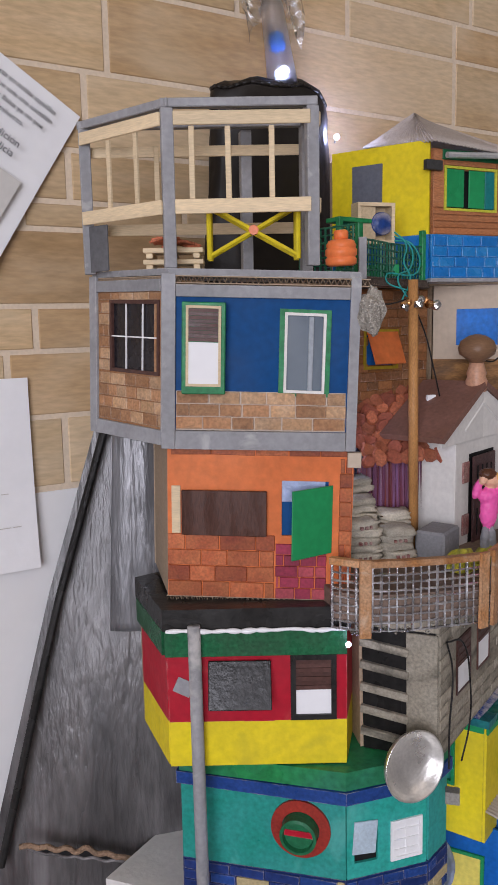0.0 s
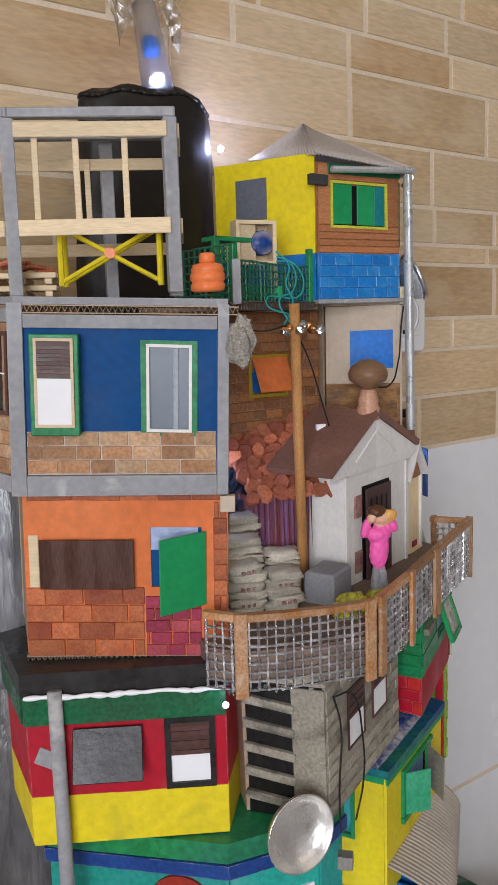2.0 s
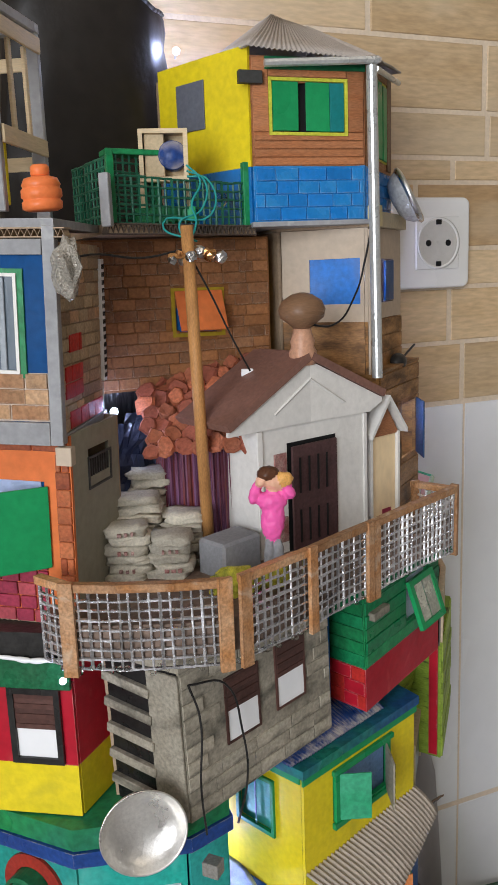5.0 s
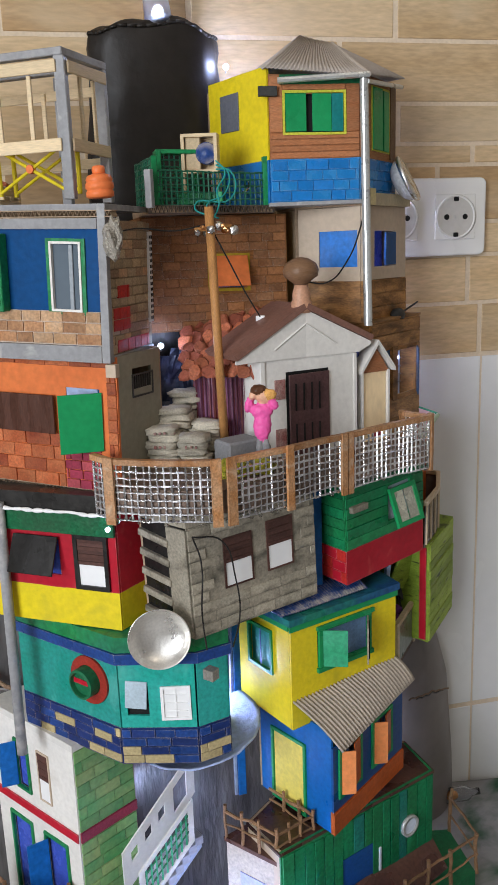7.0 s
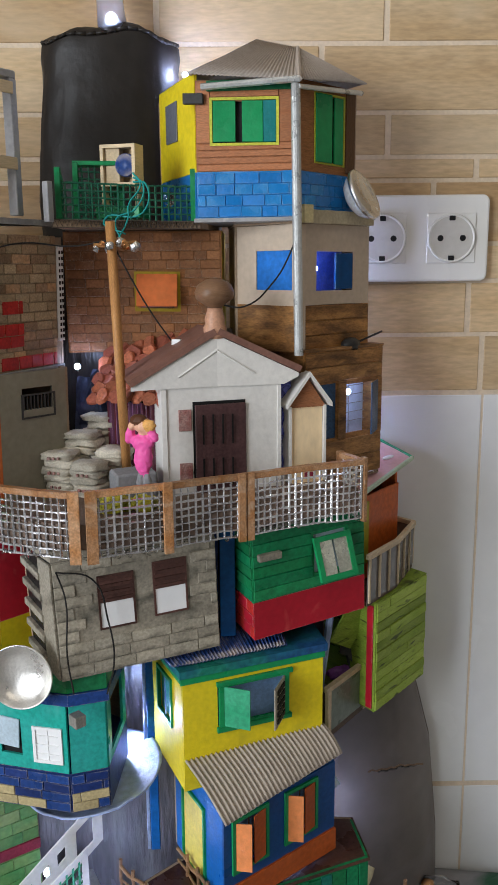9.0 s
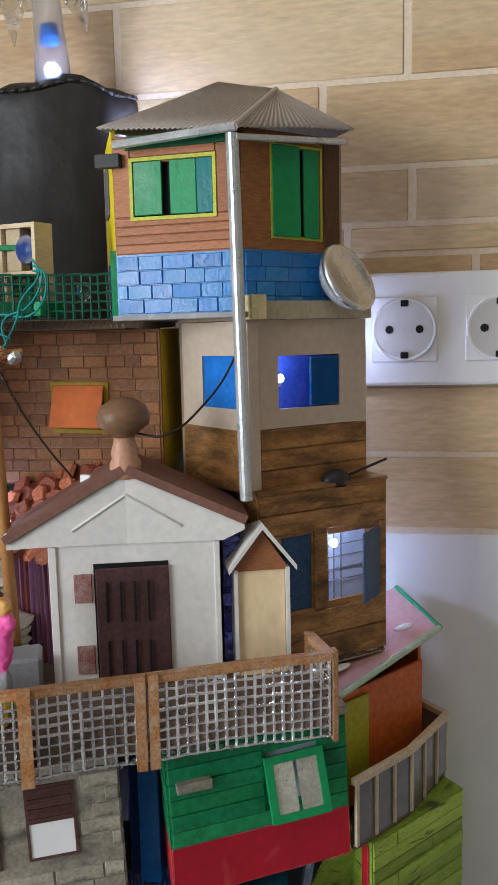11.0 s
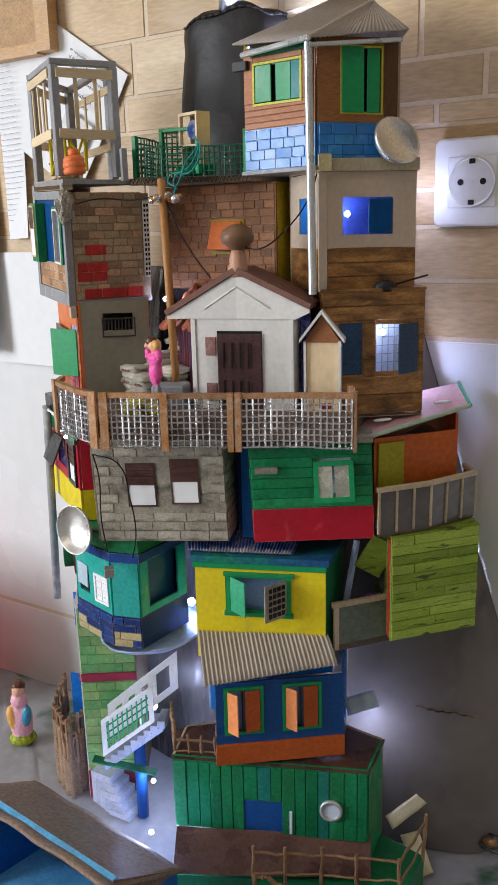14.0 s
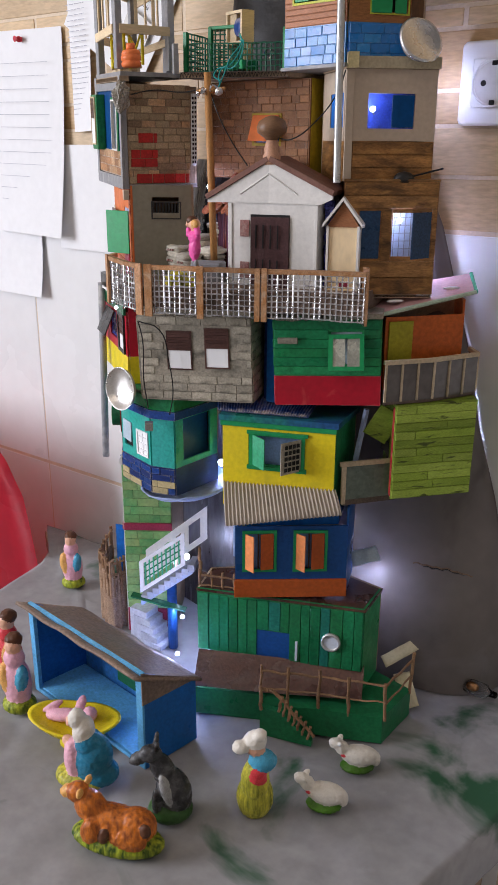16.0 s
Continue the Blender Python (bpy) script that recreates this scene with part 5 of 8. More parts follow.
mpart("tube", put(put(lathe([(11.5, 0), (11.5, 11), (9.5, 11.6), (9, 8)], 32), pose(0, 0, 0, 90, 0, 0)), c @ Matrix.Translation((79, 0, 1028))), DGREEN, e, "dark green porthole tube", under=f)
mpart("pane", put(put(lathe([(9.3, 5), (9.3, 6)], 24), pose(0, 0, 0, 90, 0, 0)), c @ Matrix.Translation((79, 0, 1028))), GLASSD, e, under=f)
mpart("stripe", put(bbox(70, -8.5, 1027, 88, -7, 1031), c), RED, e, under=f)
mpart("pane", put(bbox(5, 2.2, 1005, 23, 3, 1033), seg(F2)), DARKH, e, "dark pane of a broken window")
plate(e, F2, "window_card", 5, 1012, 21, 1034, 1.2, PAPERB, "tilted pale blue window card", tilt=4)
window(e, F2, 31, 1003, 53, 1030, GLINT, 2.2, 1.2, PAPER, (1, 3), GLINT, "white lattice window", 0.4)
slab(e, "vent_box", *local(e, -0.191, -0.227, 1.049), *[a + b for a, b in zip(local(e, -0.191, -0.227, 1.049), (9, 8, 8))], METALD)
dp = thing("foil_tray", pose(-0.186, -0.163, 0.966, 4, -6, 0), "crumpled blue-grey foil tray under the turquoise house", "foil")
ZB[dp.name] = 0
bm = lathe([(3, 0), (42, 0), (52, 7), (53, 9), (50, 8), (40, 2), (2, 2)], 40)
for v in bm.verts:
    v.co.z += 1.6 * noise.noise(v.co * 0.12)
    v.co.y *= 1.0
mpart("tray", bm, FOIL, dp, smooth=True)

# -- white house with green brick side
e, S, P = block("white_house", [(-0.351, -0.071), (-0.286, -0.165), (-0.237, -0.135), (-0.29, -0.045)], 752, "white card house with red stripe and green brick side", 0, lift=14)
F, R, BK, LF = S
WF = slen(F)
wall(e, F, 738, 957, WHITE, [(36, 895, 52, 938), (66, 894, 82, 940), (20, 770, 48, 862), (68, 780, 96, 862)])
wall(e, R, 738, 957, GREENW, trim=2.2, label="green brick side wall"), wall(e, LF, 738, 957, WHITE, trim=2.2), wall(e, BK, 738, 957, CARD)
mpart("roof_slab", prism(grow(P, 2), 957.2, 963), WHITE, e)
plate(e, F, "stripe", 0, 874, WF - 0.5, 882, 1.3, RED, "red painted stripe")
plate(e, R, "stripe", 1, 874, slen(R), 883, 2.0, MAROON, "red painted stripe")
plate(e, R, "stripe", 1, 738, slen(R), 770, 2.0, MAROON, "red painted stripe")
bricks(e, R, 1, 771, slen(R) - 0.5, 873, 22, 10.5, [GREENW, GREENW, GREENW2], 1.0)
bricks(e, R, 1, 884, slen(R) - 0.5, 956, 22, 10.5, [GREENW, GREENW, GREENW2], 1.0)
for x0, z0, x1, z1 in ((34, 893, 54, 940), (18, 738, 50, 864), (66, 738, 98, 864)):
    window(e, F, x0, z0, x1, z1, GREEN, 2.6, 1.6, BLUEP, label="green-framed opening", depth=3)
shutter(e, F, 36, 896, 937, -14, -60, BLUE2, "open blue shutter"), shutter(e, F, 70, 756, 858, -18, -70, BLUE2, "open blue door")
blind_window(e, F, 66, 894, 82, 940, BEIGE, 1.4, 1.2)
gp = thing("grey_pole", pose(0, 0, 0.95), "grey painted round pole in front of the houses", "pole")
ZB[gp.name] = 950
bm = bmesh.new()
rod(bm, (-323, -150, 968), (-321, -144, 1172), 4.0, 16)
mpart("tube", bm, GREY, gp, smooth=True)
ld = thing("satellite_dish", look((-0.220, -0.226, 1.0855), (-0.288, -0.75, 1.1345)), "silver bottle-cap dish on the house front", "dish", "toy satellite dishes")
ZB[ld.name] = 0
BOWL = [(0.3, 6.6), (11, 6), (17, 4), (21.2, 0.6), (22.4, -2), (23.2, -3.4), (22.9, -4.2), (22, -3.6), (20.4, 0), (16.4, 3), (10.6, 5), (0.3, 5.4)]
mpart("dish", lathe([(q * 0.94, z) for q, z in BOWL], 48), DISHW, ld, smooth=True)
bm = bmesh.new()
rod(bm, (0, 0, 6), (-4, -6, 24), 1.5)
mpart("bracket", bm, METALD, ld)
ld2 = thing("satellite_dish", look((0.020, -0.105, 1.396), (0.77, -0.605, 1.826)), "clear plastic toy dish with a silver rim", "dish", "toy satellite dishes")
ZB[ld2.name] = 0
mpart("dish", lathe([(q * 0.79, z * 1.15 if z > 0 else z * 0.9) for q, z in BOWL], 40), CLOUDY, ld2, smooth=True)
mpart("rim", lathe([(16.2, -2.4), (18.4, -2.2), (19.8, -3.6), (19.6, -5.6), (17.8, -6.4), (16.4, -5.2)], 40), METAL, ld2, smooth=True)

# -- brown brick house at the back, with the roof terrace on it
e, S, P = block("brick_house", [(-0.198, -0.103), (-0.082, -0.106), (-0.078, -0.045), (-0.2, -0.045)], 1285, "brown card brick house with an orange shutter", 0)
F, R, BK, LF = S
WF = slen(F)
wall(e, F, 1285, 1373, BROWN, [(54, 1318, 82, 1340)])
wall(e, R, 1285, 1373, YELLOWD, trim=2.2, label="mustard yellow side wall"), wall(e, LF, 1285, 1373, BROWN, trim=2.2), wall(e, BK, 1285, 1373, CARD)
bricks(e, F, 1, 1286, WF - 1, 1372, 12.5, 6.6, [BRICKD, BRICKD, BRICKH], 0.7, 0.3, skip=[(52, 1314, 84, 1344)])
mpart("pane", put(bbox(52, 1.2, 1316, 84, 2.2, 1342), seg(F)), BLUE2, e)
window(e, F, 51, 1315, 85, 1344, YELLOWD, 2.2, 1.3)
bm = put(bbox(-15, -1.2, -25, 15, 0, 0, 0.3), Matrix.Translation((68, -1.6, 1342)) @ Matrix.Rotation(radians(-22), 4, "X"))
mpart("shutter", put(bm, seg(F)), ORANGE, e, "orange top-hung shutter")

tc = thing("roof_terrace", pose(-0.2, -0.155, 1.374), "card roof terrace with green mesh railing", "terrace")
ZB[tc.name] = 1374
TP = [(4, 2), (60, 22), (103, 34), (108, 44), (120, 105), (4, 108)]
poly(tc, "floor_slab", TP, 1374, 1379, CARD)
flutes(tc, "card_edge", (4, 1), (103, 33), 1373.5, 1379, 6, CARDD)
mpart("mesh_railing", netting([(8, 6), (60, 25), (98, 36)], 1379, 1403, 4.6, 0.7), MESHG, tc, "green plastic mesh railing")
mpart("mesh_railing", netting([(8, 6), (2, 60)], 1379, 1412, 4.8, 0.75), MESHG, tc, "green plastic mesh railing")
mpart("mesh_railing", netting([(16, 34), (46, 44)], 1379, 1418, 4.8, 0.75), MESHG, tc, "green plastic mesh railing")
for x, y, h in ((8, 6, 34), (16, 34, 40), (46, 44, 40), (98, 36, 36)):
    slab(tc, "post", x - 2, y - 2, 1379, x + 2, y + 2, 1379 + h, GREEN)
slab(tc, "bar", 14, 32.5, 1417, 48, 46, 1420, GREEN)
ac = thing("water_unit", pose(-0.1665, -0.120, 1.381, 0, 0, -22), "cream wooden box with a blue drum inside", "box")
ZB[ac.name] = 0
bm = ring(0, 22, 27, 50, 2.4, 0.5, 13)
mpart("case", bm, CREAM, ac)
slab(ac, "back_panel", 2, 12, 24, 25, 13.4, 48, CREAM3)
slab(ac, "wood_block", 3, 2, 24.5, 14, 9, 47.5, CREAM3)
mpart("drum", put(lathe([(7.5, 0), (8, 1), (8, 11), (7.5, 12)], 20), pose(18.5, 13, 36, 90, 0, 0)), NAVY2, ac, "blue drum", smooth=True)
slab(ac, "bench", -4, -2, 0, 30, 16, 8, GREEN, "green base")
for x in (0, 26):
    slab(ac, "leg", x - 1, 2, 8, x + 2, 12, 22.2, CREAM)
for k in range(3):
    wire("hose", [(26, -2, 30 - k * 3), (33 + k * 2, -5, 22), (28 + k * 5, -14, 8 - k * 3), (30 - k * 9, -20, -2), (22 + k * 4, -24, -18 + k * 3)], 0.6, TEALW, ac, "teal hose")
lb = thing("glass_bead", pose(-0.119, -0.121, 1.394), "small clear glass bead by the railing", "bead")
ZB[lb.name] = 0
bm = bmesh.new()
bmesh.ops.create_uvsphere(bm, u_segments=16, v_segments=10, radius=4)
bmesh.ops.scale(bm, vec=(1, 1, 1.3), verts=bm.verts)
mpart("bead", bm, GLASS, lb, smooth=True)

# -- top house: yellow side, brown boards, sky blue bricks, hipped roof
e, S, P = block("top_house", [(-0.099, -0.125), (-0.031, -0.138), (0.019, -0.092), (-0.02, -0.04), (-0.128, -0.046)], 1380, "brown and blue house with yellow side and hip roof", 0)
F, R, BK, BK2, LF = S
WF, WR = slen(F), slen(R)
wall(e, F, 1380, 1412, SKYB, label="sky blue brick base"), wall(e, F, 1412, 1472, BROWN2, [(12, 1431, 56, 1458)], label="brown boarded wall")
wall(e, R, 1380, 1412, SKYB2, trim=2.2, label="blue base"), wall(e, R, 1412, 1472, BROWN, [(22, 1420, 52, 1464)], trim=2.2, label="brown wooden wall")
wall(e, LF, 1380, 1412, SKYB2, trim=2.2, label="blue base"), wall(e, LF, 1412, 1478, YELLOW, [(22, 1440, 44, 1464)], trim=2.2, label="yellow painted wall")
wall(e, BK, 1380, 1472, CARD), wall(e, BK2, 1380, 1472, CARD)
slab(e, "sill", -2, -3, 1377.5, WF + 3, 60, 1380.4, GREY)
bricks(e, F, 0.5, 1381, WF - 1, 1411, 14, 7.4, [SKYB, SKYB, SKYB2], 1.2)
bricks(e, R, 3, 1381, WR - 1, 1411, 16, 7.4, [SKYB2, SKYB2, SKYB], 0.7)
for k in range(4):
    plate(e, F, "board", 1, 1412.4 + k * 4.6, WF - 1, 1416.6 + k * 4.6, 0.9, BROWN2)
for x0, x1 in ((0.5, 10), (58, WF - 1)):
    plate(e, F, "board", x0, 1431, x1, 1471, 0.9, BROWN2)
plate(e, F, "board", 10.4, 1461, 57.6, 1471, 0.9, BROWN2)
mpart("pane", put(bbox(10, 3, 1429, 58, 4, 1460), seg(F)), DARKH, e)
f = window(e, F, 10, 1429, 58, 1460.5, YELLOWG, 1.8, 1.6, label="green shuttered window with yellow edge")
for x0, x1, m_ in ((12, 28, GREEN3), (32.5, 47, GREEN3), (47.2, 56, TEAL)):
    plate(e, F, "shutter", x0, 1431.5, x1, 1458.5, 0.9, m_, under=f, inn=0.4)
f = window(e, R, 20, 1418, 54, 1466, YELLOWG, 1.4, 0.6, DARKH, label="tall green shutters", depth=3)
plate(e, R, "shutter", 21, 1419, 38.5, 1465, 1.6, GREEN3, under=f), plate(e, R, "shutter", 41, 1419, 51, 1464, 1.6, GREEN3, under=f)
plate(e, R, "board", 55, 1414, WR - 2, 1471, 0.9, DBROWNW), plate(e, R, "board", 3, 1466.5, 54, 1471, 0.9, BROWN)
plate(e, LF, "patch", 20, 1438, 45, 1466, 1.1, GREYD2, "grey painted door patch")
plate(e, F, "cable_box", -8, 1456, 6, 1463, 4.5, DARKG, "black ribbed cable connector")
A1, A2 = local(e, -0.052, -0.062, 1.514), local(e, -0.02, -0.05, 1.512)
c0, c1, c2, c3 = local(e, -0.104, -0.133, 1.475), local(e, -0.030, -0.152, 1.468), local(e, 0.026, -0.094, 1.477), local(e, -0.092, -0.045, 1.486)
c4 = local(e, -0.01, -0.03, 1.478)
sheet("roof_sheet", e, [c0, c1, A2, A1], CORR, 26, 0.5, label="grey corrugated card roof", nv=4)
sheet("roof_sheet", e, [c1, c2, A2, A2], CORR, 22, 0.35, label="grey corrugated card roof", nv=4)
sheet("roof_sheet", e, [c3, c0, A1, A1], CORR, 22, 0.6, label="grey corrugated card roof", nv=4)
sheet("roof_sheet", e, [c2, c4, A2, A2], CORR, 0, 0, nv=3), sheet("roof_sheet", e, [c4, c3, A1, A2], CORR, 0, 0, nv=3)
stick(e, "ridge_strip", A2, c1, 1.8, CORR)
stick(e, "gutter", (6, -9, 1466), (WF + 4, -12, 1468.5), 2.3, METALP, "silver gutter pipe")
plate(e, F, "fascia", 8, 1464.5, WF, 1471.5, 2.0, DGREEN)
g1, g2 = local(e, -0.030, -0.149, 1.464), local(e, 0.022, -0.097, 1.470)
stick(e, "gutter", g1, g2, 1.7, METALP)
stick(e, "downpipe", local(e, -0.032, -0.147, 1.466), local(e, -0.029, -0.147, 1.285), 3.3, METALP, "silver downpipe", 14)

# -- beige house
e, S, P = block("beige_house", [(-0.029, -0.137), (0.032, -0.085), (0.0, -0.045), (-0.075, -0.06), (-0.072, -0.1)], 1286, "beige card house with blue windows", 0)
F, R, BK, BK2, LF = S
WF, WL = slen(F), slen(LF)
wall(e, F, 1319, 1376, BEIGE, [(20, 1329, 61, 1357)]), wall(e, F, 1286, 1319, BROWN3, label="stained wooden band")
wall(e, R, 1286, 1376, BEIGE, trim=2.2), wall(e, BK, 1286, 1376, CARD), wall(e, BK2, 1286, 1376, CARD)
wall(e, LF, 1319, 1376, BEIGE, [(20, 1330, 52, 1358)], trim=2.2), wall(e, LF, 1286, 1319, BROWN3, trim=2.2)
mpart("pane", put(bbox(14, 16, 1322, 67, 17, 1364), seg(F)), BLUEP, e, "violet lit foil pane")
plate(e, F, "shutter", 41, 1330, 60.5, 1356, 0.4, BLUE, "dark blue shutter", inn=1.4)
mpart("pane", put(bbox(18, 1, 1328, 54, 2.6, 1360), seg(LF)), BLUE2, e, "blue pane")
mpart("roof_slab", prism(grow(P, 0.6), 1376.3, 1379), CARD, e)
plate(e, F, "ledge", 8, 1376.5, WF + 1, 1386, 4, BEIGEG, "pale ledge strip"), plate(e, F, "lamp_socket", 0, 1376.5, 9, 1389, 7, BEIGEY, "pale yellow block")
plate(e, F, "corner_strip", 0, 1286, 7, 1375, 1.6, BEIGE)
for k in range(3):
    plate(e, F, "board", 7.5, 1287 + k * 10.6, WF - 0.5, 1297 + k * 10.6, 1.0, BROWN3)
bm = bmesh.new()
bmesh.ops.create_icosphere(bm, subdivisions=2, radius=6, matrix=Matrix.Translation((54, -5, 1288)))
for v in bm.verts:
    v.co.x = 54 + (v.co.x - 54) * 1.6
mpart("rubber_plug", bm, BLACKP, e, "black rubber plug", smooth=True)
stick(e, "twig", (58, -6, 1289), (88, -8, 1297), 0.8, BLACKP)

# -- brown wooden house
e, S, P = block("brown_house", [(-0.024, -0.141), (0.043, -0.0905), (0.010, -0.045), (-0.062, -0.08)], 1187, "stained brown wooden house with blue shutters", 0)
F, R, BK, LF = S
WF = slen(F)
wall(e, F, 1187, 1286, BROWN3, [(44, 1221, 78, 1259), (14, 1219, 33, 1261)]), wall(e, R, 1187, 1286, BROWN3, trim=2.2)
wall(e, BK, 1187, 1286, CARD), wall(e, LF, 1187, 1286, BROWN3, trim=2.2)
for z0, z1 in ((1188, 1202), (1202.6, 1217), (1263, 1274), (1274.6, 1285)):
    plate(e, F, "board", 0.5, z0, WF - 0.5, z1, 1.0, rng.choice((BROWN3, BROWN4)))
for x0, x1 in ((34, 43), (79, WF - 0.5), (0.5, 13)):
    plate(e, F, "board", x0, 1218, x1, 1262.6, 1.2, BROWN4)
mpart("roof_slab", prism(grow(P, 1), 1286.2, 1288), BROWN4, e)
# opaque pane: the back light is painted as its pale colour
mpart("pane", put(bbox(38, 18, 1213, 84, 19, 1267), seg(F)), LEDP, e, "pale pane with a grid, back light put into its colour")
bm = bmesh.new()
for i in range(5):
    box(bm, 44 + i * 5, 16.2, 1215, 44.5 + i * 5, 16.8, 1265), box(bm, 44, 16.2, 1226 + i * 7, 82, 16.8, 1226.5 + i * 7)
mpart("window_bars", put(bm, seg(F)), GREY, e)
shutter(e, F, 78, 1220, 1260, -22, -30, BLUESH, "open dark blue shutter")
mpart("pane", put(bbox(13, 1, 1218, 34, 2.2, 1262), seg(F)), BLUESH, e)
flutes(e, "card_edge", (0, 1), (WF, 1), 1183.5, 1187, 40, CARD)

# -- chapel-like white house
e, S, P = block("white_gable_house", [(-0.1265, -0.1735), (-0.0425, -0.154), (-0.0524, -0.1131), (-0.1364, -0.1326)], 1189, "white gabled house with brown roof and door", 0)
F, R, BK, LF = S
WF, D = slen(F), slen(R)
bm = bmesh.new()
XA = WF * 0.46


def gable(y0, y1):
    vs = []
    for y in (y0, y1):
        vs.append([bm.verts.new(c) for c in ((0, y, 1189), (WF, y, 1189), (WF, y, 1277), (XA, y, 1299), (0, y, 1275))])
    bm.faces.new(vs[0]), bm.faces.new(vs[1][::-1])
    for i in range(5):
        j = (i + 1) % 5
        bm.faces.new((vs[0][i], vs[1][i], vs[1][j], vs[0][j]))


gable(0, D)
mpart("wall", bm, WHITE, e)
for xa, xb, za, zb in ((-20, XA, 1268, 1302), (WF + 13, XA, 1274, 1302)):
    bm = bmesh.new()
    n = Vector((-(zb - za), 0, xb - xa)).normalized()
    if n.z < 0:
        n = -n
    vs = []
    for y in (-3.5, D + 4):
        for off in (0, 4.5):
            vs += [bm.verts.new(Vector((xa, y, za)) + n * off), bm.verts.new(Vector((xb, y, zb)) + n * off)]
    for f_ in ((0, 1, 3, 2), (4, 6, 7, 5), (0, 4, 5, 1), (2, 3, 7, 6), (0, 2, 6, 4), (1, 5, 7, 3)):
        bm.faces.new([vs[i] for i in f_])
    mpart("roof_slope", bm, ROOFB, e, "brown card roof slope")
    bm = bmesh.new()
    side = [(xa, za - 0.5), (xb, zb - 0.5), (xb, 1266), (-3 if xa < 0 else WF + 2, 1266), (xa, za - 3)]
    vs = [bm.verts.new((x, y, z)) for y in (-1.6, 0.5) for x, z in side]
    bm.faces.new(vs[:5]), bm.faces.new(vs[:4:-1])
    for i in range(5):
        j = (i + 1) % 5
        bm.faces.new((vs[i], vs[i + 5], vs[j + 5], vs[j]))
    bmesh.ops.recalc_face_normals(bm, faces=bm.faces[:])
    mpart("pediment", bm, WHITE, e)
plate(e, F, "corner_strip", 0, 1190, 4, 1265.5, 1.2, WHITE), plate(e, F, "corner_strip", WF - 3, 1190, WF, 1265.5, 1.2, WHITE)
for s_ in (-1, 1):
    bm = bmesh.new()
    rod(bm, (XA, -1.6, 1291), (XA + s_ * 27, -1.6, 1274), 0.9, 6)
    mpart("moulding", bm, WHITE, e)
# flat black sheet paints the doorway's shade around the door
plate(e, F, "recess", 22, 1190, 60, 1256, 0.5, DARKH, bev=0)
bm = put(bbox(0, -1.6, 1190, 37, 0, 1254, 0.5), Matrix.Translation((60, -1.5, 0)) @ Matrix.Rotation(radians(0), 4, "Z") @ Matrix.Translation((-37, 0, 0)))
door = mpart("door", put(bm, Matrix.Translation((0, -1.2, 0)) @ Matrix.Rotation(radians(2), 4, "Z")), DOORM, e, "dark brown painted door")
for i in range(4):
    for z0, z1 in ((1196, 1216), (1226, 1247)):
        mpart("groove", put(bbox(28 + i * 7, -4.1, z0, 29.2 + i * 7, -3.6, z1), Matrix()), DARKH, e, under=door)
for z in (1198, 1236):
    plate(e, F, "stone_patch", 12, z, 21, z + 15, 1.3, PATCHM, "reddish stone patch beside the door")
kn = thing("wooden_knob", pose(-0.0885, -0.160, 1.311), "turned wooden knob as a cupola on the ridge", "finial")
ZB[kn.name] = 0
mpart("base", lathe([(7.5, -12), (8, -5), (6.5, -2), (7, 1), (5.5, 6), (5, 9)], 16), SKINW, kn, smooth=True)
mpart("ball", lathe([(4.5, 8), (7, 10.5), (12.6, 14.5), (13.6, 19), (11.6, 24), (6, 27.5), (1.5, 28.6)], 24), WOODK, kn, smooth=True)
wire("antenna_wire", [(6, 2, 10), (20, 0, 9), (40, 8, 24), (55, 18, 48), (60, 20, 64)], 0.6, BLACKP, kn, "black cable")

for o in list(kn.children):
    o.parent = e
    o.matrix_basis = e.matrix_world.inverted() @ kn.matrix_world @ o.matrix_basis
    tagged(o, "turned wooden knob on the ridge" if o.name.startswith(("base", "ball")) else "black cable")
bpy.data.objects.remove(kn)

# -- shack with red shingles
e, S, P = block("red_roof_shack", [(-0.166, -0.135), (-0.126, -0.15), (-0.1, -0.09), (-0.16, -0.075)], 1189, "shack of red-brown corrugated card with shingle roof", 0)
F, R, BK, LF = S
for s in (F, LF):
    ln = slen(s)
    bm = bmesh.new()
    n = int(ln / 3.4) * 4
    rows_ = []
    for i in range(n + 1):
        x = ln * i / n
        y = 1.3 * math.sin(math.tau * x / 3.4)
        rows_.append((bm.verts.new((x, y, 1189)), bm.verts.new((x, y, 1252)), bm.verts.new((x, y + 1.2, 1252)), bm.verts.new((x, y + 1.2, 1189))))
    for a, b in zip(rows_, rows_[1:]):
        for i in range(4):
            bm.faces.new((a[i], b[i], b[(i + 1) % 4], a[(i + 1) % 4]))
    mpart("corrugated_wall", put(bm, seg(s)), STRIPE, e, "translucent red and violet corrugated sheet")
wall(e, R, 1189, 1252, CARD, trim=2), wall(e, BK, 1189, 1290, CARD)
q = [local(e, *c_) for c_ in ((-0.176, -0.14, 1.254), (-0.118, -0.165, 1.256), (-0.088, -0.092, 1.306), (-0.165, -0.075, 1.306))]
sheet("roof_sheet", e, q, TERRAC, 0, 0, 1.5, nu=6)
qv = [Vector(c_) for c_ in q]
nn = (qv[1] - qv[0]).cross(qv[3] - qv[0]).normalized()
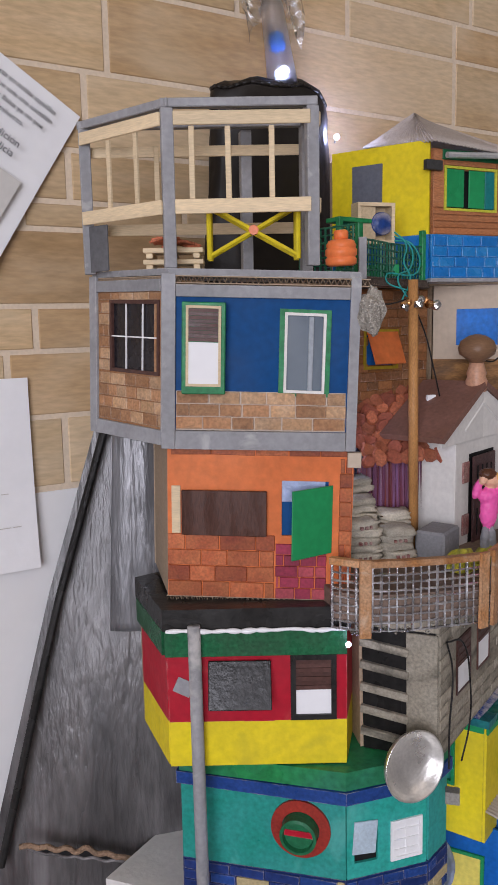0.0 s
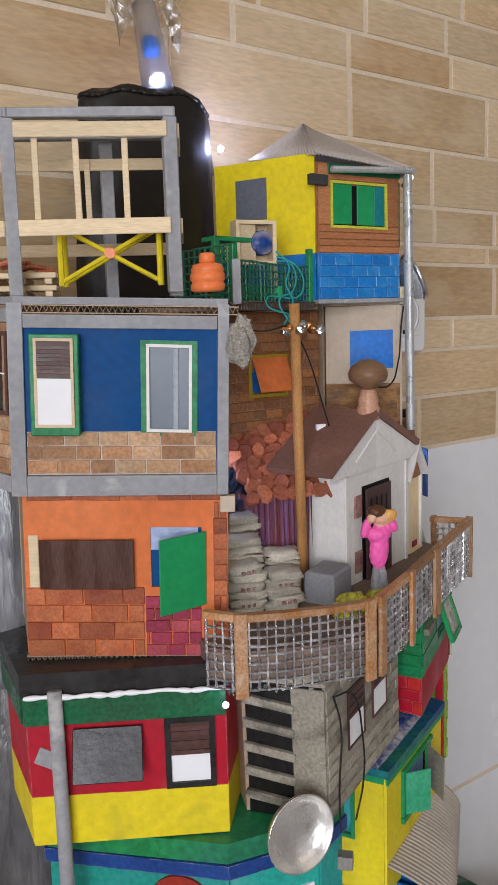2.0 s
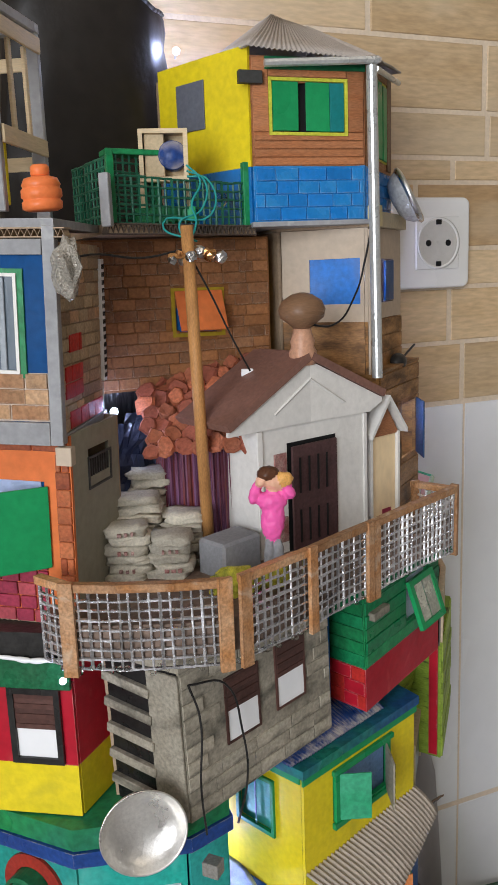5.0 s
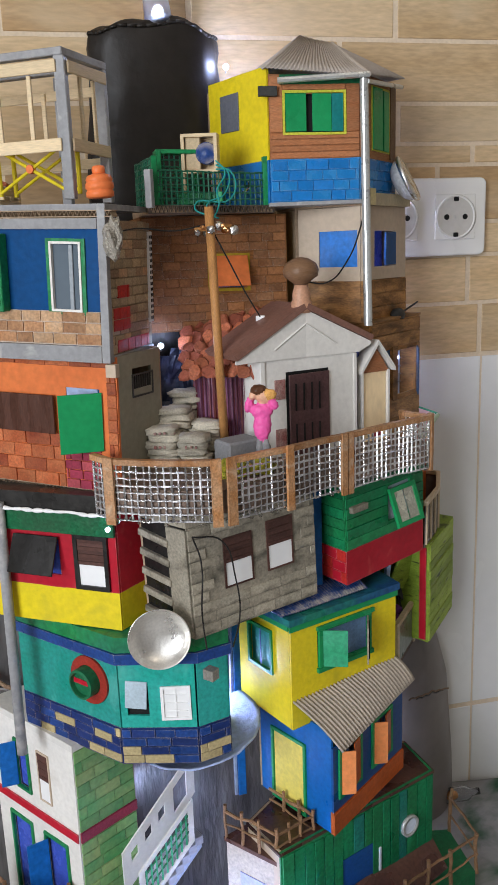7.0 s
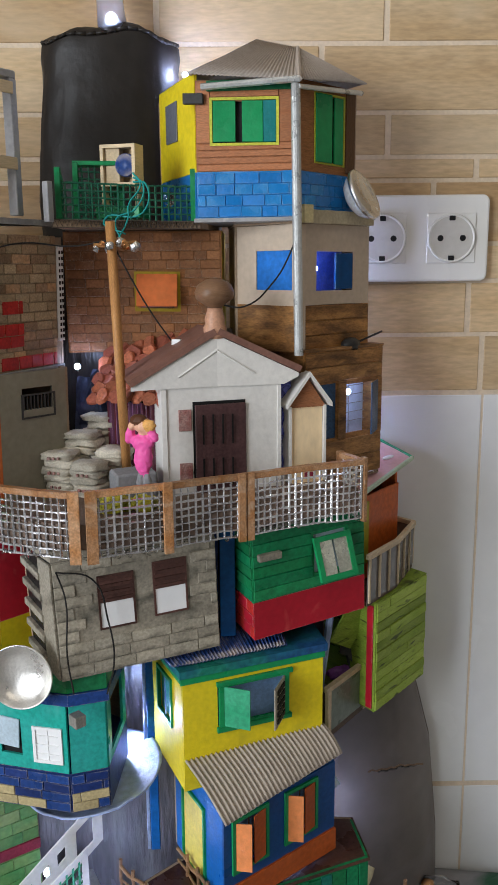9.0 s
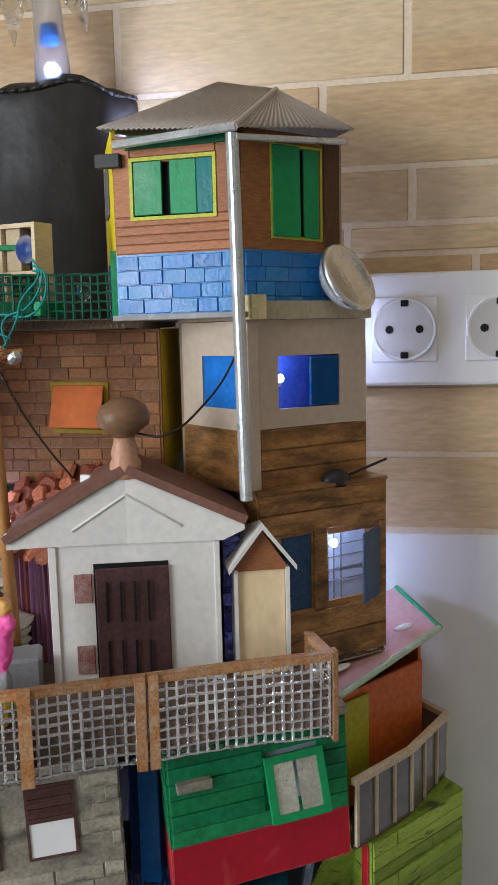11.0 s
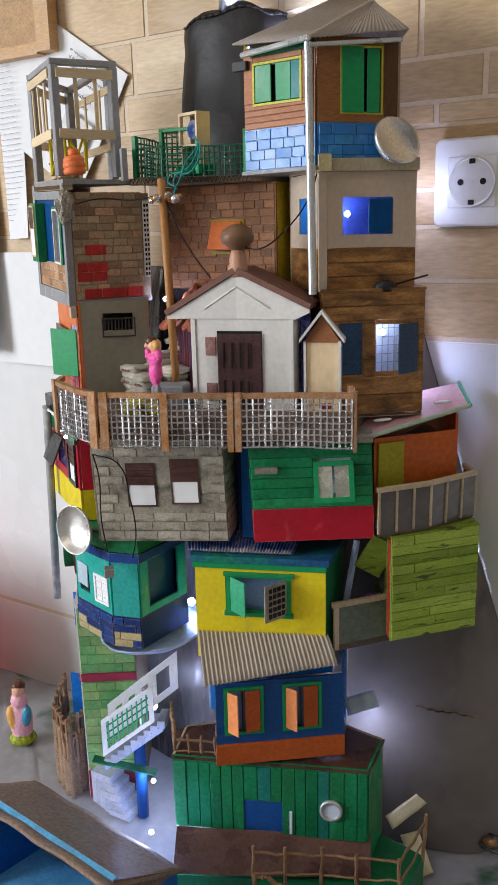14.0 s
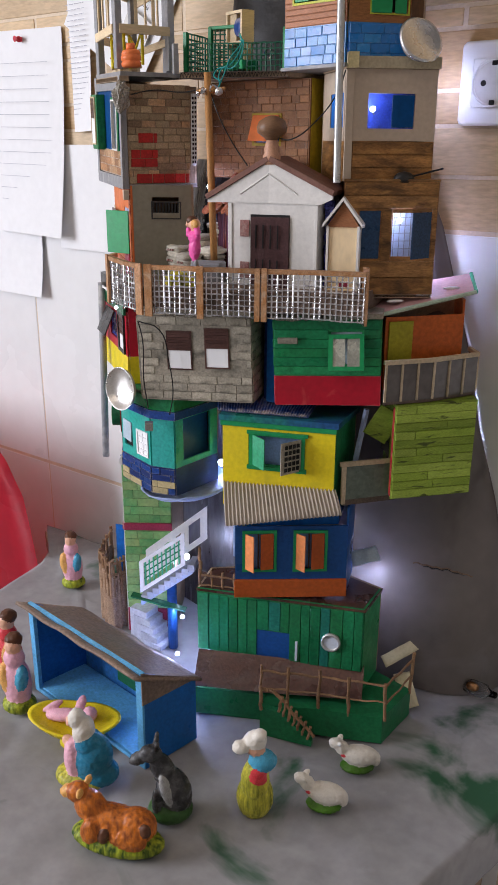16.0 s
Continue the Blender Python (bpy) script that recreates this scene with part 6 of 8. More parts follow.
for r in range(9):
    for i in range(7):
        u, v = (i + 0.5 * (r % 2) + rng.uniform(-0.2, 0.2)) / 7, (r + rng.uniform(-0.25, 0.25)) / 9
        if u > 0.97 or rng.random() < 0.06:
            continue
        c_ = (qv[0] * (1 - u) + qv[1] * u) * (1 - v) + (qv[3] * (1 - u) + qv[2] * u) * v
        xa = (qv[1] - qv[0]).normalized()
        m = Matrix((xa, nn.cross(xa), nn)).transposed().to_4x4()
        bm = bmesh.new()
        ra, rb, n_ = rng.uniform(5.5, 8), rng.uniform(5, 7.5), 9
        lo = [bm.verts.new((ra * k_ * math.cos(math.tau * q_ / n_), rb * k_ * math.sin(math.tau * q_ / n_), 0)) for q_ in range(n_) for k_ in (rng.uniform(0.75, 1.15),)]
        hi = [bm.verts.new((a_.co.x * 0.8, a_.co.y * 0.8, rng.uniform(1.6, 2.6))) for a_ in lo]
        bm.faces.new(lo[::-1]), bm.faces.new(hi)
        for q_ in range(n_):
            bm.faces.new((lo[q_], lo[(q_ + 1) % n_], hi[(q_ + 1) % n_], hi[q_]))
        put(bm, Matrix.Translation(c_ + nn * (1.2 + rng.uniform(0, 2.4))) @ m @ Euler((radians(14 + rng.uniform(-8, 14)), rng.uniform(-0.25, 0.25), rng.uniform(-0.6, 0.6))).to_matrix().to_4x4())
        mpart("shingle", bm, rng.choice((TERRAC, TERRAC2, TERRAC3, TERRAC3)), e)
slab(e, "tag", *local(e, -0.1195, -0.142, 1.289), *[a + b for a, b in zip(local(e, -0.1195, -0.142, 1.289), (7, 3, 8))], PAPER, "white paper tag")

# -- small kennel-like niche
e, S, P = block("niche_shrine", [(-0.036, -0.150), (-0.008, -0.141), (-0.016, -0.115), (-0.044, -0.124)], 1189, "small cream wooden niche with a white gable", 0, "niche", "")
F, R, BK, LF = S
WF = slen(F)
wall(e, LF, 1189, 1248, WHITE, trim=0, label="white side panel"), wall(e, R, 1189, 1248, WHITE, label="white side panel")
slab(e, "back_panel", 2.2, 2, 1189, WF - 2.2, 3.6, 1250, CREAM4, "cream back panel")
slab(e, "floor_piece", 2.2, -1, 1189, WF - 2.2, 5, 1192, CREAM4)
for sx in (-1, 1):
    xa = WF / 2 + sx * (WF / 2 + 3)
    bm = bmesh.new()
    vs = [bm.verts.new(c_) for y in (-4, 24) for c_ in ((xa, y, 1247), (WF / 2, y, 1270), (WF / 2, y, 1273.5), (xa, y, 1250))]
    for f_ in ((0, 1, 2, 3), (7, 6, 5, 4), (0, 4, 5, 1), (2, 6, 7, 3), (0, 3, 7, 4), (1, 5, 6, 2)):
        bm.faces.new([vs[i] for i in f_])
    mpart("roof_slope", bm, WHITE, e)
bm = bmesh.new()
vs = [bm.verts.new(c_) for y in (1, 4) for c_ in ((0, y, 1247), (WF, y, 1247), (WF / 2, y, 1269))]
for f_ in ((0, 1, 2), (5, 4, 3), (0, 3, 4, 1), (1, 4, 5, 2), (2, 5, 3, 0)):
    bm.faces.new([vs[i] for i in f_])
mpart("gable", bm, BROWN2, e, "brown gable board")
bf = thing("blue_foil", pose(-0.041, -0.139, 1.189), "crumpled strip of shiny blue foil between the houses", "foil")
ZB[bf.name] = 0
bm = bbox(-3, -0.6, 0, 7, 0.6, 80)
bmesh.ops.subdivide_edges(bm, edges=[k for k in bm.edges if abs(k.verts[0].co.z - k.verts[1].co.z) > 1], cuts=14, use_grid_fill=True)
for v in bm.verts:
    v.co += Vector((noise.noise(v.co * 0.15) * 1.2, noise.noise(v.co * 0.2 + Vector((5, 0, 0))) * 3.5, 0))
mpart("strip", bm, BLUEFOIL, bf)
slab(e, "stone_patch", WF / 2 - 2, 1.2, 1193, WF / 2 + 7, 2, 1198, MAROON)

# -- big terrace with its wire railing
tr = thing("terrace", pose(-0.25, -0.2, 1.168), "card terrace with wood and wire mesh railing", "terrace")
ZB[tr.name] = 1165
RP = [(-0.253, -0.192), (-0.244, -0.210), (-0.224, -0.222), (-0.2, -0.234), (-0.178, -0.2405), (-0.168, -0.240), (-0.145, -0.232), (-0.122, -0.223), (-0.097, -0.212), (-0.071, -0.2015), (-0.031, -0.1855), (0.0135, -0.168), (0.002, -0.142)]
rp = [((x + 0.25) * 1000, (y + 0.2) * 1000) for x, y in RP]
outer = [rp[0]] + [(x, y) for x, y in rp[1:]] + [(250, 120), (30, 120)]
poly(tr, "floor_slab", grow(outer, -1.5), 1172, 1188.5, CARDT, "reddish brown terrace floor")
for i0, i1 in ((1, 4), (5, 7), (7, 9), (9, 11), (11, 12), (0, 1)):
    path = rp[i0:i1 + 1]
    mpart("wire_mesh", netting(path, 1167, 1206, 4.9, 0.8), ALU, tr, "silver wire mesh panel")
    bm = bmesh.new()
    for a, b in zip(path, path[1:]):
        m = seg((a, b))
        box(bm, -1, -2.4, 1206, math.dist(a, b) + 1, 2.2, 1210, m)
    mpart("top_rail", bm, FRAMEW, tr, "stained wooden top rail")
for i, wd in ((1, 7), (4, 7), (5, 7), (7, 6), (9, 11), (11, 5), (12, 5)):
    x, y = rp[i]
    nb = rp[min(i + 1, len(rp) - 1)]
    m = seg(((x, y), nb)) if nb != (x, y) else Matrix.Translation((x, y, 0))
    bm = bmesh.new()
    if wd > 8:
        box(bm, -wd / 2, -3.6, 1164, -0.6, -1.2, 1211, m), box(bm, 0.6, -3.6, 1164, wd / 2, -1.2, 1211, m)
    else:
        box(bm, -wd / 2, -3.6, 1164, wd / 2, -1.2, 1211, m)
    mpart("post", bm, FRAMEW, tr, "stained wooden railing post")
bm = bmesh.new()
for i in range(60):
    t_ = rng.random() * 10.99 + 0.5
    k = int(t_)
    a, b = rp[k], rp[min(k + 1, 12)]
    x, y = a[0] + (b[0] - a[0]) * (t_ - k), a[1] + (b[1] - a[1]) * (t_ - k)
    bmesh.ops.create_icosphere(bm, subdivisions=1, radius=rng.uniform(0.8, 2.0), matrix=Matrix.Translation((x, y, rng.uniform(1164.5, 1169))))
mpart("glue_bead", bm, GLUE, tr, "glossy dotted glue bead", smooth=True)

po = thing("wooden_pole", pose(-0.152, -0.161, 1.189), "round wooden pole with a tangled crossbar", "pole")
ZB[po.name] = 0
bm = bmesh.new()
rod(bm, (0, 0, 0), (-5, -2, 188), 3.3, 14)
mpart("shaft", bm, WOODST, po, smooth=True)
bm = bmesh.new()
rod(bm, (-16, -4, 172), (12, 2, 174), 1.6, 8)
mpart("crossbar", bm, WOODST, po)
for i in range(8):
    bm = bmesh.new()
    bmesh.ops.create_icosphere(bm, subdivisions=2, radius=rng.uniform(1.8, 4), matrix=Matrix.Translation((rng.uniform(-18, 12), rng.uniform(-8, 1), 173 + rng.uniform(-4, 5))))
    for v in bm.verts:
        v.co += Vector((noise.noise(v.co), noise.noise(v.co * 1.3), noise.noise(v.co * 0.8))) * 1.2
    mpart("insulator", bm, rng.choice((METAL, COPPER, GLINT, METAL)), po, "small tangled fitting")
wire("cable", [(-4, 0, 174), (6, -2, 154), (20, 2, 128), (33, 8, 108)], 0.55, BLACKP, po, "black cable")
wire("cable", [(-6, 0, 176), (-30, -4, 172), (-60, -14, 174), (-84, -30, 168)], 0.55, BLACKP, po, "black cable")
sk = thing("sack_pile", pose(-0.196, -0.158, 1.189, 0, 0, -24), "stepped pile of grey filled sacks with red print", "sacks")
ZB[sk.name] = 0
for cx_, cy_, layers, wide in ((-2, 0, 6, 12), (22, -2, 5, 11), (2, 22, 8, 13), (27, 20, 6, 12), (8, 42, 10, 12)):
    for k in range(layers):
        bm = bbox(-wide, -11, -3.2, wide, 11, 3.2)
        bmesh.ops.subdivide_edges(bm, edges=bm.edges[:], cuts=3, use_grid_fill=True)
        for v in bm.verts:
            q_ = v.co
            v.co = Vector((q_.x * (1 - 0.1 * (q_.y / 11) ** 2), q_.y * (1 - 0.12 * (q_.x / 11) ** 2), q_.z * (1 - 0.35 * max(abs(q_.x) / wide, abs(q_.y) / 11) ** 3))) + Vector((noise.noise(q_ * 0.3 + Vector((k, cx_, 0))), noise.noise(q_ * 0.25 + Vector((cy_, k, 0))), noise.noise(q_ * 0.3 + Vector((cx_, 0, k))))) * 2.4
        turn_ = Matrix.Translation((cx_ + rng.uniform(-2, 2), cy_ + rng.uniform(-2, 2), 3.0 + k * 5.2)) @ Matrix.Rotation(rng.uniform(-0.2, 0.2), 4, "Z")
        sack = mpart("sack", put(bm, turn_), SACK, sk, smooth=True)
        if cy_ < 5 and k % 2:
            bm = bmesh.new()
            for q_ in range(3):
                x_ = -5 + q_ * 3.6
                box(bm, x_, -12.4, -1.2, x_ + rng.uniform(1.2, 2.4), -9.5, 0.6, turn_)
            mpart("print_mark", bm, PATCHM, sk, "smudged red print", under=sack)
gc = thing("grey_cube", pose(-0.146, -0.178, 1.189, 0, 0, 20), "grey foam cube at the foot of the pole", "block")
ZB[gc.name] = 0
slab(gc, "block", -15, -10, 0, 14, 11, 22, CONC, bev=1.6)

# crumpled foil behind the terrace and a yellow-green lump beside the doll
ff = thing("foil_sheet", pose(-0.2, -0.105, 1.189, 0, 0, -8), "crumpled silver-blue foil sheets behind the terrace", "foil")
ZB[ff.name] = 0
for x0, z0, x1, z1, tilt_ in ((0, 0, 26, 78, 8), (14, 0, 46, 60, -6), (4, 30, 40, 84, 16)):
    bm = bmesh.new()
    n = 10
    vs = [[bm.verts.new((x0 + (x1 - x0) * i / n + tilt_ * j / n, 5 * noise.noise(Vector((i * 0.6 + x0, j * 0.5, z0))) - 6 * (x0 > 10), z0 + (z1 - z0) * j / n)) for i in range(n + 1)] for j in range(n + 1)]
    for j in range(n):
        for i in range(n):
            bm.faces.new((vs[j][i], vs[j][i + 1], vs[j + 1][i + 1])), bm.faces.new((vs[j][i], vs[j + 1][i + 1], vs[j + 1][i]))
    bmesh.ops.solidify(bm, geom=bm.faces[:], thickness=0.5)
    mpart("foil", bm, FOILD, ff)
yl_ = thing("yellow_lump", pose(-0.158, -0.211, 1.189), "yellow-green crumpled lump on the terrace floor", "lump")
ZB[yl_.name] = 0
bm = bmesh.new()
bmesh.ops.create_icosphere(bm, subdivisions=3, radius=10)
for v in bm.verts:
    v.co *= 1 + 0.4 * noise.noise(v.co * 0.25)
    v.co = Vector((v.co.x * 1.3, v.co.y * 0.8, max(0, v.co.z * 0.9 + 7)))
mpart("lump", bm, GRASSY, yl_)

# -- stone house under the terrace
e, S, P = block("stone_house", [(-0.194, -0.2245), (-0.089, -0.186), (-0.105, -0.14), (-0.19, -0.12), (-0.221, -0.182)], 1070, "grey card stone house with two half-blind windows", -2.0, lift=9)
F, R, BK, BK2, LF = S
WF, WL = slen(F), slen(LF)
wall(e, F, 1070, 1153, STONE, [(28, 1102, 52, 1138), (66, 1104, 89, 1141)]), wall(e, R, 1070, 1160, STONE, trim=2.2)
wall(e, LF, 1070, 1153, BLACKP, trim=2.2, label="dark slatted side"), wall(e, BK, 1070, 1160, CARD), wall(e, BK2, 1070, 1160, CARD)
bricks(e, F, 0, 1071, WF, 1152, 24, 8.4, [STONE, STONE2, STONE], 0.6, skip=[(20, 1096, 61, 1144), (57, 1098, 98, 1147)])
bricks(e, R, 1, 1071, slen(R), 1152, 24, 8.4, [STONE, STONE2], 0.6)
mpart("roof_slab", prism(grow(P, 0.5), 1153.3, 1162), STONE, e)
for i in range(5):
    bm = put(bbox(0, -3, -2.6, WL * 0.62, 0.5, 2.6, 0.4), seg(LF) @ Matrix.Translation((1, 0, 1083 + i * 15)) @ Matrix.Rotation(radians(8), 4, "Y"))
    mpart("slat", bm, STONE2, e, "weathered grey slat")
plate(e, LF, "stone_strip", WL * 0.6, 1071, WL - 0.5, 1152, 1.6, STONE2)
blind_window(e, F, 28, 1101, 53, 1139, DBROWN, 1.3, 1.0, 0.5)
blind_window(e, F, 66, 1103, 90, 1142, DBROWN, 1.3, 1.0, 0.5)
wire("cable", [(2, -4, 78), (6, -6, 60), (4, -5, 20), (6, -4, -8)], 0.6, BLACKP, e, "black cable")
wire("cable", [(2, -4, 78), (24, -6, 70), (32, -8, 40), (34, -7, 10), (28, -4, -14)], 0.6, BLACKP, e, "black cable")

# -- green and red house
e, S, P = block("green_red_house", [(-0.064, -0.186), (0.023, -0.143), (0.0, -0.09), (-0.06, -0.11), (-0.079, -0.146)], 1081, "green over red card house with open window", -2.2, lift=5)
F, R, BK, BK2, LF = S
WF, WL = slen(F), slen(LF)
wall(e, F, 1081, 1109, RED, label="red base"), wall(e, F, 1109, 1161, GREEN, [(52, 1120, 80, 1150)], label="green boarded wall")
wall(e, LF, 1081, 1109, RED, trim=2.2), wall(e, LF, 1109, 1161, GREEN, trim=2.2), wall(e, R, 1081, 1109, RED, trim=2.2), wall(e, R, 1109, 1161, GREEN, trim=2.2)
wall(e, BK, 1081, 1161, CARD), wall(e, BK2, 1081, 1161, CARD)
mpart("roof_slab", prism(grow(P, 1.5), 1161.3, 1166), STONE2, e)
for k in range(6):
    za, zb = 1110 + k * 8.5, 1118 + k * 8.5
    for xa, xb in (((0.5, 50), (82, WF - 0.5)) if zb > 1119 and za < 1151 else ((0.5, WF - 0.5),)):
        plate(e, F, "board", xa, za, xb, zb, 1.0 + 0.4 * (k % 2), rng.choice((GREEN, GREEN4)))
    plate(e, LF, "board", 0.5, za, WL - 0.5, zb, 0.9 + 0.3 * (k % 2), rng.choice((GREEN, GREEN4)))
for k in range(3):
    bricks(e, LF, 0.5, 1082 + k * 9, WL - 0.5, 1091 + k * 9, 14, 9, [RED, RED2], 0.8)
mpart("pane", put(bbox(51, 2, 1119, 81, 3, 1151), seg(F)), PAPERB, e)
f = mpart("window_leaf", put(put(ring(-16, -17, 16, 16, 4, 1.5, 1.5), Matrix.Translation((66, -7, 1133)) @ Matrix.Rotation(radians(-18), 4, "X")), seg(F)), GREEN3, e, "top-hung green window with two foil panes")
for x0, x1 in ((-12, -1), (1, 12)):
    mpart("pane", put(put(bbox(x0, -0.6, -13, x1, 0.4, 12), Matrix.Translation((66, -7, 1133)) @ Matrix.Rotation(radians(-18), 4, "X")), seg(F)), FOILW, e, under=f)
plate(e, F, "ledge", 4, 1140, 22, 1145, 5, STONE2, "grey stone ledge")
bm = bmesh.new()
for i in range(9):
    bmesh.ops.create_icosphere(bm, subdivisions=2, radius=rng.uniform(4, 8), matrix=Matrix.Translation((8 + i * 9, 2, 1163 + rng.uniform(-1, 1))) @ Matrix.Diagonal((1.4, 0.8, 0.45, 1)))
mpart("rubble", bm, FOILG, e, "grey rubble along the eave")
# blue card strip between the houses
bs = thing("blue_strip", pose(-0.083, -0.165, 1.08), "blue painted card strip between two houses", "card strip")
ZB[bs.name] = 0
slab(bs, "strip", -5, 0, 0, 6, 40, 82, BLUE2), slab(bs, "strip", -12, 6, 0, -6, 40, 82, NAVY)

# -- yellow house over the blue house
YP = [(-0.116, -0.199), (-0.0115, -0.162), (-0.022, -0.1), (-0.12, -0.1), (-0.142, -0.133)]
e, S, P = block("yellow_house", YP, 985, "bright yellow card house with green window frames", 0, lift=7)
F, R, BK, BK2, LF = S
WF, WL = slen(F), slen(LF)
wall(e, F, 970, 1058, YELLOW, [(26, 1015, 80, 1046)]), wall(e, R, 970, 1058, GREEN, trim=2.2, label="green side wall")
wall(e, LF, 970, 1058, YELLOW, [(18, 1010, 46, 1044)], trim=2.2), wall(e, BK, 970, 1058, CARD), wall(e, BK2, 970, 1058, CARD)
mpart("roof_slab", prism(grow(P, 3.5), 1058.3, 1064), GREENB, e, "blue-green painted roof slab")
sheet("roof_sheet", e, [(-6, 4, 1066), (WF * 0.75, 4, 1066), (WF * 0.8, 34, 1074), (-14, 34, 1074)], NAVY2, 34, 0.7, label="dark blue corrugated roof sheet", nv=3)
plate(e, F, "fascia", -2, 1053, WF + 1, 1058.2, 1.6, GREEN3)
plate(e, LF, "fascia", 0, 1053, WL - 2, 1058.2, 1.6, GREEN3)
# opaque pane: brightness from behind is painted as pale blue
mpart("pane", put(bbox(24, 4, 1013, 82, 5, 1048), seg(F)), BLUEL, e, "pale blue pane, light behind it put into the colour")
f = window(e, F, 27, 1013, 82, 1049, GREEN3, 3.4, 2.0, label="green window with one green and one grey shutter")
plate(e, F, "sill", 25, 1011, 84, 1015, 3, GREEN3, under=f), plate(e, F, "lintel", 25, 1047, 85, 1050.5, 2.6, GREEN3, under=f)
shutter(e, F, 31, 1015, 1046, 20, 42, GREEN5, "open pale green shutter", under=f)
sh = shutter(e, F, 78, 1013, 1045, -24, -48, STONE2, "grey shutter with cut-outs", under=f)
bm = bmesh.new()
for i in range(4):
    for k in range(5):
        box(bm, -20 + i * 4.6, -2.2, 1016 + k * 5.6, -17 + i * 4.6, -1.3, 1019.6 + k * 5.6)
mpart("cut_out", put(put(bm, Matrix.Translation((78, -0.6, 0)) @ Matrix.Rotation(radians(48), 4, "Z")), seg(F)), DARKH, e, under=f)
mpart("pane", put(bbox(16, 2, 1008, 48, 3, 1046), seg(LF)), TURQ, e)
f = window(e, LF, 16, 1008, 48, 1046, GREEN3, 2.6, 1.6, None, (1, 0), BLUEL, "green-framed side window")
e, S, P = block("blue_shop_house", [(-0.089, -0.216), (0.0005, -0.151), (-0.018, -0.1), (-0.1, -0.1), (-0.127, -0.135)], 884, "deep blue house with orange shutters and corrugated awning", 0, lift=3)
F, R, BK, BK2, LF = S
WF, WL = slen(F), slen(LF)
wall(e, F, 904, 962, BLUE3, [(10, 916, 38, 955), (60, 916, 88, 955)]), wall(e, R, 884, 980, BLUE3, trim=2.2), wall(e, LF, 884, 975, BLUE4, [(18, 890, 58, 950)], trim=2.2)
wall(e, BK, 884, 985, CARD), wall(e, BK2, 884, 985, CARD)
wall(e, F, 884, 904, ORANGED, t=3, label="orange painted plinth")
plate(e, F, "plinth_edge", -1, 884, WF + 1, 903, 1.4, ORANGED)
mpart("roof_slab", prism(grow(P, -12), 960, 984), BLUE4, e)
for x0 in (8, 58):
    mpart("pane", put(bbox(x0, 4, 913, x0 + 32, 5, 958), seg(F)), BLUEL, e)
    f = window(e, F, x0 - 1, 913, x0 + 33, 958, GREEN3, 2.8, 1.8, label="green window frame with orange shutters")
    shutter(e, F, x0 + 2.5, 916, 955, 12, 48, ORANGES, "open orange shutter", under=f), shutter(e, F, x0 + 29.5, 916, 955, -13, -12, ORANGED, "orange shutter", under=f)
    plate(e, F, "mullion", x0 + 14, 916, x0 + 15.4, 955, 0.6, DBROWN, under=f)
plate(e, LF, "door", 20, 886, 56, 948, 0.6, YELLOWP, "pale yellow door", inn=0.6)
window(e, LF, 17, 884, 59, 951, GREEN3, 2.6, 1.8, label="green door frame")
aw = [local(e, *c_) for c_ in ((-0.088, -0.234, 0.973), (0.003, -0.170, 0.984), (-0.0105, -0.160, 1.004), (-0.116, -0.198, 1.001))]
sheet("awning", e, aw, CORRA, 30, 0.9, 0.8, "grey-beige corrugated card awning", nv=8, sag=-2.5)
bst = thing("blue_post", pose(-0.147, -0.135, 0.88), "blue painted upright board behind the houses", "board")
ZB[bst.name] = 0
slab(bst, "board", 0, 0, 0, 7, 6, 185, BLUE2), slab(bst, "edge", -3, 1, 0, -0.2, 5, 185, FOIL)

# -- green plank house, deck and railings
SP = [(-0.135, -0.219), (0.027, -0.159), (0.022, -0.11), (-0.06, -0.1), (-0.15, -0.175)]
e, S, P = block("green_plank_house", SP, 785, "green plank-clad house with a round window", 0)
F, R, BK, BK2, LF = S
WF = slen(F)
wall(e, F, 812, 884, GREEN), wall(e, R, 785, 884, GREEN, trim=2.2), wall(e, LF, 785, 884, BEIGE, trim=2.2), wall(e, BK, 785, 884, CARD), wall(e, BK2, 785, 884, CARD)
mpart("deck", prism(grow(P, 1.5), 881, 883.6), BROWNR, e, "brown rusty deck")
x = 1.0
while x < WF - 8:
    wd = rng.uniform(9, 13)
    zt = 880 + rng.uniform(-1.5, 1)
    zl = 813
    if 62 < x + wd / 2 < 104:
        plate(e, F, "plank", x, 846, min(x + wd, WF) - 0.7, zt, 1.2 + rng.uniform(0, 0.7), rng.choice((GREEN, GREEN4, GREENB2)))
    else:
        plate(e, F, "plank", x, zl, min(x + wd, WF) - 0.7, zt, 1.2 + rng.uniform(0, 0.7), rng.choice((GREEN, GREEN4, GREENB2)))
    x += wd
# the narrow pale plate paints light shining from the gap by the door
plate(e, F, "door", 63, 813, 104, 845, 0.8, BLUE3, "blue door board"), plate(e, F, "gap_light", 104.5, 815, 107, 838, 2.6, LEDP)
c = seg(F)
f = mpart("porthole", put(put(lathe([(10, 0), (10, 3.5), (7.6, 3.8), (7.2, 1)], 28), pose(0, 0, 0, 90, 0, 0)), c @ Matrix.Translation((141, -1, 843))), METALP, e, "silver porthole ring", smooth=True)
# the pale porthole pane has its light painted in
mpart("pane", put(put(lathe([(7.4, 1.5), (7.4, 2.2)], 24), pose(0, 0, 0, 90, 0, 0)), c @ Matrix.Translation((141, -1, 843))), LEDP, e, under=f)
dk = thing("deck_platform", pose(-0.14, -0.235, 0.752), "brown sloping deck over a green base", "deck")
ZB[dk.name] = 752
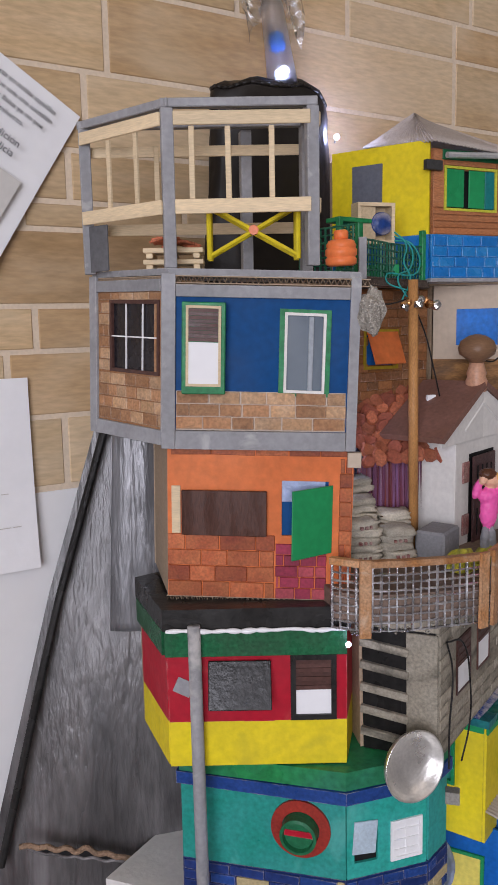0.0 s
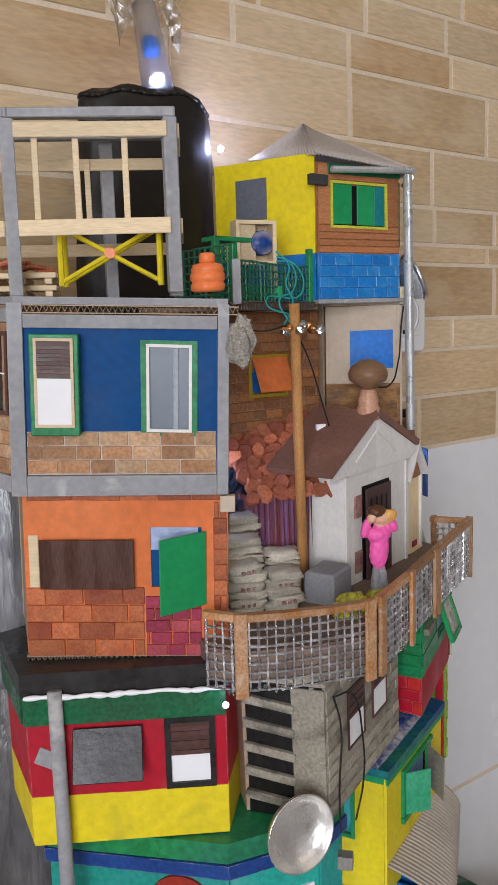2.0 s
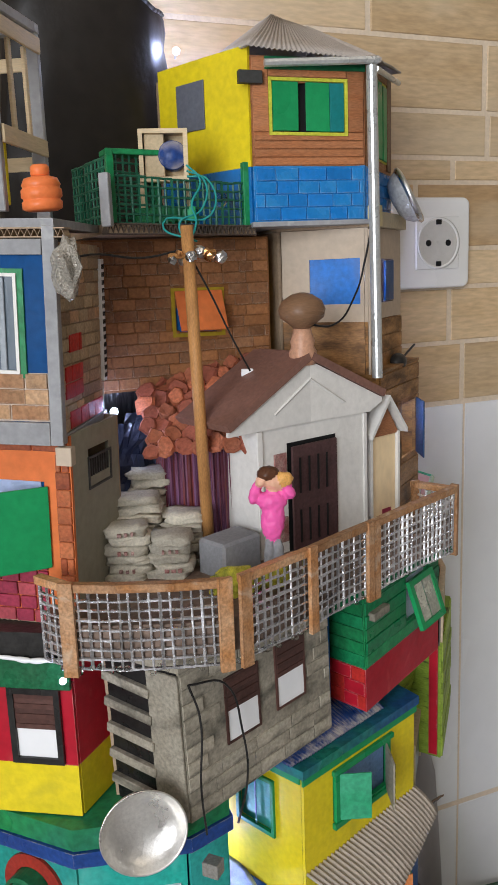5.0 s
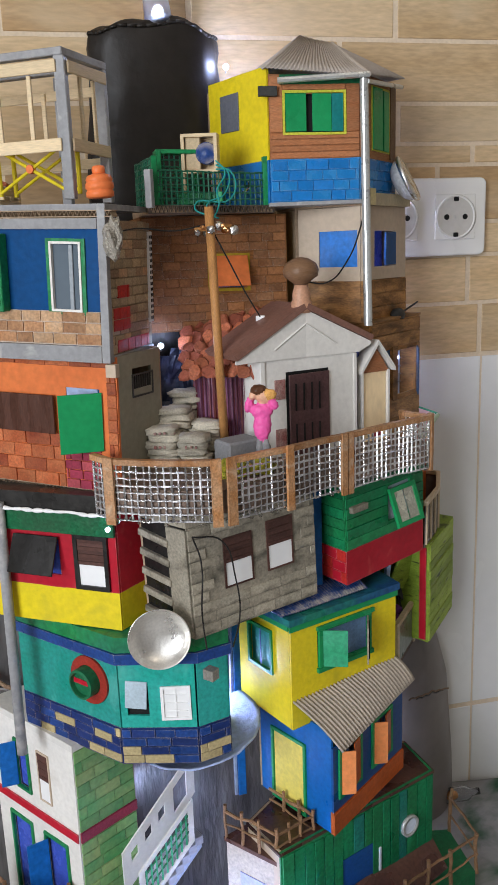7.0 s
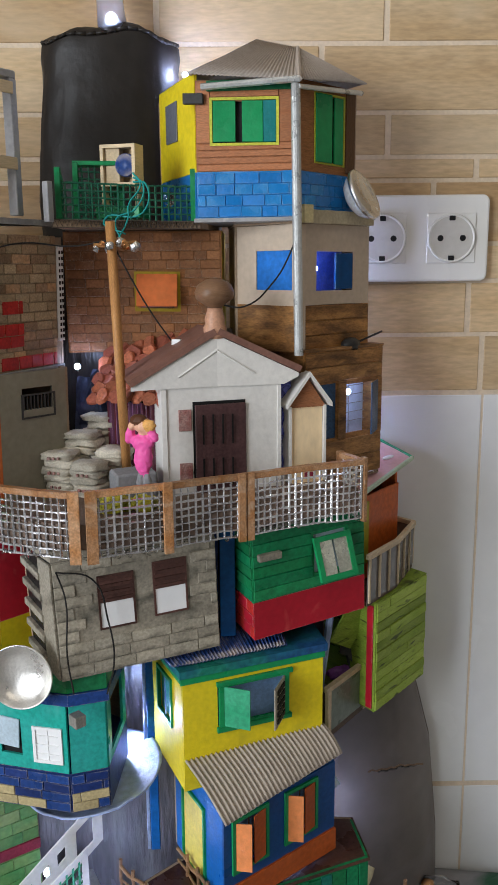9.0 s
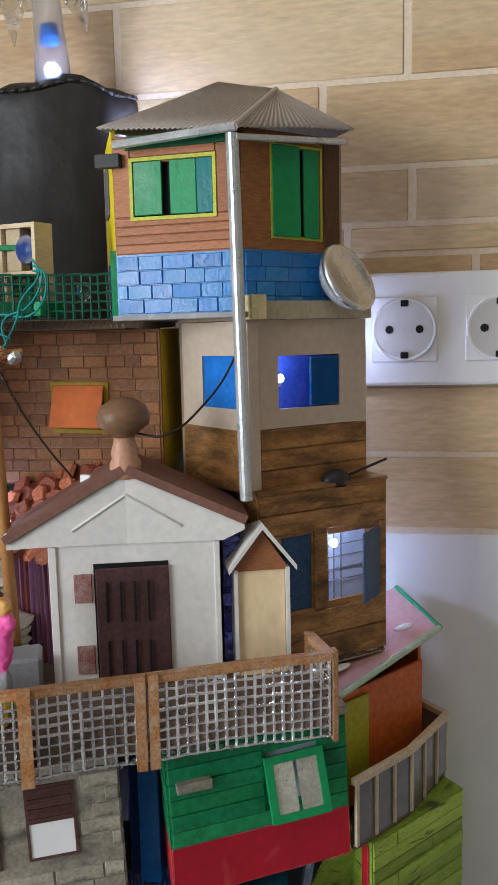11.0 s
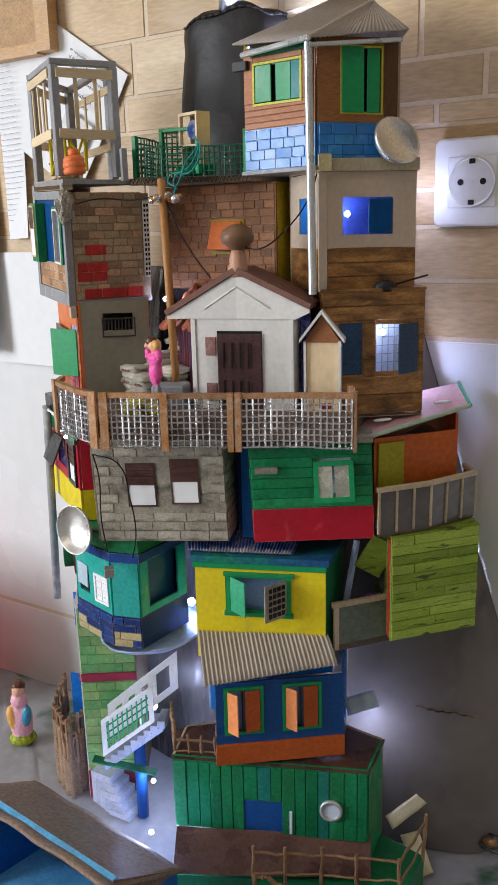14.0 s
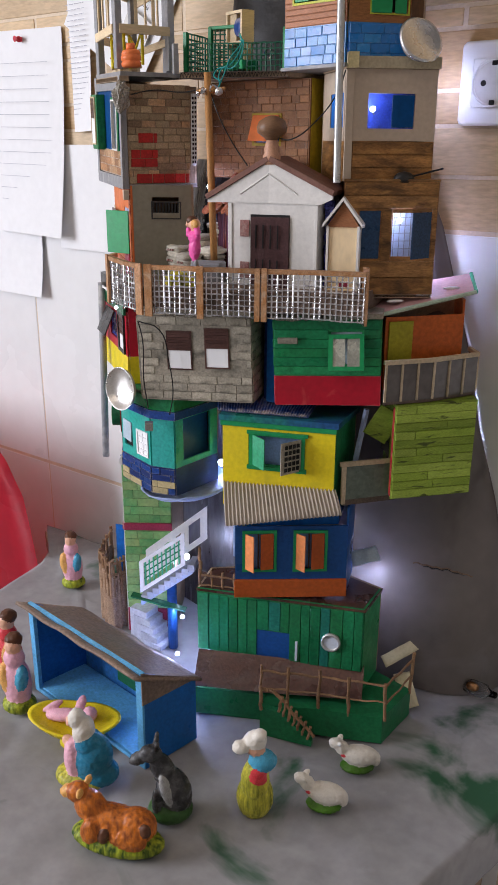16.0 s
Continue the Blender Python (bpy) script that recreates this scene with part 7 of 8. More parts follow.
DP = [(-0.122, -0.244), (-0.052, -0.213), (-0.048, -0.228), (0.0, -0.204), (0.062, -0.178), (0.066, -0.12), (0.02, -0.11), (-0.14, -0.18)]
dp_ = [((x + 0.14) * 1000, (y + 0.235) * 1000) for x, y in DP]
poly(dk, "base", dp_, 752, 783, GREENP2, "dark green painted base")
bm = bmesh.new()
q_ = [local(dk, *c_) for c_ in ((-0.120, -0.247, 0.787), (0.036, -0.173, 0.789), (0.027, -0.152, 0.815), (-0.130, -0.224, 0.815))]
sheet("deck_board", dk, q_, BROWNR, 0, 0, 2.5, "rusty brown deck board", nu=10)
fe = thing("twig_fence", pose(0, 0, 0.783), "railing of thin brown twigs on the deck", "fence", "twig railings")
ZB[fe.name] = 783


def twig(e_, a, b, r=1.3):
    bm_ = bmesh.new()
    a, b = Vector(a), Vector(b)
    last = a
    n_ = 4
    for i in range(n_):
        nx = a + (b - a) * ((i + 1) / n_) + Vector((rng.uniform(-1, 1), rng.uniform(-1, 1), rng.uniform(-1, 1))) * (0.9 if i < n_ - 1 else 0)
        rod(bm_, last, nx, r * rng.uniform(0.85, 1.15), 7)
        last = nx
    return mpart("twig", bm_, TWIG, e_)


fpts = [(-50, -226), (-26, -214), (2, -201), (30, -190), (64, -177), (66, -122)]
for x, y in fpts:
    twig(fe, (x, y, 780), (x + rng.uniform(-2, 2), y, 826 + rng.uniform(-4, 4)), 1.7)
for a, b in zip(fpts, fpts[1:]):
    twig(fe, (*a, 821), (*b, 820)), twig(fe, (*a, 800), (*b, 801), 1.0)
stp = thing("step_ramp", pose(-0.02, -0.222, 0.752, 0, 0, 14), "green painted side steps with a twig handrail", "steps")
ZB[stp.name] = 0
bm = bmesh.new()
vs = [bm.verts.new(c_) for y in (-6, 0) for c_ in ((-28, y, 0), (26, y, 0), (26, y, 6), (-6, y, 33), (-28, y, 33))]
bm.faces.new(vs[:5][::-1]), bm.faces.new(vs[5:])
for i in range(5):
    j = (i + 1) % 5
    bm.faces.new((vs[i], vs[j], vs[j + 5], vs[i + 5]))
mpart("side_panel", bm, GREENP2, stp)
for i in range(7):
    twig(stp, (-8 + i * 5, -7, 34 - i * 4.2), (-4 + i * 5, -9, 54 - i * 4.6), 1.5)
twig(stp, (-14, -9, 58), (30, -9, 16), 1.7), twig(stp, (-26, -9, 56), (-14, -9, 58), 1.5), twig(stp, (-26, -8, 32), (-26, -9, 60), 1.6)

# -- white staircase, porch and twig balcony
st = thing("white_staircase", pose(-0.243, -0.188, 0.752, 0, 0, 24), "white card staircase with a green barred railing", "staircase")
ZB[st.name] = 0


def slope_panel(y, z_lo, z_hi, w_, h_, t_, holes):
    bm_ = panel(0, w_, 0, h_, t_, holes)
    for v in bm_.verts:
        v.co.z += z_lo + (z_hi - z_lo) * v.co.x / w_
        v.co.y += y
    return bm_


mpart("railing_panel", slope_panel(0, 76, 117, 54, 40, 1.6, [(5, 5, 49, 35)]), WHITE, st)
for i in range(9):
    x = 6 + i * 5
    slab(st, "baluster", x, 0.4, 81 + 41 * x / 54, x + 1.6, 1.6, 111.4 + 41 * x / 54, GREEN5)
for k in range(3):
    mpart("handrail", slope_panel(0.5, 90 + k * 7.5, 131 + k * 7.5, 54, 1.6, 0.8, []), GREEN, st)
mpart("railing_panel", slope_panel(26, 78, 140, 74, 40, 1.6, [(8, 20, 15, 30), (22, 20, 29, 30), (36, 20, 43, 30), (52, 8, 66, 32)]), WHITE, st)
for i in range(9):
    slab(st, "step", i * 7, 1.8, 64 + i * 5.6, i * 7 + 8, 25.8, 72 + i * 5.6, GREYS)
mpart("underside", slope_panel(2, 58, 106, 62, 6, 23, []), BLUEG, st, "bluish grey underside")
bm = bmesh.new()
rod(bm, (34, 13, 0), (34, 13, 88), 6, 10)
mpart("support", bm, BLUE3, st, "blue support post under the stairs", smooth=True)
bm = put(bbox(-26, -4, -0.8, 40, 6, 0.8), Matrix.Translation((14, 2, 66)) @ Matrix.Rotation(radians(12), 4, "Y"))
mpart("green_board", bm, DGREEN, st, "green board at the foot of the stairs")
pch = thing("porch", pose(-0.15, -0.19, 0.752), "porch box with brown twig railing", "porch")
ZB[pch.name] = 752
pp = [(-0.168, -0.172), (-0.136, -0.2125), (-0.101, -0.200), (-0.125, -0.155)]
pl = [((x + 0.15) * 1000, (y + 0.19) * 1000) for x, y in pp]
poly(pch, "box", pl, 752, 868, BEIGEW, "pale card box"), poly(pch, "floor_slab", grow(pl, 2), 868.3, 872, BROWNR)
# a flat plate whose colour stands for the light in the doorway
mpart("door", put(bbox(14, -0.8, 790, 46, 0.2, 845), seg((pl[0], pl[1]))), LEDP2, pch, "bluish doorway plate, light put into its colour")
for a, b in zip(pl, pl[1:]):
    twig(pch, (*a, 896), (*b, 896), 1.4), twig(pch, (*a, 884), (*b, 886), 1.0)
    for f_ in (0, 0.33, 0.66):
        x, y = a[0] + (b[0] - a[0]) * f_, a[1] + (b[1] - a[1]) * f_
        twig(pch, (x, y, 870), (x, y, 902), 1.4)
tb = thing("twig_balcony", pose(-0.315, -0.145, 0.752), "balcony of brown twigs and crumpled paper", "balcony")
ZB[tb.name] = 752
bl = [(-0.366, -0.104), (-0.336, -0.158), (-0.302, -0.176), (-0.296, -0.15)]
bq = [((x + 0.315) * 1000, (y + 0.145) * 1000) for x, y in bl]
for a, b in zip(bq, bq[1:]):
    sheet("paper_panel", tb, [(*a, 748), (*b, 748), (*b, 826), (*a, 828)], BROWNP, 3, 2.2, 1.0, "crumpled brown paper panel", nu=18, nv=8)
for a, b in zip(bq, bq[1:]):
    twig(tb, (*a, 842), (*b, 840), 1.6), twig(tb, (*a, 822), (*b, 822), 1.2)
    n_ = 5
    for i in range(n_):
        x, y = a[0] + (b[0] - a[0]) * i / n_, a[1] + (b[1] - a[1]) * i / n_
        twig(tb, (x, y, 796), (x + rng.uniform(-2, 2), y, 846), 1.8)
for k in range(5):
    slab(tb, "step", 38 + k * 7, -26 - k * 2, 752, 64 + k * 7, -4, 790 - k * 8, GREYS, "grey card step")

# -- orange shop at the side, its balcony and the lime house
e, S, P = block("orange_shop", [(0.014, -0.122), (0.066, -0.062), (0.042, -0.022), (-0.026, -0.072)], 1098, "orange card shop with yellow door and pink roof", 0)
F, R, BK, LF = S
WF = slen(F)
wall(e, F, 1098, 1167, ORANGED2, [(4, 1116, 26, 1162)]), wall(e, R, 1098, 1180, ORANGED2, trim=2.2), wall(e, LF, 1098, 1167, ORANGED2, trim=2.2), wall(e, BK, 1098, 1178, CARD)
mpart("interior", put(bbox(2, 8, 1100, 40, 9, 1166), seg(F)), NAVY, e)
plate(e, F, "door", 3, 1112, 27, 1163, 2.0, YELLOWO, "olive yellow door panel", inn=-0.4)
rq = [local(e, *c_) for c_ in ((0.009, -0.137, 1.170), (0.076, -0.065, 1.189), (0.052, -0.015, 1.198), (-0.028, -0.082, 1.180))]
sheet("roof_sheet", e, rq, PALE, 0, 0, 1.6, "faded pink and orange roof sheet", nu=10)
stick(e, "eave_strip", rq[0], rq[1], 2.0, GREENPALE, "pale green eave strip"), stick(e, "eave_strip", rq[1], rq[2], 2.0, GREEN5)
for i in range(3):
    bm = bmesh.new()
    bmesh.ops.create_icosphere(bm, subdivisions=2, radius=4, matrix=Matrix.Translation(Vector(rq[0]).lerp(Vector(rq[1]), 0.25 + i * 0.28) + Vector((0, 12, 6))) @ Matrix.Diagonal((2.2, 0.8, 0.35, 1)))
    mpart("glue_spot", bm, GLINT, e, smooth=True)
ba = thing("balcony", pose(0.025, -0.142, 1.090), "balcony with grey plastic sides and pine rail", "balcony")
ZB[ba.name] = 1088
bp_ = [(-0.002, 0.004), (0.0, 0.0), (0.031, 0.037), (0.056, 0.084), (0.042, 0.1)]
bp_ = [(x * 1000, y * 1000) for x, y in bp_]
poly(ba, "floor_slab", [*bp_, (0, 80)], 1088, 1091, CARDD)
for a, b in zip(bp_[1:], bp_[2:]):
    m = seg((a, b))
    ln = math.dist(a, b)
    mpart("side_sheet", put(bbox(0, -0.5, 1091, ln, 0.3, 1126), m), SMOKE, ba, "smoky grey plastic sheet")
    mpart("rail", put(bbox(-1, -2.2, 1126, ln + 1, 1.8, 1130, 0.4), m), CREAMG, ba, "pale pine rail")
    for i in range(3):
        mpart("baluster", put(bbox(ln * i / 3, -2.0, 1091, ln * i / 3 + 2, -0.6, 1126), m), CREAMG, ba)
e, S, P = block("lime_house", [(0.0345, -0.132), (0.090, -0.0715), (0.055, -0.025), (0.0, -0.08)], 994, "lime green plank-clad card house", 0, lift=1)
F, R, BK, LF = S
WF = slen(F)
wall(e, F, 994, 1087, LIME), wall(e, R, 994, 1087, LIME, trim=2.2), wall(e, LF, 994, 1087, LIME, trim=2.2), wall(e, BK, 994, 1087, CARD)
mpart("roof_slab", prism(grow(P, 0.5), 1087, 1088), LIME, e)
plate(e, LF, "red_strip", slen(LF) - 9, 996, slen(LF) - 2.4, 1084, 1.2, RED, "red painted edge strip")
for k in range(11):
    za = 995 + k * 8.4
    xs_ = sorted([0.4, WF - 0.4, *( [rng.uniform(20, 60)] if k % 3 else [])])
    for xa, xb in zip(xs_, xs_[1:]):
        plate(e, F, "plank", xa, za, xb - 0.4, za + 8.0, 1.0 + rng.uniform(0, 0.8), rng.choice((LIME, LIME2)))
ya = thing("side_yard", pose(-0.006, -0.153, 0.992), "small yard with dark panel fence and pine rail", "yard")
ZB[ya.name] = 990
yl = [(0.0, 0.0), (36, 42), (40, 74), (-24, 50)]
poly(ya, "floor_slab", yl, 984, 990, CARDD)
m = seg((yl[0], yl[1]))
ln = math.dist(yl[0], yl[1])
mpart("panel", put(bbox(1, -1, 990, ln - 1, 0.5, 1024), m), PANELG, ya, "dark grey-green fence panel")
for x0 in (-2, ln - 3):
    mpart("post", put(bbox(x0, -2, 986, x0 + 4, 1.5, 1027), m), CREAMG, ya)
mpart("rail", put(bbox(-4, -2.4, 1024.5, ln + 3, 1.6, 1028.5), m), CREAMG, ya)
mpart("lime_board", put(put(bbox(-12, -1, -17, 12, 1, 17), pose(22, 34, 1062, 10, 28, 30)), Matrix()), LIME, ya, "tilted lime green board")
bm = bmesh.new()
rod(bm, (-6, 24, 990), (6, 30, 1075), 3, 6)
mpart("strip", bm, FOIL, ya)
for i in range(4):
    bm = bmesh.new()
    bmesh.ops.create_icosphere(bm, subdivisions=2, radius=9, matrix=Matrix.Translation((12 + i * 6, 40 + rng.uniform(-4, 8), 1002 + i * 15)) @ Matrix.Rotation(0.5 + i, 4, "Y") @ Matrix.Diagonal((0.5, 0.35, 1.5, 1)))
    for v in bm.verts:
        v.co += Vector((1, 0.6, 0.8)) * 6 * noise.noise(v.co * 0.3)
    mpart("scrap", bm, rng.choice((PURPLE, PURPLE, DARKG)), ya, "crumpled violet foil")
# torn edge and tape on the dark shell
def strip_between(name, a, b, width, material, label, category, group=""):
    """A loose strip of tape or paper from one place to another, facing the room."""
    a, b = Vector(a), Vector(b)
    xa = (b - a).normalized()
    ya_ = Vector((0.45, -0.7, 0.55)).cross(xa).normalized()
    m_ = Matrix((xa, ya_, xa.cross(ya_))).transposed().to_4x4()
    m_.translation = a
    e_ = thing(name, m_, label, category, group)
    ZB[e_.name] = 0
    ln_ = (b - a).length * 1000
    sheet("strip", e_, [(0, -width / 2, 0), (ln_, -width / 2 + 1.5, 0), (ln_ - 2, width / 2, 0), (0, width / 2 - 1, 0)], material, 2, 0.8, 0.4, nu=16, nv=4)
    return e_


strip_between("masking_tape", (0.042, -0.088, 0.776), (0.065, -0.112, 0.754), 19, TAPE, "masking tape strip stuck on the cloth", "tape", "tape strips")
strip_between("masking_tape", (0.027, -0.105, 0.794), (0.053, -0.063, 0.806), 14, TAPE, "strip of masking tape folded upwards", "tape", "tape strips")
strip_between("paper_scrap", (-0.014, -0.112, 0.908), (0.011, -0.097, 0.915), 17, PAPERB, "pale paper scrap on the dark shell", "paper")
bt = thing("lamp_bottle", pose(0.098, -0.045, 0.76, 0, 78, -20), "small clear bottle with copper coils lying down", "bottle")
ZB[bt.name] = 0
mpart("glass", lathe([(7, 0), (8, 2), (8, 28), (4, 34), (3.5, 42), (3.2, 42), (3.4, 33), (7, 27), (7, 3), (6, 1.5)], 20), GLASS, bt, smooth=True)
mpart("coil", lathe([(3, 4), (5, 8), (5, 14), (3, 18)], 14), COPPER, bt, "copper coil", smooth=True)

# ---- stable and figures on the cloth ----
e, S, P = block("stable", [(-0.289, -0.311), (-0.107, -0.338), (-0.0945, -0.276), (-0.275, -0.248)], 752, "open blue card stable with brown roof", 0, "stable", "")
F, R, BK, LF = S
WF, D = slen(F), slen(R)
bm = bmesh.new()


def leaning(s, za0, za1, t_):
    bm_ = panel(0, slen(s), 0, 1, t_)
    for v in bm_.verts:
        f_ = v.co.x / slen(s)
        v.co.z = 752 + v.co.z * ((za0 + (za1 - za0) * f_) - 752)
    return put(bm_, seg(s))


bm.free()
mpart("side_wall", leaning(R, 860, 820, 2.5), BLUE4, e, "blue side wall"), mpart("side_wall", leaning(LF, 820, 860, 2.5), BLUE2, e, "blue side wall")
wall(e, BK, 752, 820, BLUEMID, [(30, 775, 60, 805)], trim=2.6, name="back_wall", label="blue back wall")
slab(e, "floor_board", 2.6, 2, 752, WF - 2.6, D - 3, 757, BLUESKY, "light blue floor board")
plate(e, F, "front_post", 0, 752, 8, 852, 1.5, BLUESKY, inn=3), plate(e, F, "front_post", WF - 9, 752, WF, 852, 1.5, BLUESKY, inn=3)
plate(e, F, "front_beam", 0, 852.2, WF, 860, 1.5, BLUESKY, inn=3), plate(e, F, "sill", 8.2, 752, WF - 9.2, 756, 1.2, BLUESKY, inn=1.8)
rq = [(-6, -12, 862), (WF + 6, -12, 862), (WF + 6, D + 6, 820), (-6, D + 6, 820)]
sheet("roof_sheet", e, rq, ROOFS, 3, 0.6, 3, "brown weathered card roof", nu=24, nv=10)
bm = bmesh.new()
vs = [bm.verts.new(c_) for y in (-1.4, -0.1) for c_ in ((-2, y, 826), (-2, y, 861), (slen(R) + 2, y, 824))]
for f_ in ((0, 1, 2), (5, 4, 3), (0, 3, 4, 1), (1, 4, 5, 2), (2, 5, 3, 0)):
    bm.faces.new([vs[i] for i in f_])
mpart("gable_flap", put(bm, seg(R)), ROOFS, e, "brown card flap folded over the side")
plate(e, BK, "picture", 90, 765, 120, 800, -3.2, GREENP2, inn=4.2)
mg = thing("manger", pose(-0.193, -0.346, 0.752, 0, 0, 24), "yellow painted manger holding a small pale doll", "manger")
ZB[mg.name] = 0
bm = lathe([(10, 0), (22, 6), (26, 12), (27.5, 15), (25, 15), (20, 11), (2, 9)], 28)
for v in bm.verts:
    v.co.x *= 1.75
    v.co.z += abs(v.co.x) * 0.1 + 10
mpart("tray", bm, YELLOWM, mg, smooth=True)
mpart("foot", lathe([(16, 0), (12, 6), (9, 12)], 16), YELLOWM, mg, smooth=True)


def blobs(name, m, label, category, items, group="", size=1.28):
    """One plain figure: rounded pieces (centre, radii, turn, material) fused into a single mesh."""
    mats = []
    bm_ = bmesh.new()
    for c_, r_, rot, material in items:
        if material not in mats:
            mats.append(material)
        start = len(bm_.faces)
        mm_ = Matrix.Translation(c_) @ Euler([radians(a) for a in rot]).to_matrix().to_4x4() @ Matrix.Diagonal((*r_, 1))
        bmesh.ops.create_icosphere(bm_, subdivisions=3, radius=1, matrix=mm_)
        bm_.faces.ensure_lookup_table()
        for f_ in bm_.faces[start:]:
            f_.material_index, f_.smooth = mats.index(material), True
    bmesh.ops.transform(bm_, matrix=MM @ Matrix.Scale(size, 4), verts=bm_.verts)
    me = bpy.data.meshes.new(name)
    bm_.to_mesh(me)
    bm_.free()
    tmp_ = new("tmp_figure", me)
    fuse = tmp_.modifiers.new("fuse", "REMESH")
    fuse.mode, fuse.voxel_size, fuse.use_smooth_shade = "VOXEL", 0.0009 * size, True
    soft_ = tmp_.modifiers.new("soft", "SMOOTH")
    soft_.factor, soft_.iterations = 0.5, 3
    done = bpy.data.meshes.new_from_object(tmp_.evaluated_get(bpy.context.evaluated_depsgraph_get()))
    bpy.data.objects.remove(tmp_)
    done.name = name
    done.materials.clear()
    for material in mats:
        done.materials.append(material)
    inv_ = [((Matrix.Translation(c_) @ Euler([radians(a) for a in rot]).to_matrix().to_4x4() @ Matrix.Diagonal((*r_, 1))).inverted(), mats.index(material)) for c_, r_, rot, material in items]
    for poly_ in done.polygons:
        q_ = poly_.center / (0.001 * size)
        poly_.material_index = min(inv_, key=lambda w: (w[0] @ q_).length)[1]
        poly_.use_smooth = True
    for v in done.vertices:
        q_ = v.co / (0.001 * size)
        v.co += Vector((noise.noise(q_ * 0.45), noise.noise(q_ * 0.45 + Vector((9, 0, 0))), noise.noise(q_ * 0.5 + Vector((0, 9, 0))))) * 0.0006
    ob = new(name, done)
    ob.matrix_world = m
    return tagged(ob, label, category, group)


blobs("doll", pose(-0.193, -0.346, 0.775, 0, 0, 24), "small pale pink doll lying in the manger", "figurine", [((-8, 0, 4), (16, 6, 5), (0, -8, 0), ROSE), ((12, 2, 6), (6, 6, 6), (0, 0, 0), ROSE), ((-20, 6, 6), (9, 3, 3), (0, -20, 30), ROSE), ((2, 9, 8), (4, 9, 3), (20, 0, 0), ROSE), ((4, -9, 8), (4, 8, 3), (-20, 0, 0), ROSE)])
g = "nativity figurines"
blobs("kneeling_figurine", pose(-0.141, -0.381, 0.751, 0, 0, 20), "kneeling ceramic figurine with blue cloak and white veil", "figurine", [((-4, 0, 6), (21, 15, 8), (0, 0, 0), GRASSY), ((5, 1, 22), (14, 13, 21), (0, 12, 0), ROBEB), ((8, 2, 10), (15, 13, 10), (0, 0, 0), ROBEB), ((3, 0, 36), (10, 10, 10), (0, 0, 0), ROBEB), ((-8, -1, 20), (8, 10, 18), (0, -8, 0), ROSE), ((-1, 0, 46), (8, 8.5, 12), (0, 8, 0), WHITEC), ((-5, -1, 56), (6.5, 6.5, 8), (0, 0, 0), WHITEC), ((-10, -2, 54), (3, 4, 4.5), (0, 0, 0), SKIN), ((-13, 0, 34), (6, 4, 4), (0, 30, 0), SKIN)], g)
blobs("ox_figurine", pose(-0.071, -0.421, 0.751, 0, 0, 20), "lying orange-brown ceramic ox on painted grass", "figurine", [((3, 0, 6), (33, 15, 9), (0, 0, 0), GRASS), ((4, 0, 20), (27, 11, 10), (0, 7, 0), OXC), ((18, 0, 21), (13, 11, 10), (0, 20, 0), OXC), ((-15, 0, 28), (11, 8.5, 13), (0, -28, 0), OXC), ((-24, 0, 38), (8, 6.5, 7), (0, -20, 0), OXC), ((-31, 0, 37), (5.5, 4.8, 4.5), (0, -15, 0), OXL), ((-19, -7, 43), (2.2, 4, 3), (20, 0, 0), OXL), ((-19, 7, 43), (2.2, 4, 3), (-20, 0, 0), OXL), ((-12, -10, 16), (7, 4, 10), (0, 10, 0), OXC), ((14, -9, 15), (13, 5, 8), (0, 0, 0), OXC), ((-2, -10.5, 16), (4, 3, 7), (0, 20, 0), HAIR), ((26, -8, 24), (4, 3, 5), (0, 0, 0), HAIR)], g)
blobs("donkey_figurine", pose(-0.054, -0.372, 0.751, 0, 0, 40), "seated black ceramic donkey with grey chest", "figurine", [((3, 0, 7), (16, 13, 9), (0, 0, 0), GRASSD), ((6, 0, 22), (12, 11, 19), (0, -14, 0), BLACKC), ((-1, 0, 40), (8, 7.5, 15), (0, -22, 0), BLACKC), ((-9, 0, 54), (8, 6, 6.5), (0, 10, 0), BLACKC), ((-17, 0, 51), (7.5, 4.6, 4.6), (0, -25, 0), BLACKC), ((-5, -4, 62), (2, 2, 6), (15, 10, 0), BLACKC), ((-5, 4, 62), (2, 2, 6), (-15, 10, 0), BLACKC), ((1, -8, 28), (4, 4, 14), (0, -15, 0), GREYC), ((-6, -6, 18), (3.5, 3.5, 12), (0, 0, 0), BLACKC)], g)
blobs("shepherd_figurine", pose(0.008, -0.323, 0.751, 0, 0, 35), "ceramic shepherd figurine carrying a white lamb", "figurine", [((0, 0, 14), (13, 11, 18), (0, 0, 0), GRASSY), ((0, -3, 30), (10, 9, 18), (0, 0, 0), GRASSY), ((1, -7, 36), (7, 5, 9), (0, 0, 0), REDC), ((5, -2, 46), (10, 8, 8), (0, 0, 0), ROBEL), ((0, 0, 56), (7, 7, 6), (0, 0, 0), SKIN), ((0, 0, 61), (8, 7, 7), (0, 10, 0), WHITEC), ((-10, -3, 58), (6, 5, 5), (0, 0, 0), WHITEC), ((3, -2, 67), (5, 5, 4), (0, 0, 0), WHITEC)], g)


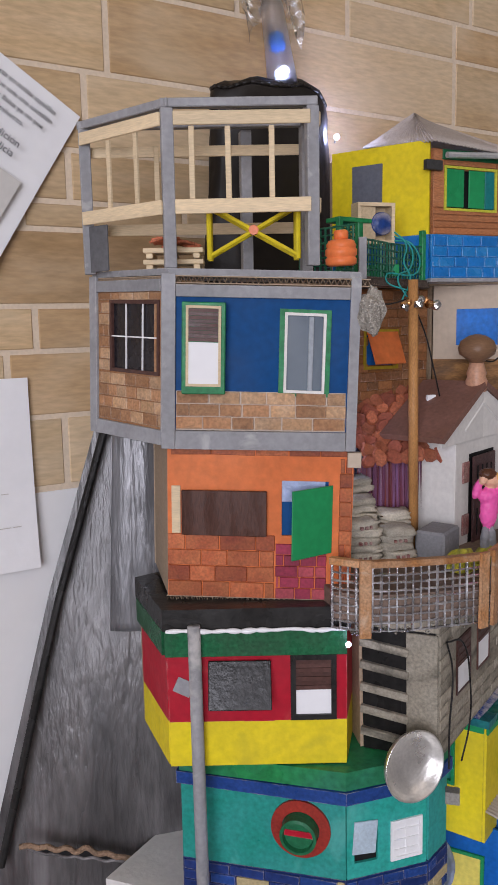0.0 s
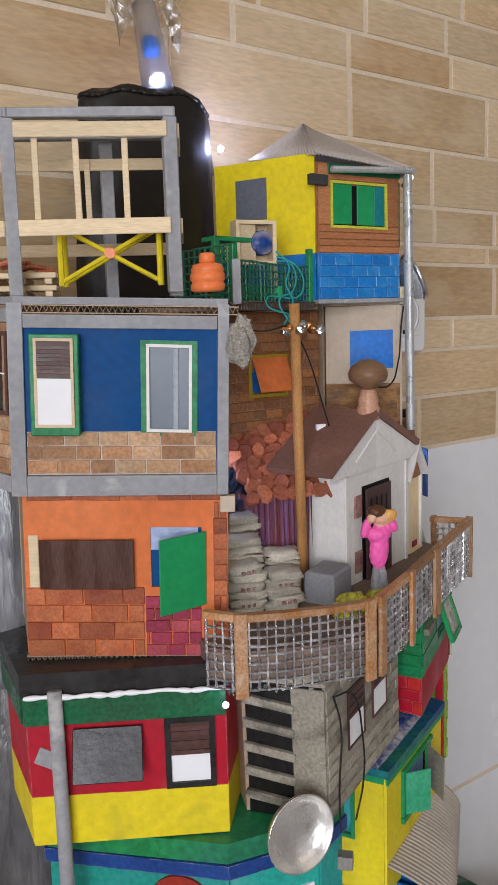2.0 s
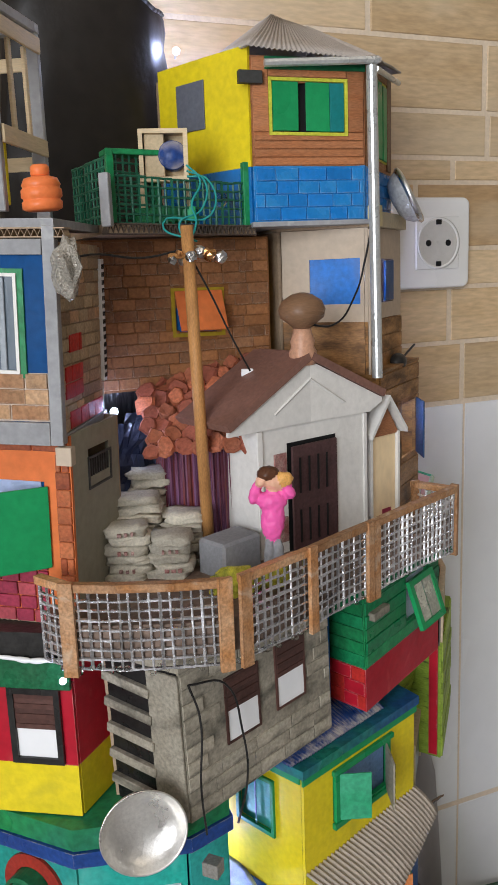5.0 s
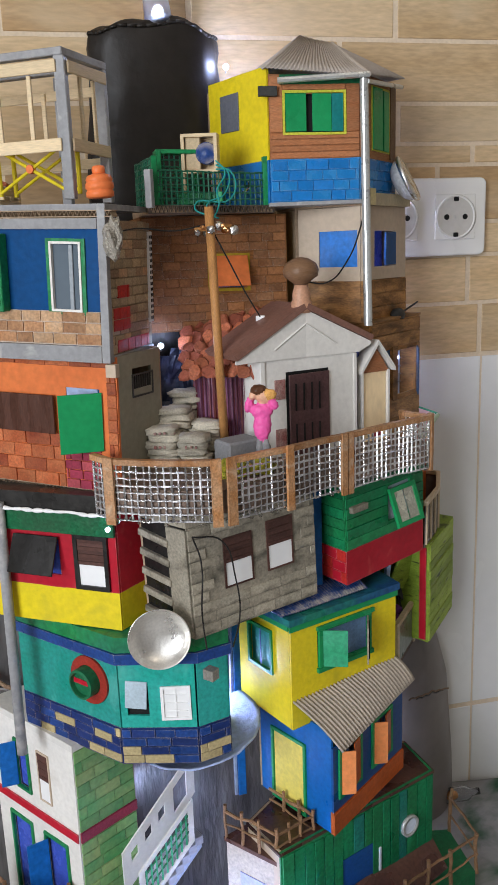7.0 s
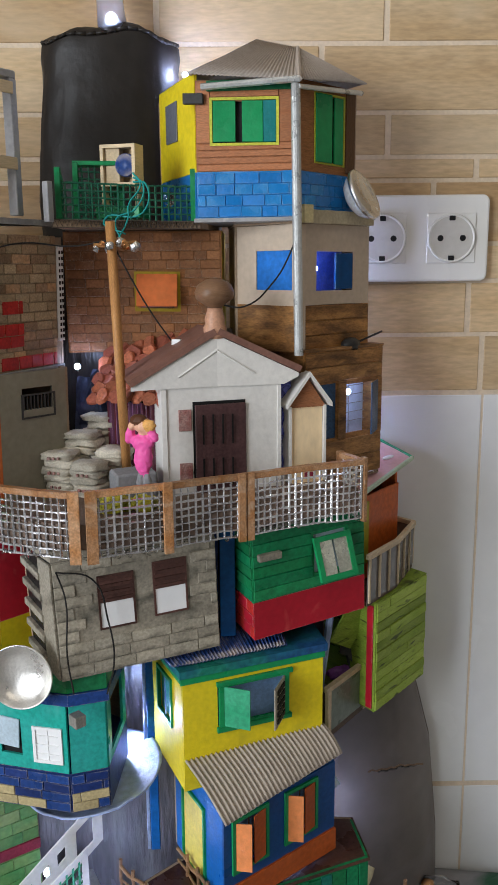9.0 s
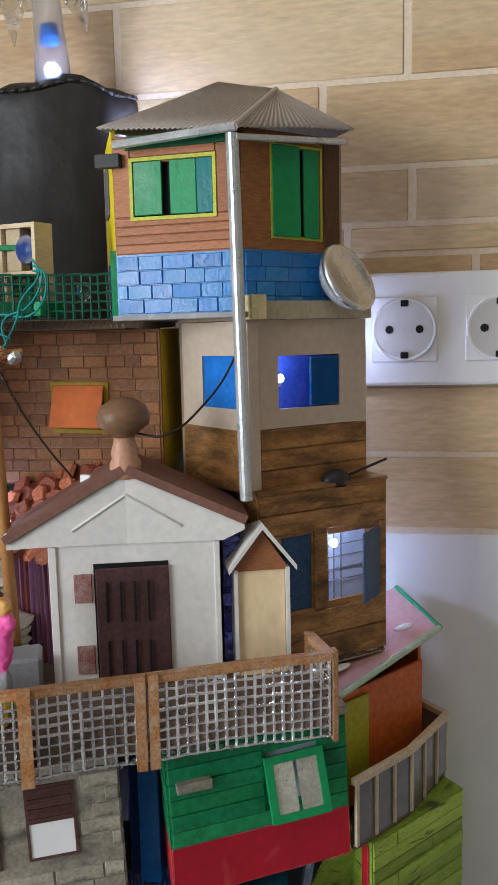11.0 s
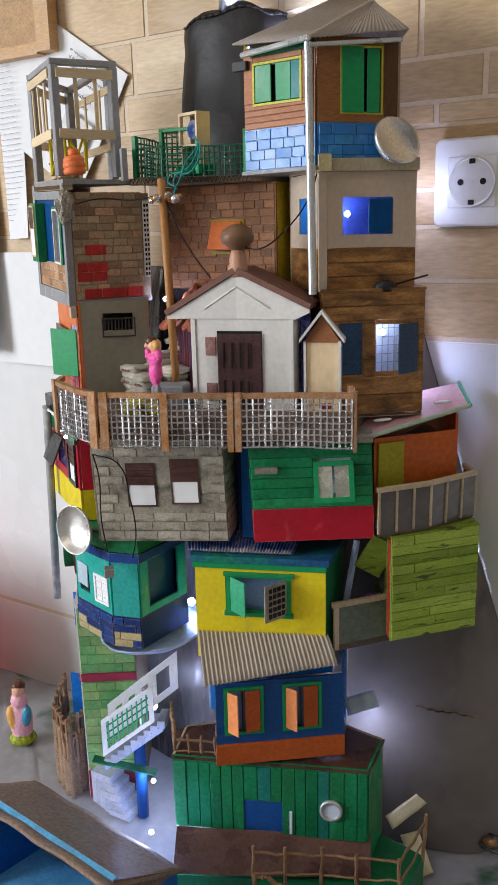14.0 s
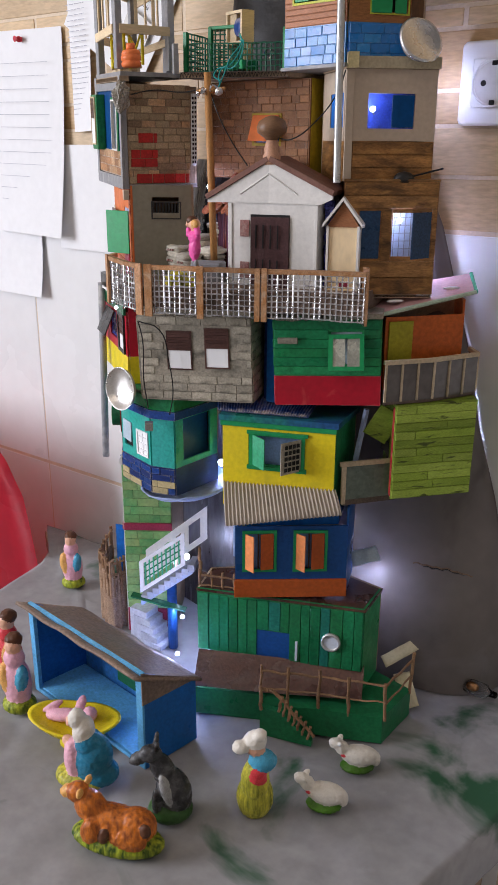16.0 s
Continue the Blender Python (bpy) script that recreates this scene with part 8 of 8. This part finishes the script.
def sheep(m, label):
    return blobs("sheep_figurine", m, label, "figurine", [((0, 0, 3.5), (15, 10, 4.5), (0, 0, 0), GRASSG), ((2, 0, 15), (17, 9, 9), (0, 3, 0), WHITEC), ((-14, 0, 22), (6, 5.5, 7), (0, -25, 0), WHITEC), ((-19, 0, 26), (6.5, 4.8, 4.8), (0, 15, 0), WHITEC), ((-15, -5, 29), (2.5, 1.8, 2.5), (0, 0, 0), WHITEC), ((-15, 5, 29), (2.5, 1.8, 2.5), (0, 0, 0), WHITEC), ((16, 0, 12), (4, 5, 7), (0, 0, 0), WHITEC), ((-12, -4, 17), (3, 2, 2), (0, 0, 0), REDC)], "toy sheep", 1.1)


sheep(pose(0.056, -0.283, 0.751, 0, 0, 22), "white ceramic sheep with a red collar"), sheep(pose(0.058, -0.222, 0.751, 0, 0, 30), "white ceramic sheep on a green foot")
for x, y, rz, robe, lab in ((-0.277, -0.345, 20, ROSE, "ceramic king figurine in rose and orange robes"), (-0.318, -0.318, -20, REDC, "dark-haired ceramic king figurine in a red cloak"), (-0.421, -0.126, 30, ROSE, "small ceramic figurine of an embracing couple")):
    blobs("standing_figurine", pose(x, y, 0.751, 0, 0, rz), lab, "figurine", [((0, 0, 6), (13, 11, 7), (0, 0, 0), GRASS), ((0, 0, 24), (11, 9, 22), (0, 0, 0), robe), ((-6, -3, 28), (6, 6, 14), (0, -10, 0), OXL), ((6, -4, 30), (5, 5, 12), (0, 10, 0), ROBEL if robe is ROSE else OXL), ((0, -1, 46), (8, 7, 8), (0, 0, 0), robe), ((0, -1, 56), (6, 6, 7), (0, 0, 0), SKIN), ((0, 1, 60), (6.5, 6.5, 5.5), (0, 0, 0), HAIR)], g, 1.42 if y < -0.2 else 1.25)
blobs("pink_doll", pose(-0.1365, -0.212, 1.198, 0, 0, -20), "tiny pink-clad doll with raised arms on the terrace", "figurine", [((0, 0, -1), (9, 8, 7), (0, 0, 0), GRASSY), ((-2.5, 0, 10), (3, 3.2, 10), (0, 0, 0), CONC), ((2.5, 0, 10), (3, 3.2, 10), (0, 0, 0), CONC), ((0, 0, 30), (6.5, 5, 12), (0, 4, 0), PINK), ((0, 0, 40), (8, 5, 6), (0, 0, 0), PINK), ((-9, 0, 45), (3, 3, 7), (0, 20, 0), PINK), ((8, -2, 46), (3, 3, 6), (0, -30, 0), PINK), ((1, 0, 51), (5.5, 5.5, 6), (0, 0, 0), SKIN), ((6, -3, 52), (5, 3, 4), (0, 0, 0), OXL), ((-2, -1, 55), (6, 5, 4), (0, 0, 0), HAIR), ((-6, -2, 51), (3, 3, 3), (0, 0, 0), SKIN)], size=0.98)


# ---- LED string and bottle lamp at the top ----
def led(x, y, z, watts, name="led_light", r=2.4):
    e_ = thing(name, pose(x, y, z), "small cold white glowing LED on a string", "LED", "LED string lights")
    ZB[e_.name] = 0
    bm_ = bmesh.new()
    bmesh.ops.create_uvsphere(bm_, u_segments=12, v_segments=8, radius=r)
    mpart("bulb", bm_, LED, e_, smooth=True)
    bm_ = bmesh.new()
    rod(bm_, (0, 1, -r * 0.6), (0, 2.5, -r * 1.8), r * 0.3, 8)
    mpart("holder", bm_, METALD, e_)
    lamp("led_lamp", "POINT", pose(x, y - 0.004, z + 0.002), watts, (0.5, 0.6, 1.0), 0.004)


led(-0.163, -0.031, 1.534, 0.2, r=4)
led(-0.107, -0.03, 1.496, 0.2, r=2.4)
led(-0.19, -0.118, 1.276, 0.035)
led(-0.169, -0.129, 0.987, 0.25, r=4)
led(-0.238, -0.108, 0.842, 0.2, r=4)
led(-0.2, -0.165, 0.80, 0.1)
led(-0.152, -0.246, 0.80, 0.14, r=2.2)
led(-0.158, -0.226, 0.80, 0.22)
led(-0.062, -0.118, 1.272, 0.006, r=2.2)
led(-0.014, -0.115, 1.345, 0.03)
led(0.004, -0.03, 1.36, 0.14)
led(0.0138, -0.106, 1.252, 0.05)
led(0.008, -0.036, 1.215, 0.16)
led(0.04, -0.03, 1.05, 0.32)
led(0.004, -0.098, 0.87, 0.09)
led(-0.2475, -0.2, 1.16, 0.004, r=1.8)
led(-0.03, -0.097, 0.925, 0.08)
bo = thing("bottle_lamp", pose(-0.162, -0.033, 1.523, -6, -5, 0), "clear plastic bottle star with LED and cellophane", "lamp")
ZB[bo.name] = 0
mpart("tube", lathe([(11, 0), (11.5, 4), (10, 30), (8.5, 62), (7, 66), (6, 66), (7.6, 60), (9, 30), (10, 5)], 20), FROST, bo, "frosted tube", smooth=True)
mpart("cap", lathe([(6, 30), (6.5, 36), (5, 42)], 14), BLUE2, bo, "blue cap inside", smooth=True)
for sx in (-1, 1):
    bm = bmesh.new()
    n = 8
    vs = [[bm.verts.new((sx * (4 + 34 * i / n * (0.6 + 0.4 * j / n)), 3 * math.sin(i * 1.1 + j) + 2 * noise.noise(Vector((i, j, sx))), 62 + 30 * j / n - 26 * (i / n) ** 1.3 * (1 - j / n) + 5 * noise.noise(Vector((i * 0.7, j * 0.7, 4))))) for i in range(n + 1)] for j in range(n + 1)]
    for j in range(n):
        for i in range(n):
            bm.faces.new((vs[j][i], vs[j][i + 1], vs[j + 1][i + 1], vs[j + 1][i]))
    bmesh.ops.solidify(bm, geom=bm.faces[:], thickness=0.5)
    mpart("cellophane", bm, GLASS, bo, "crumpled clear cellophane")
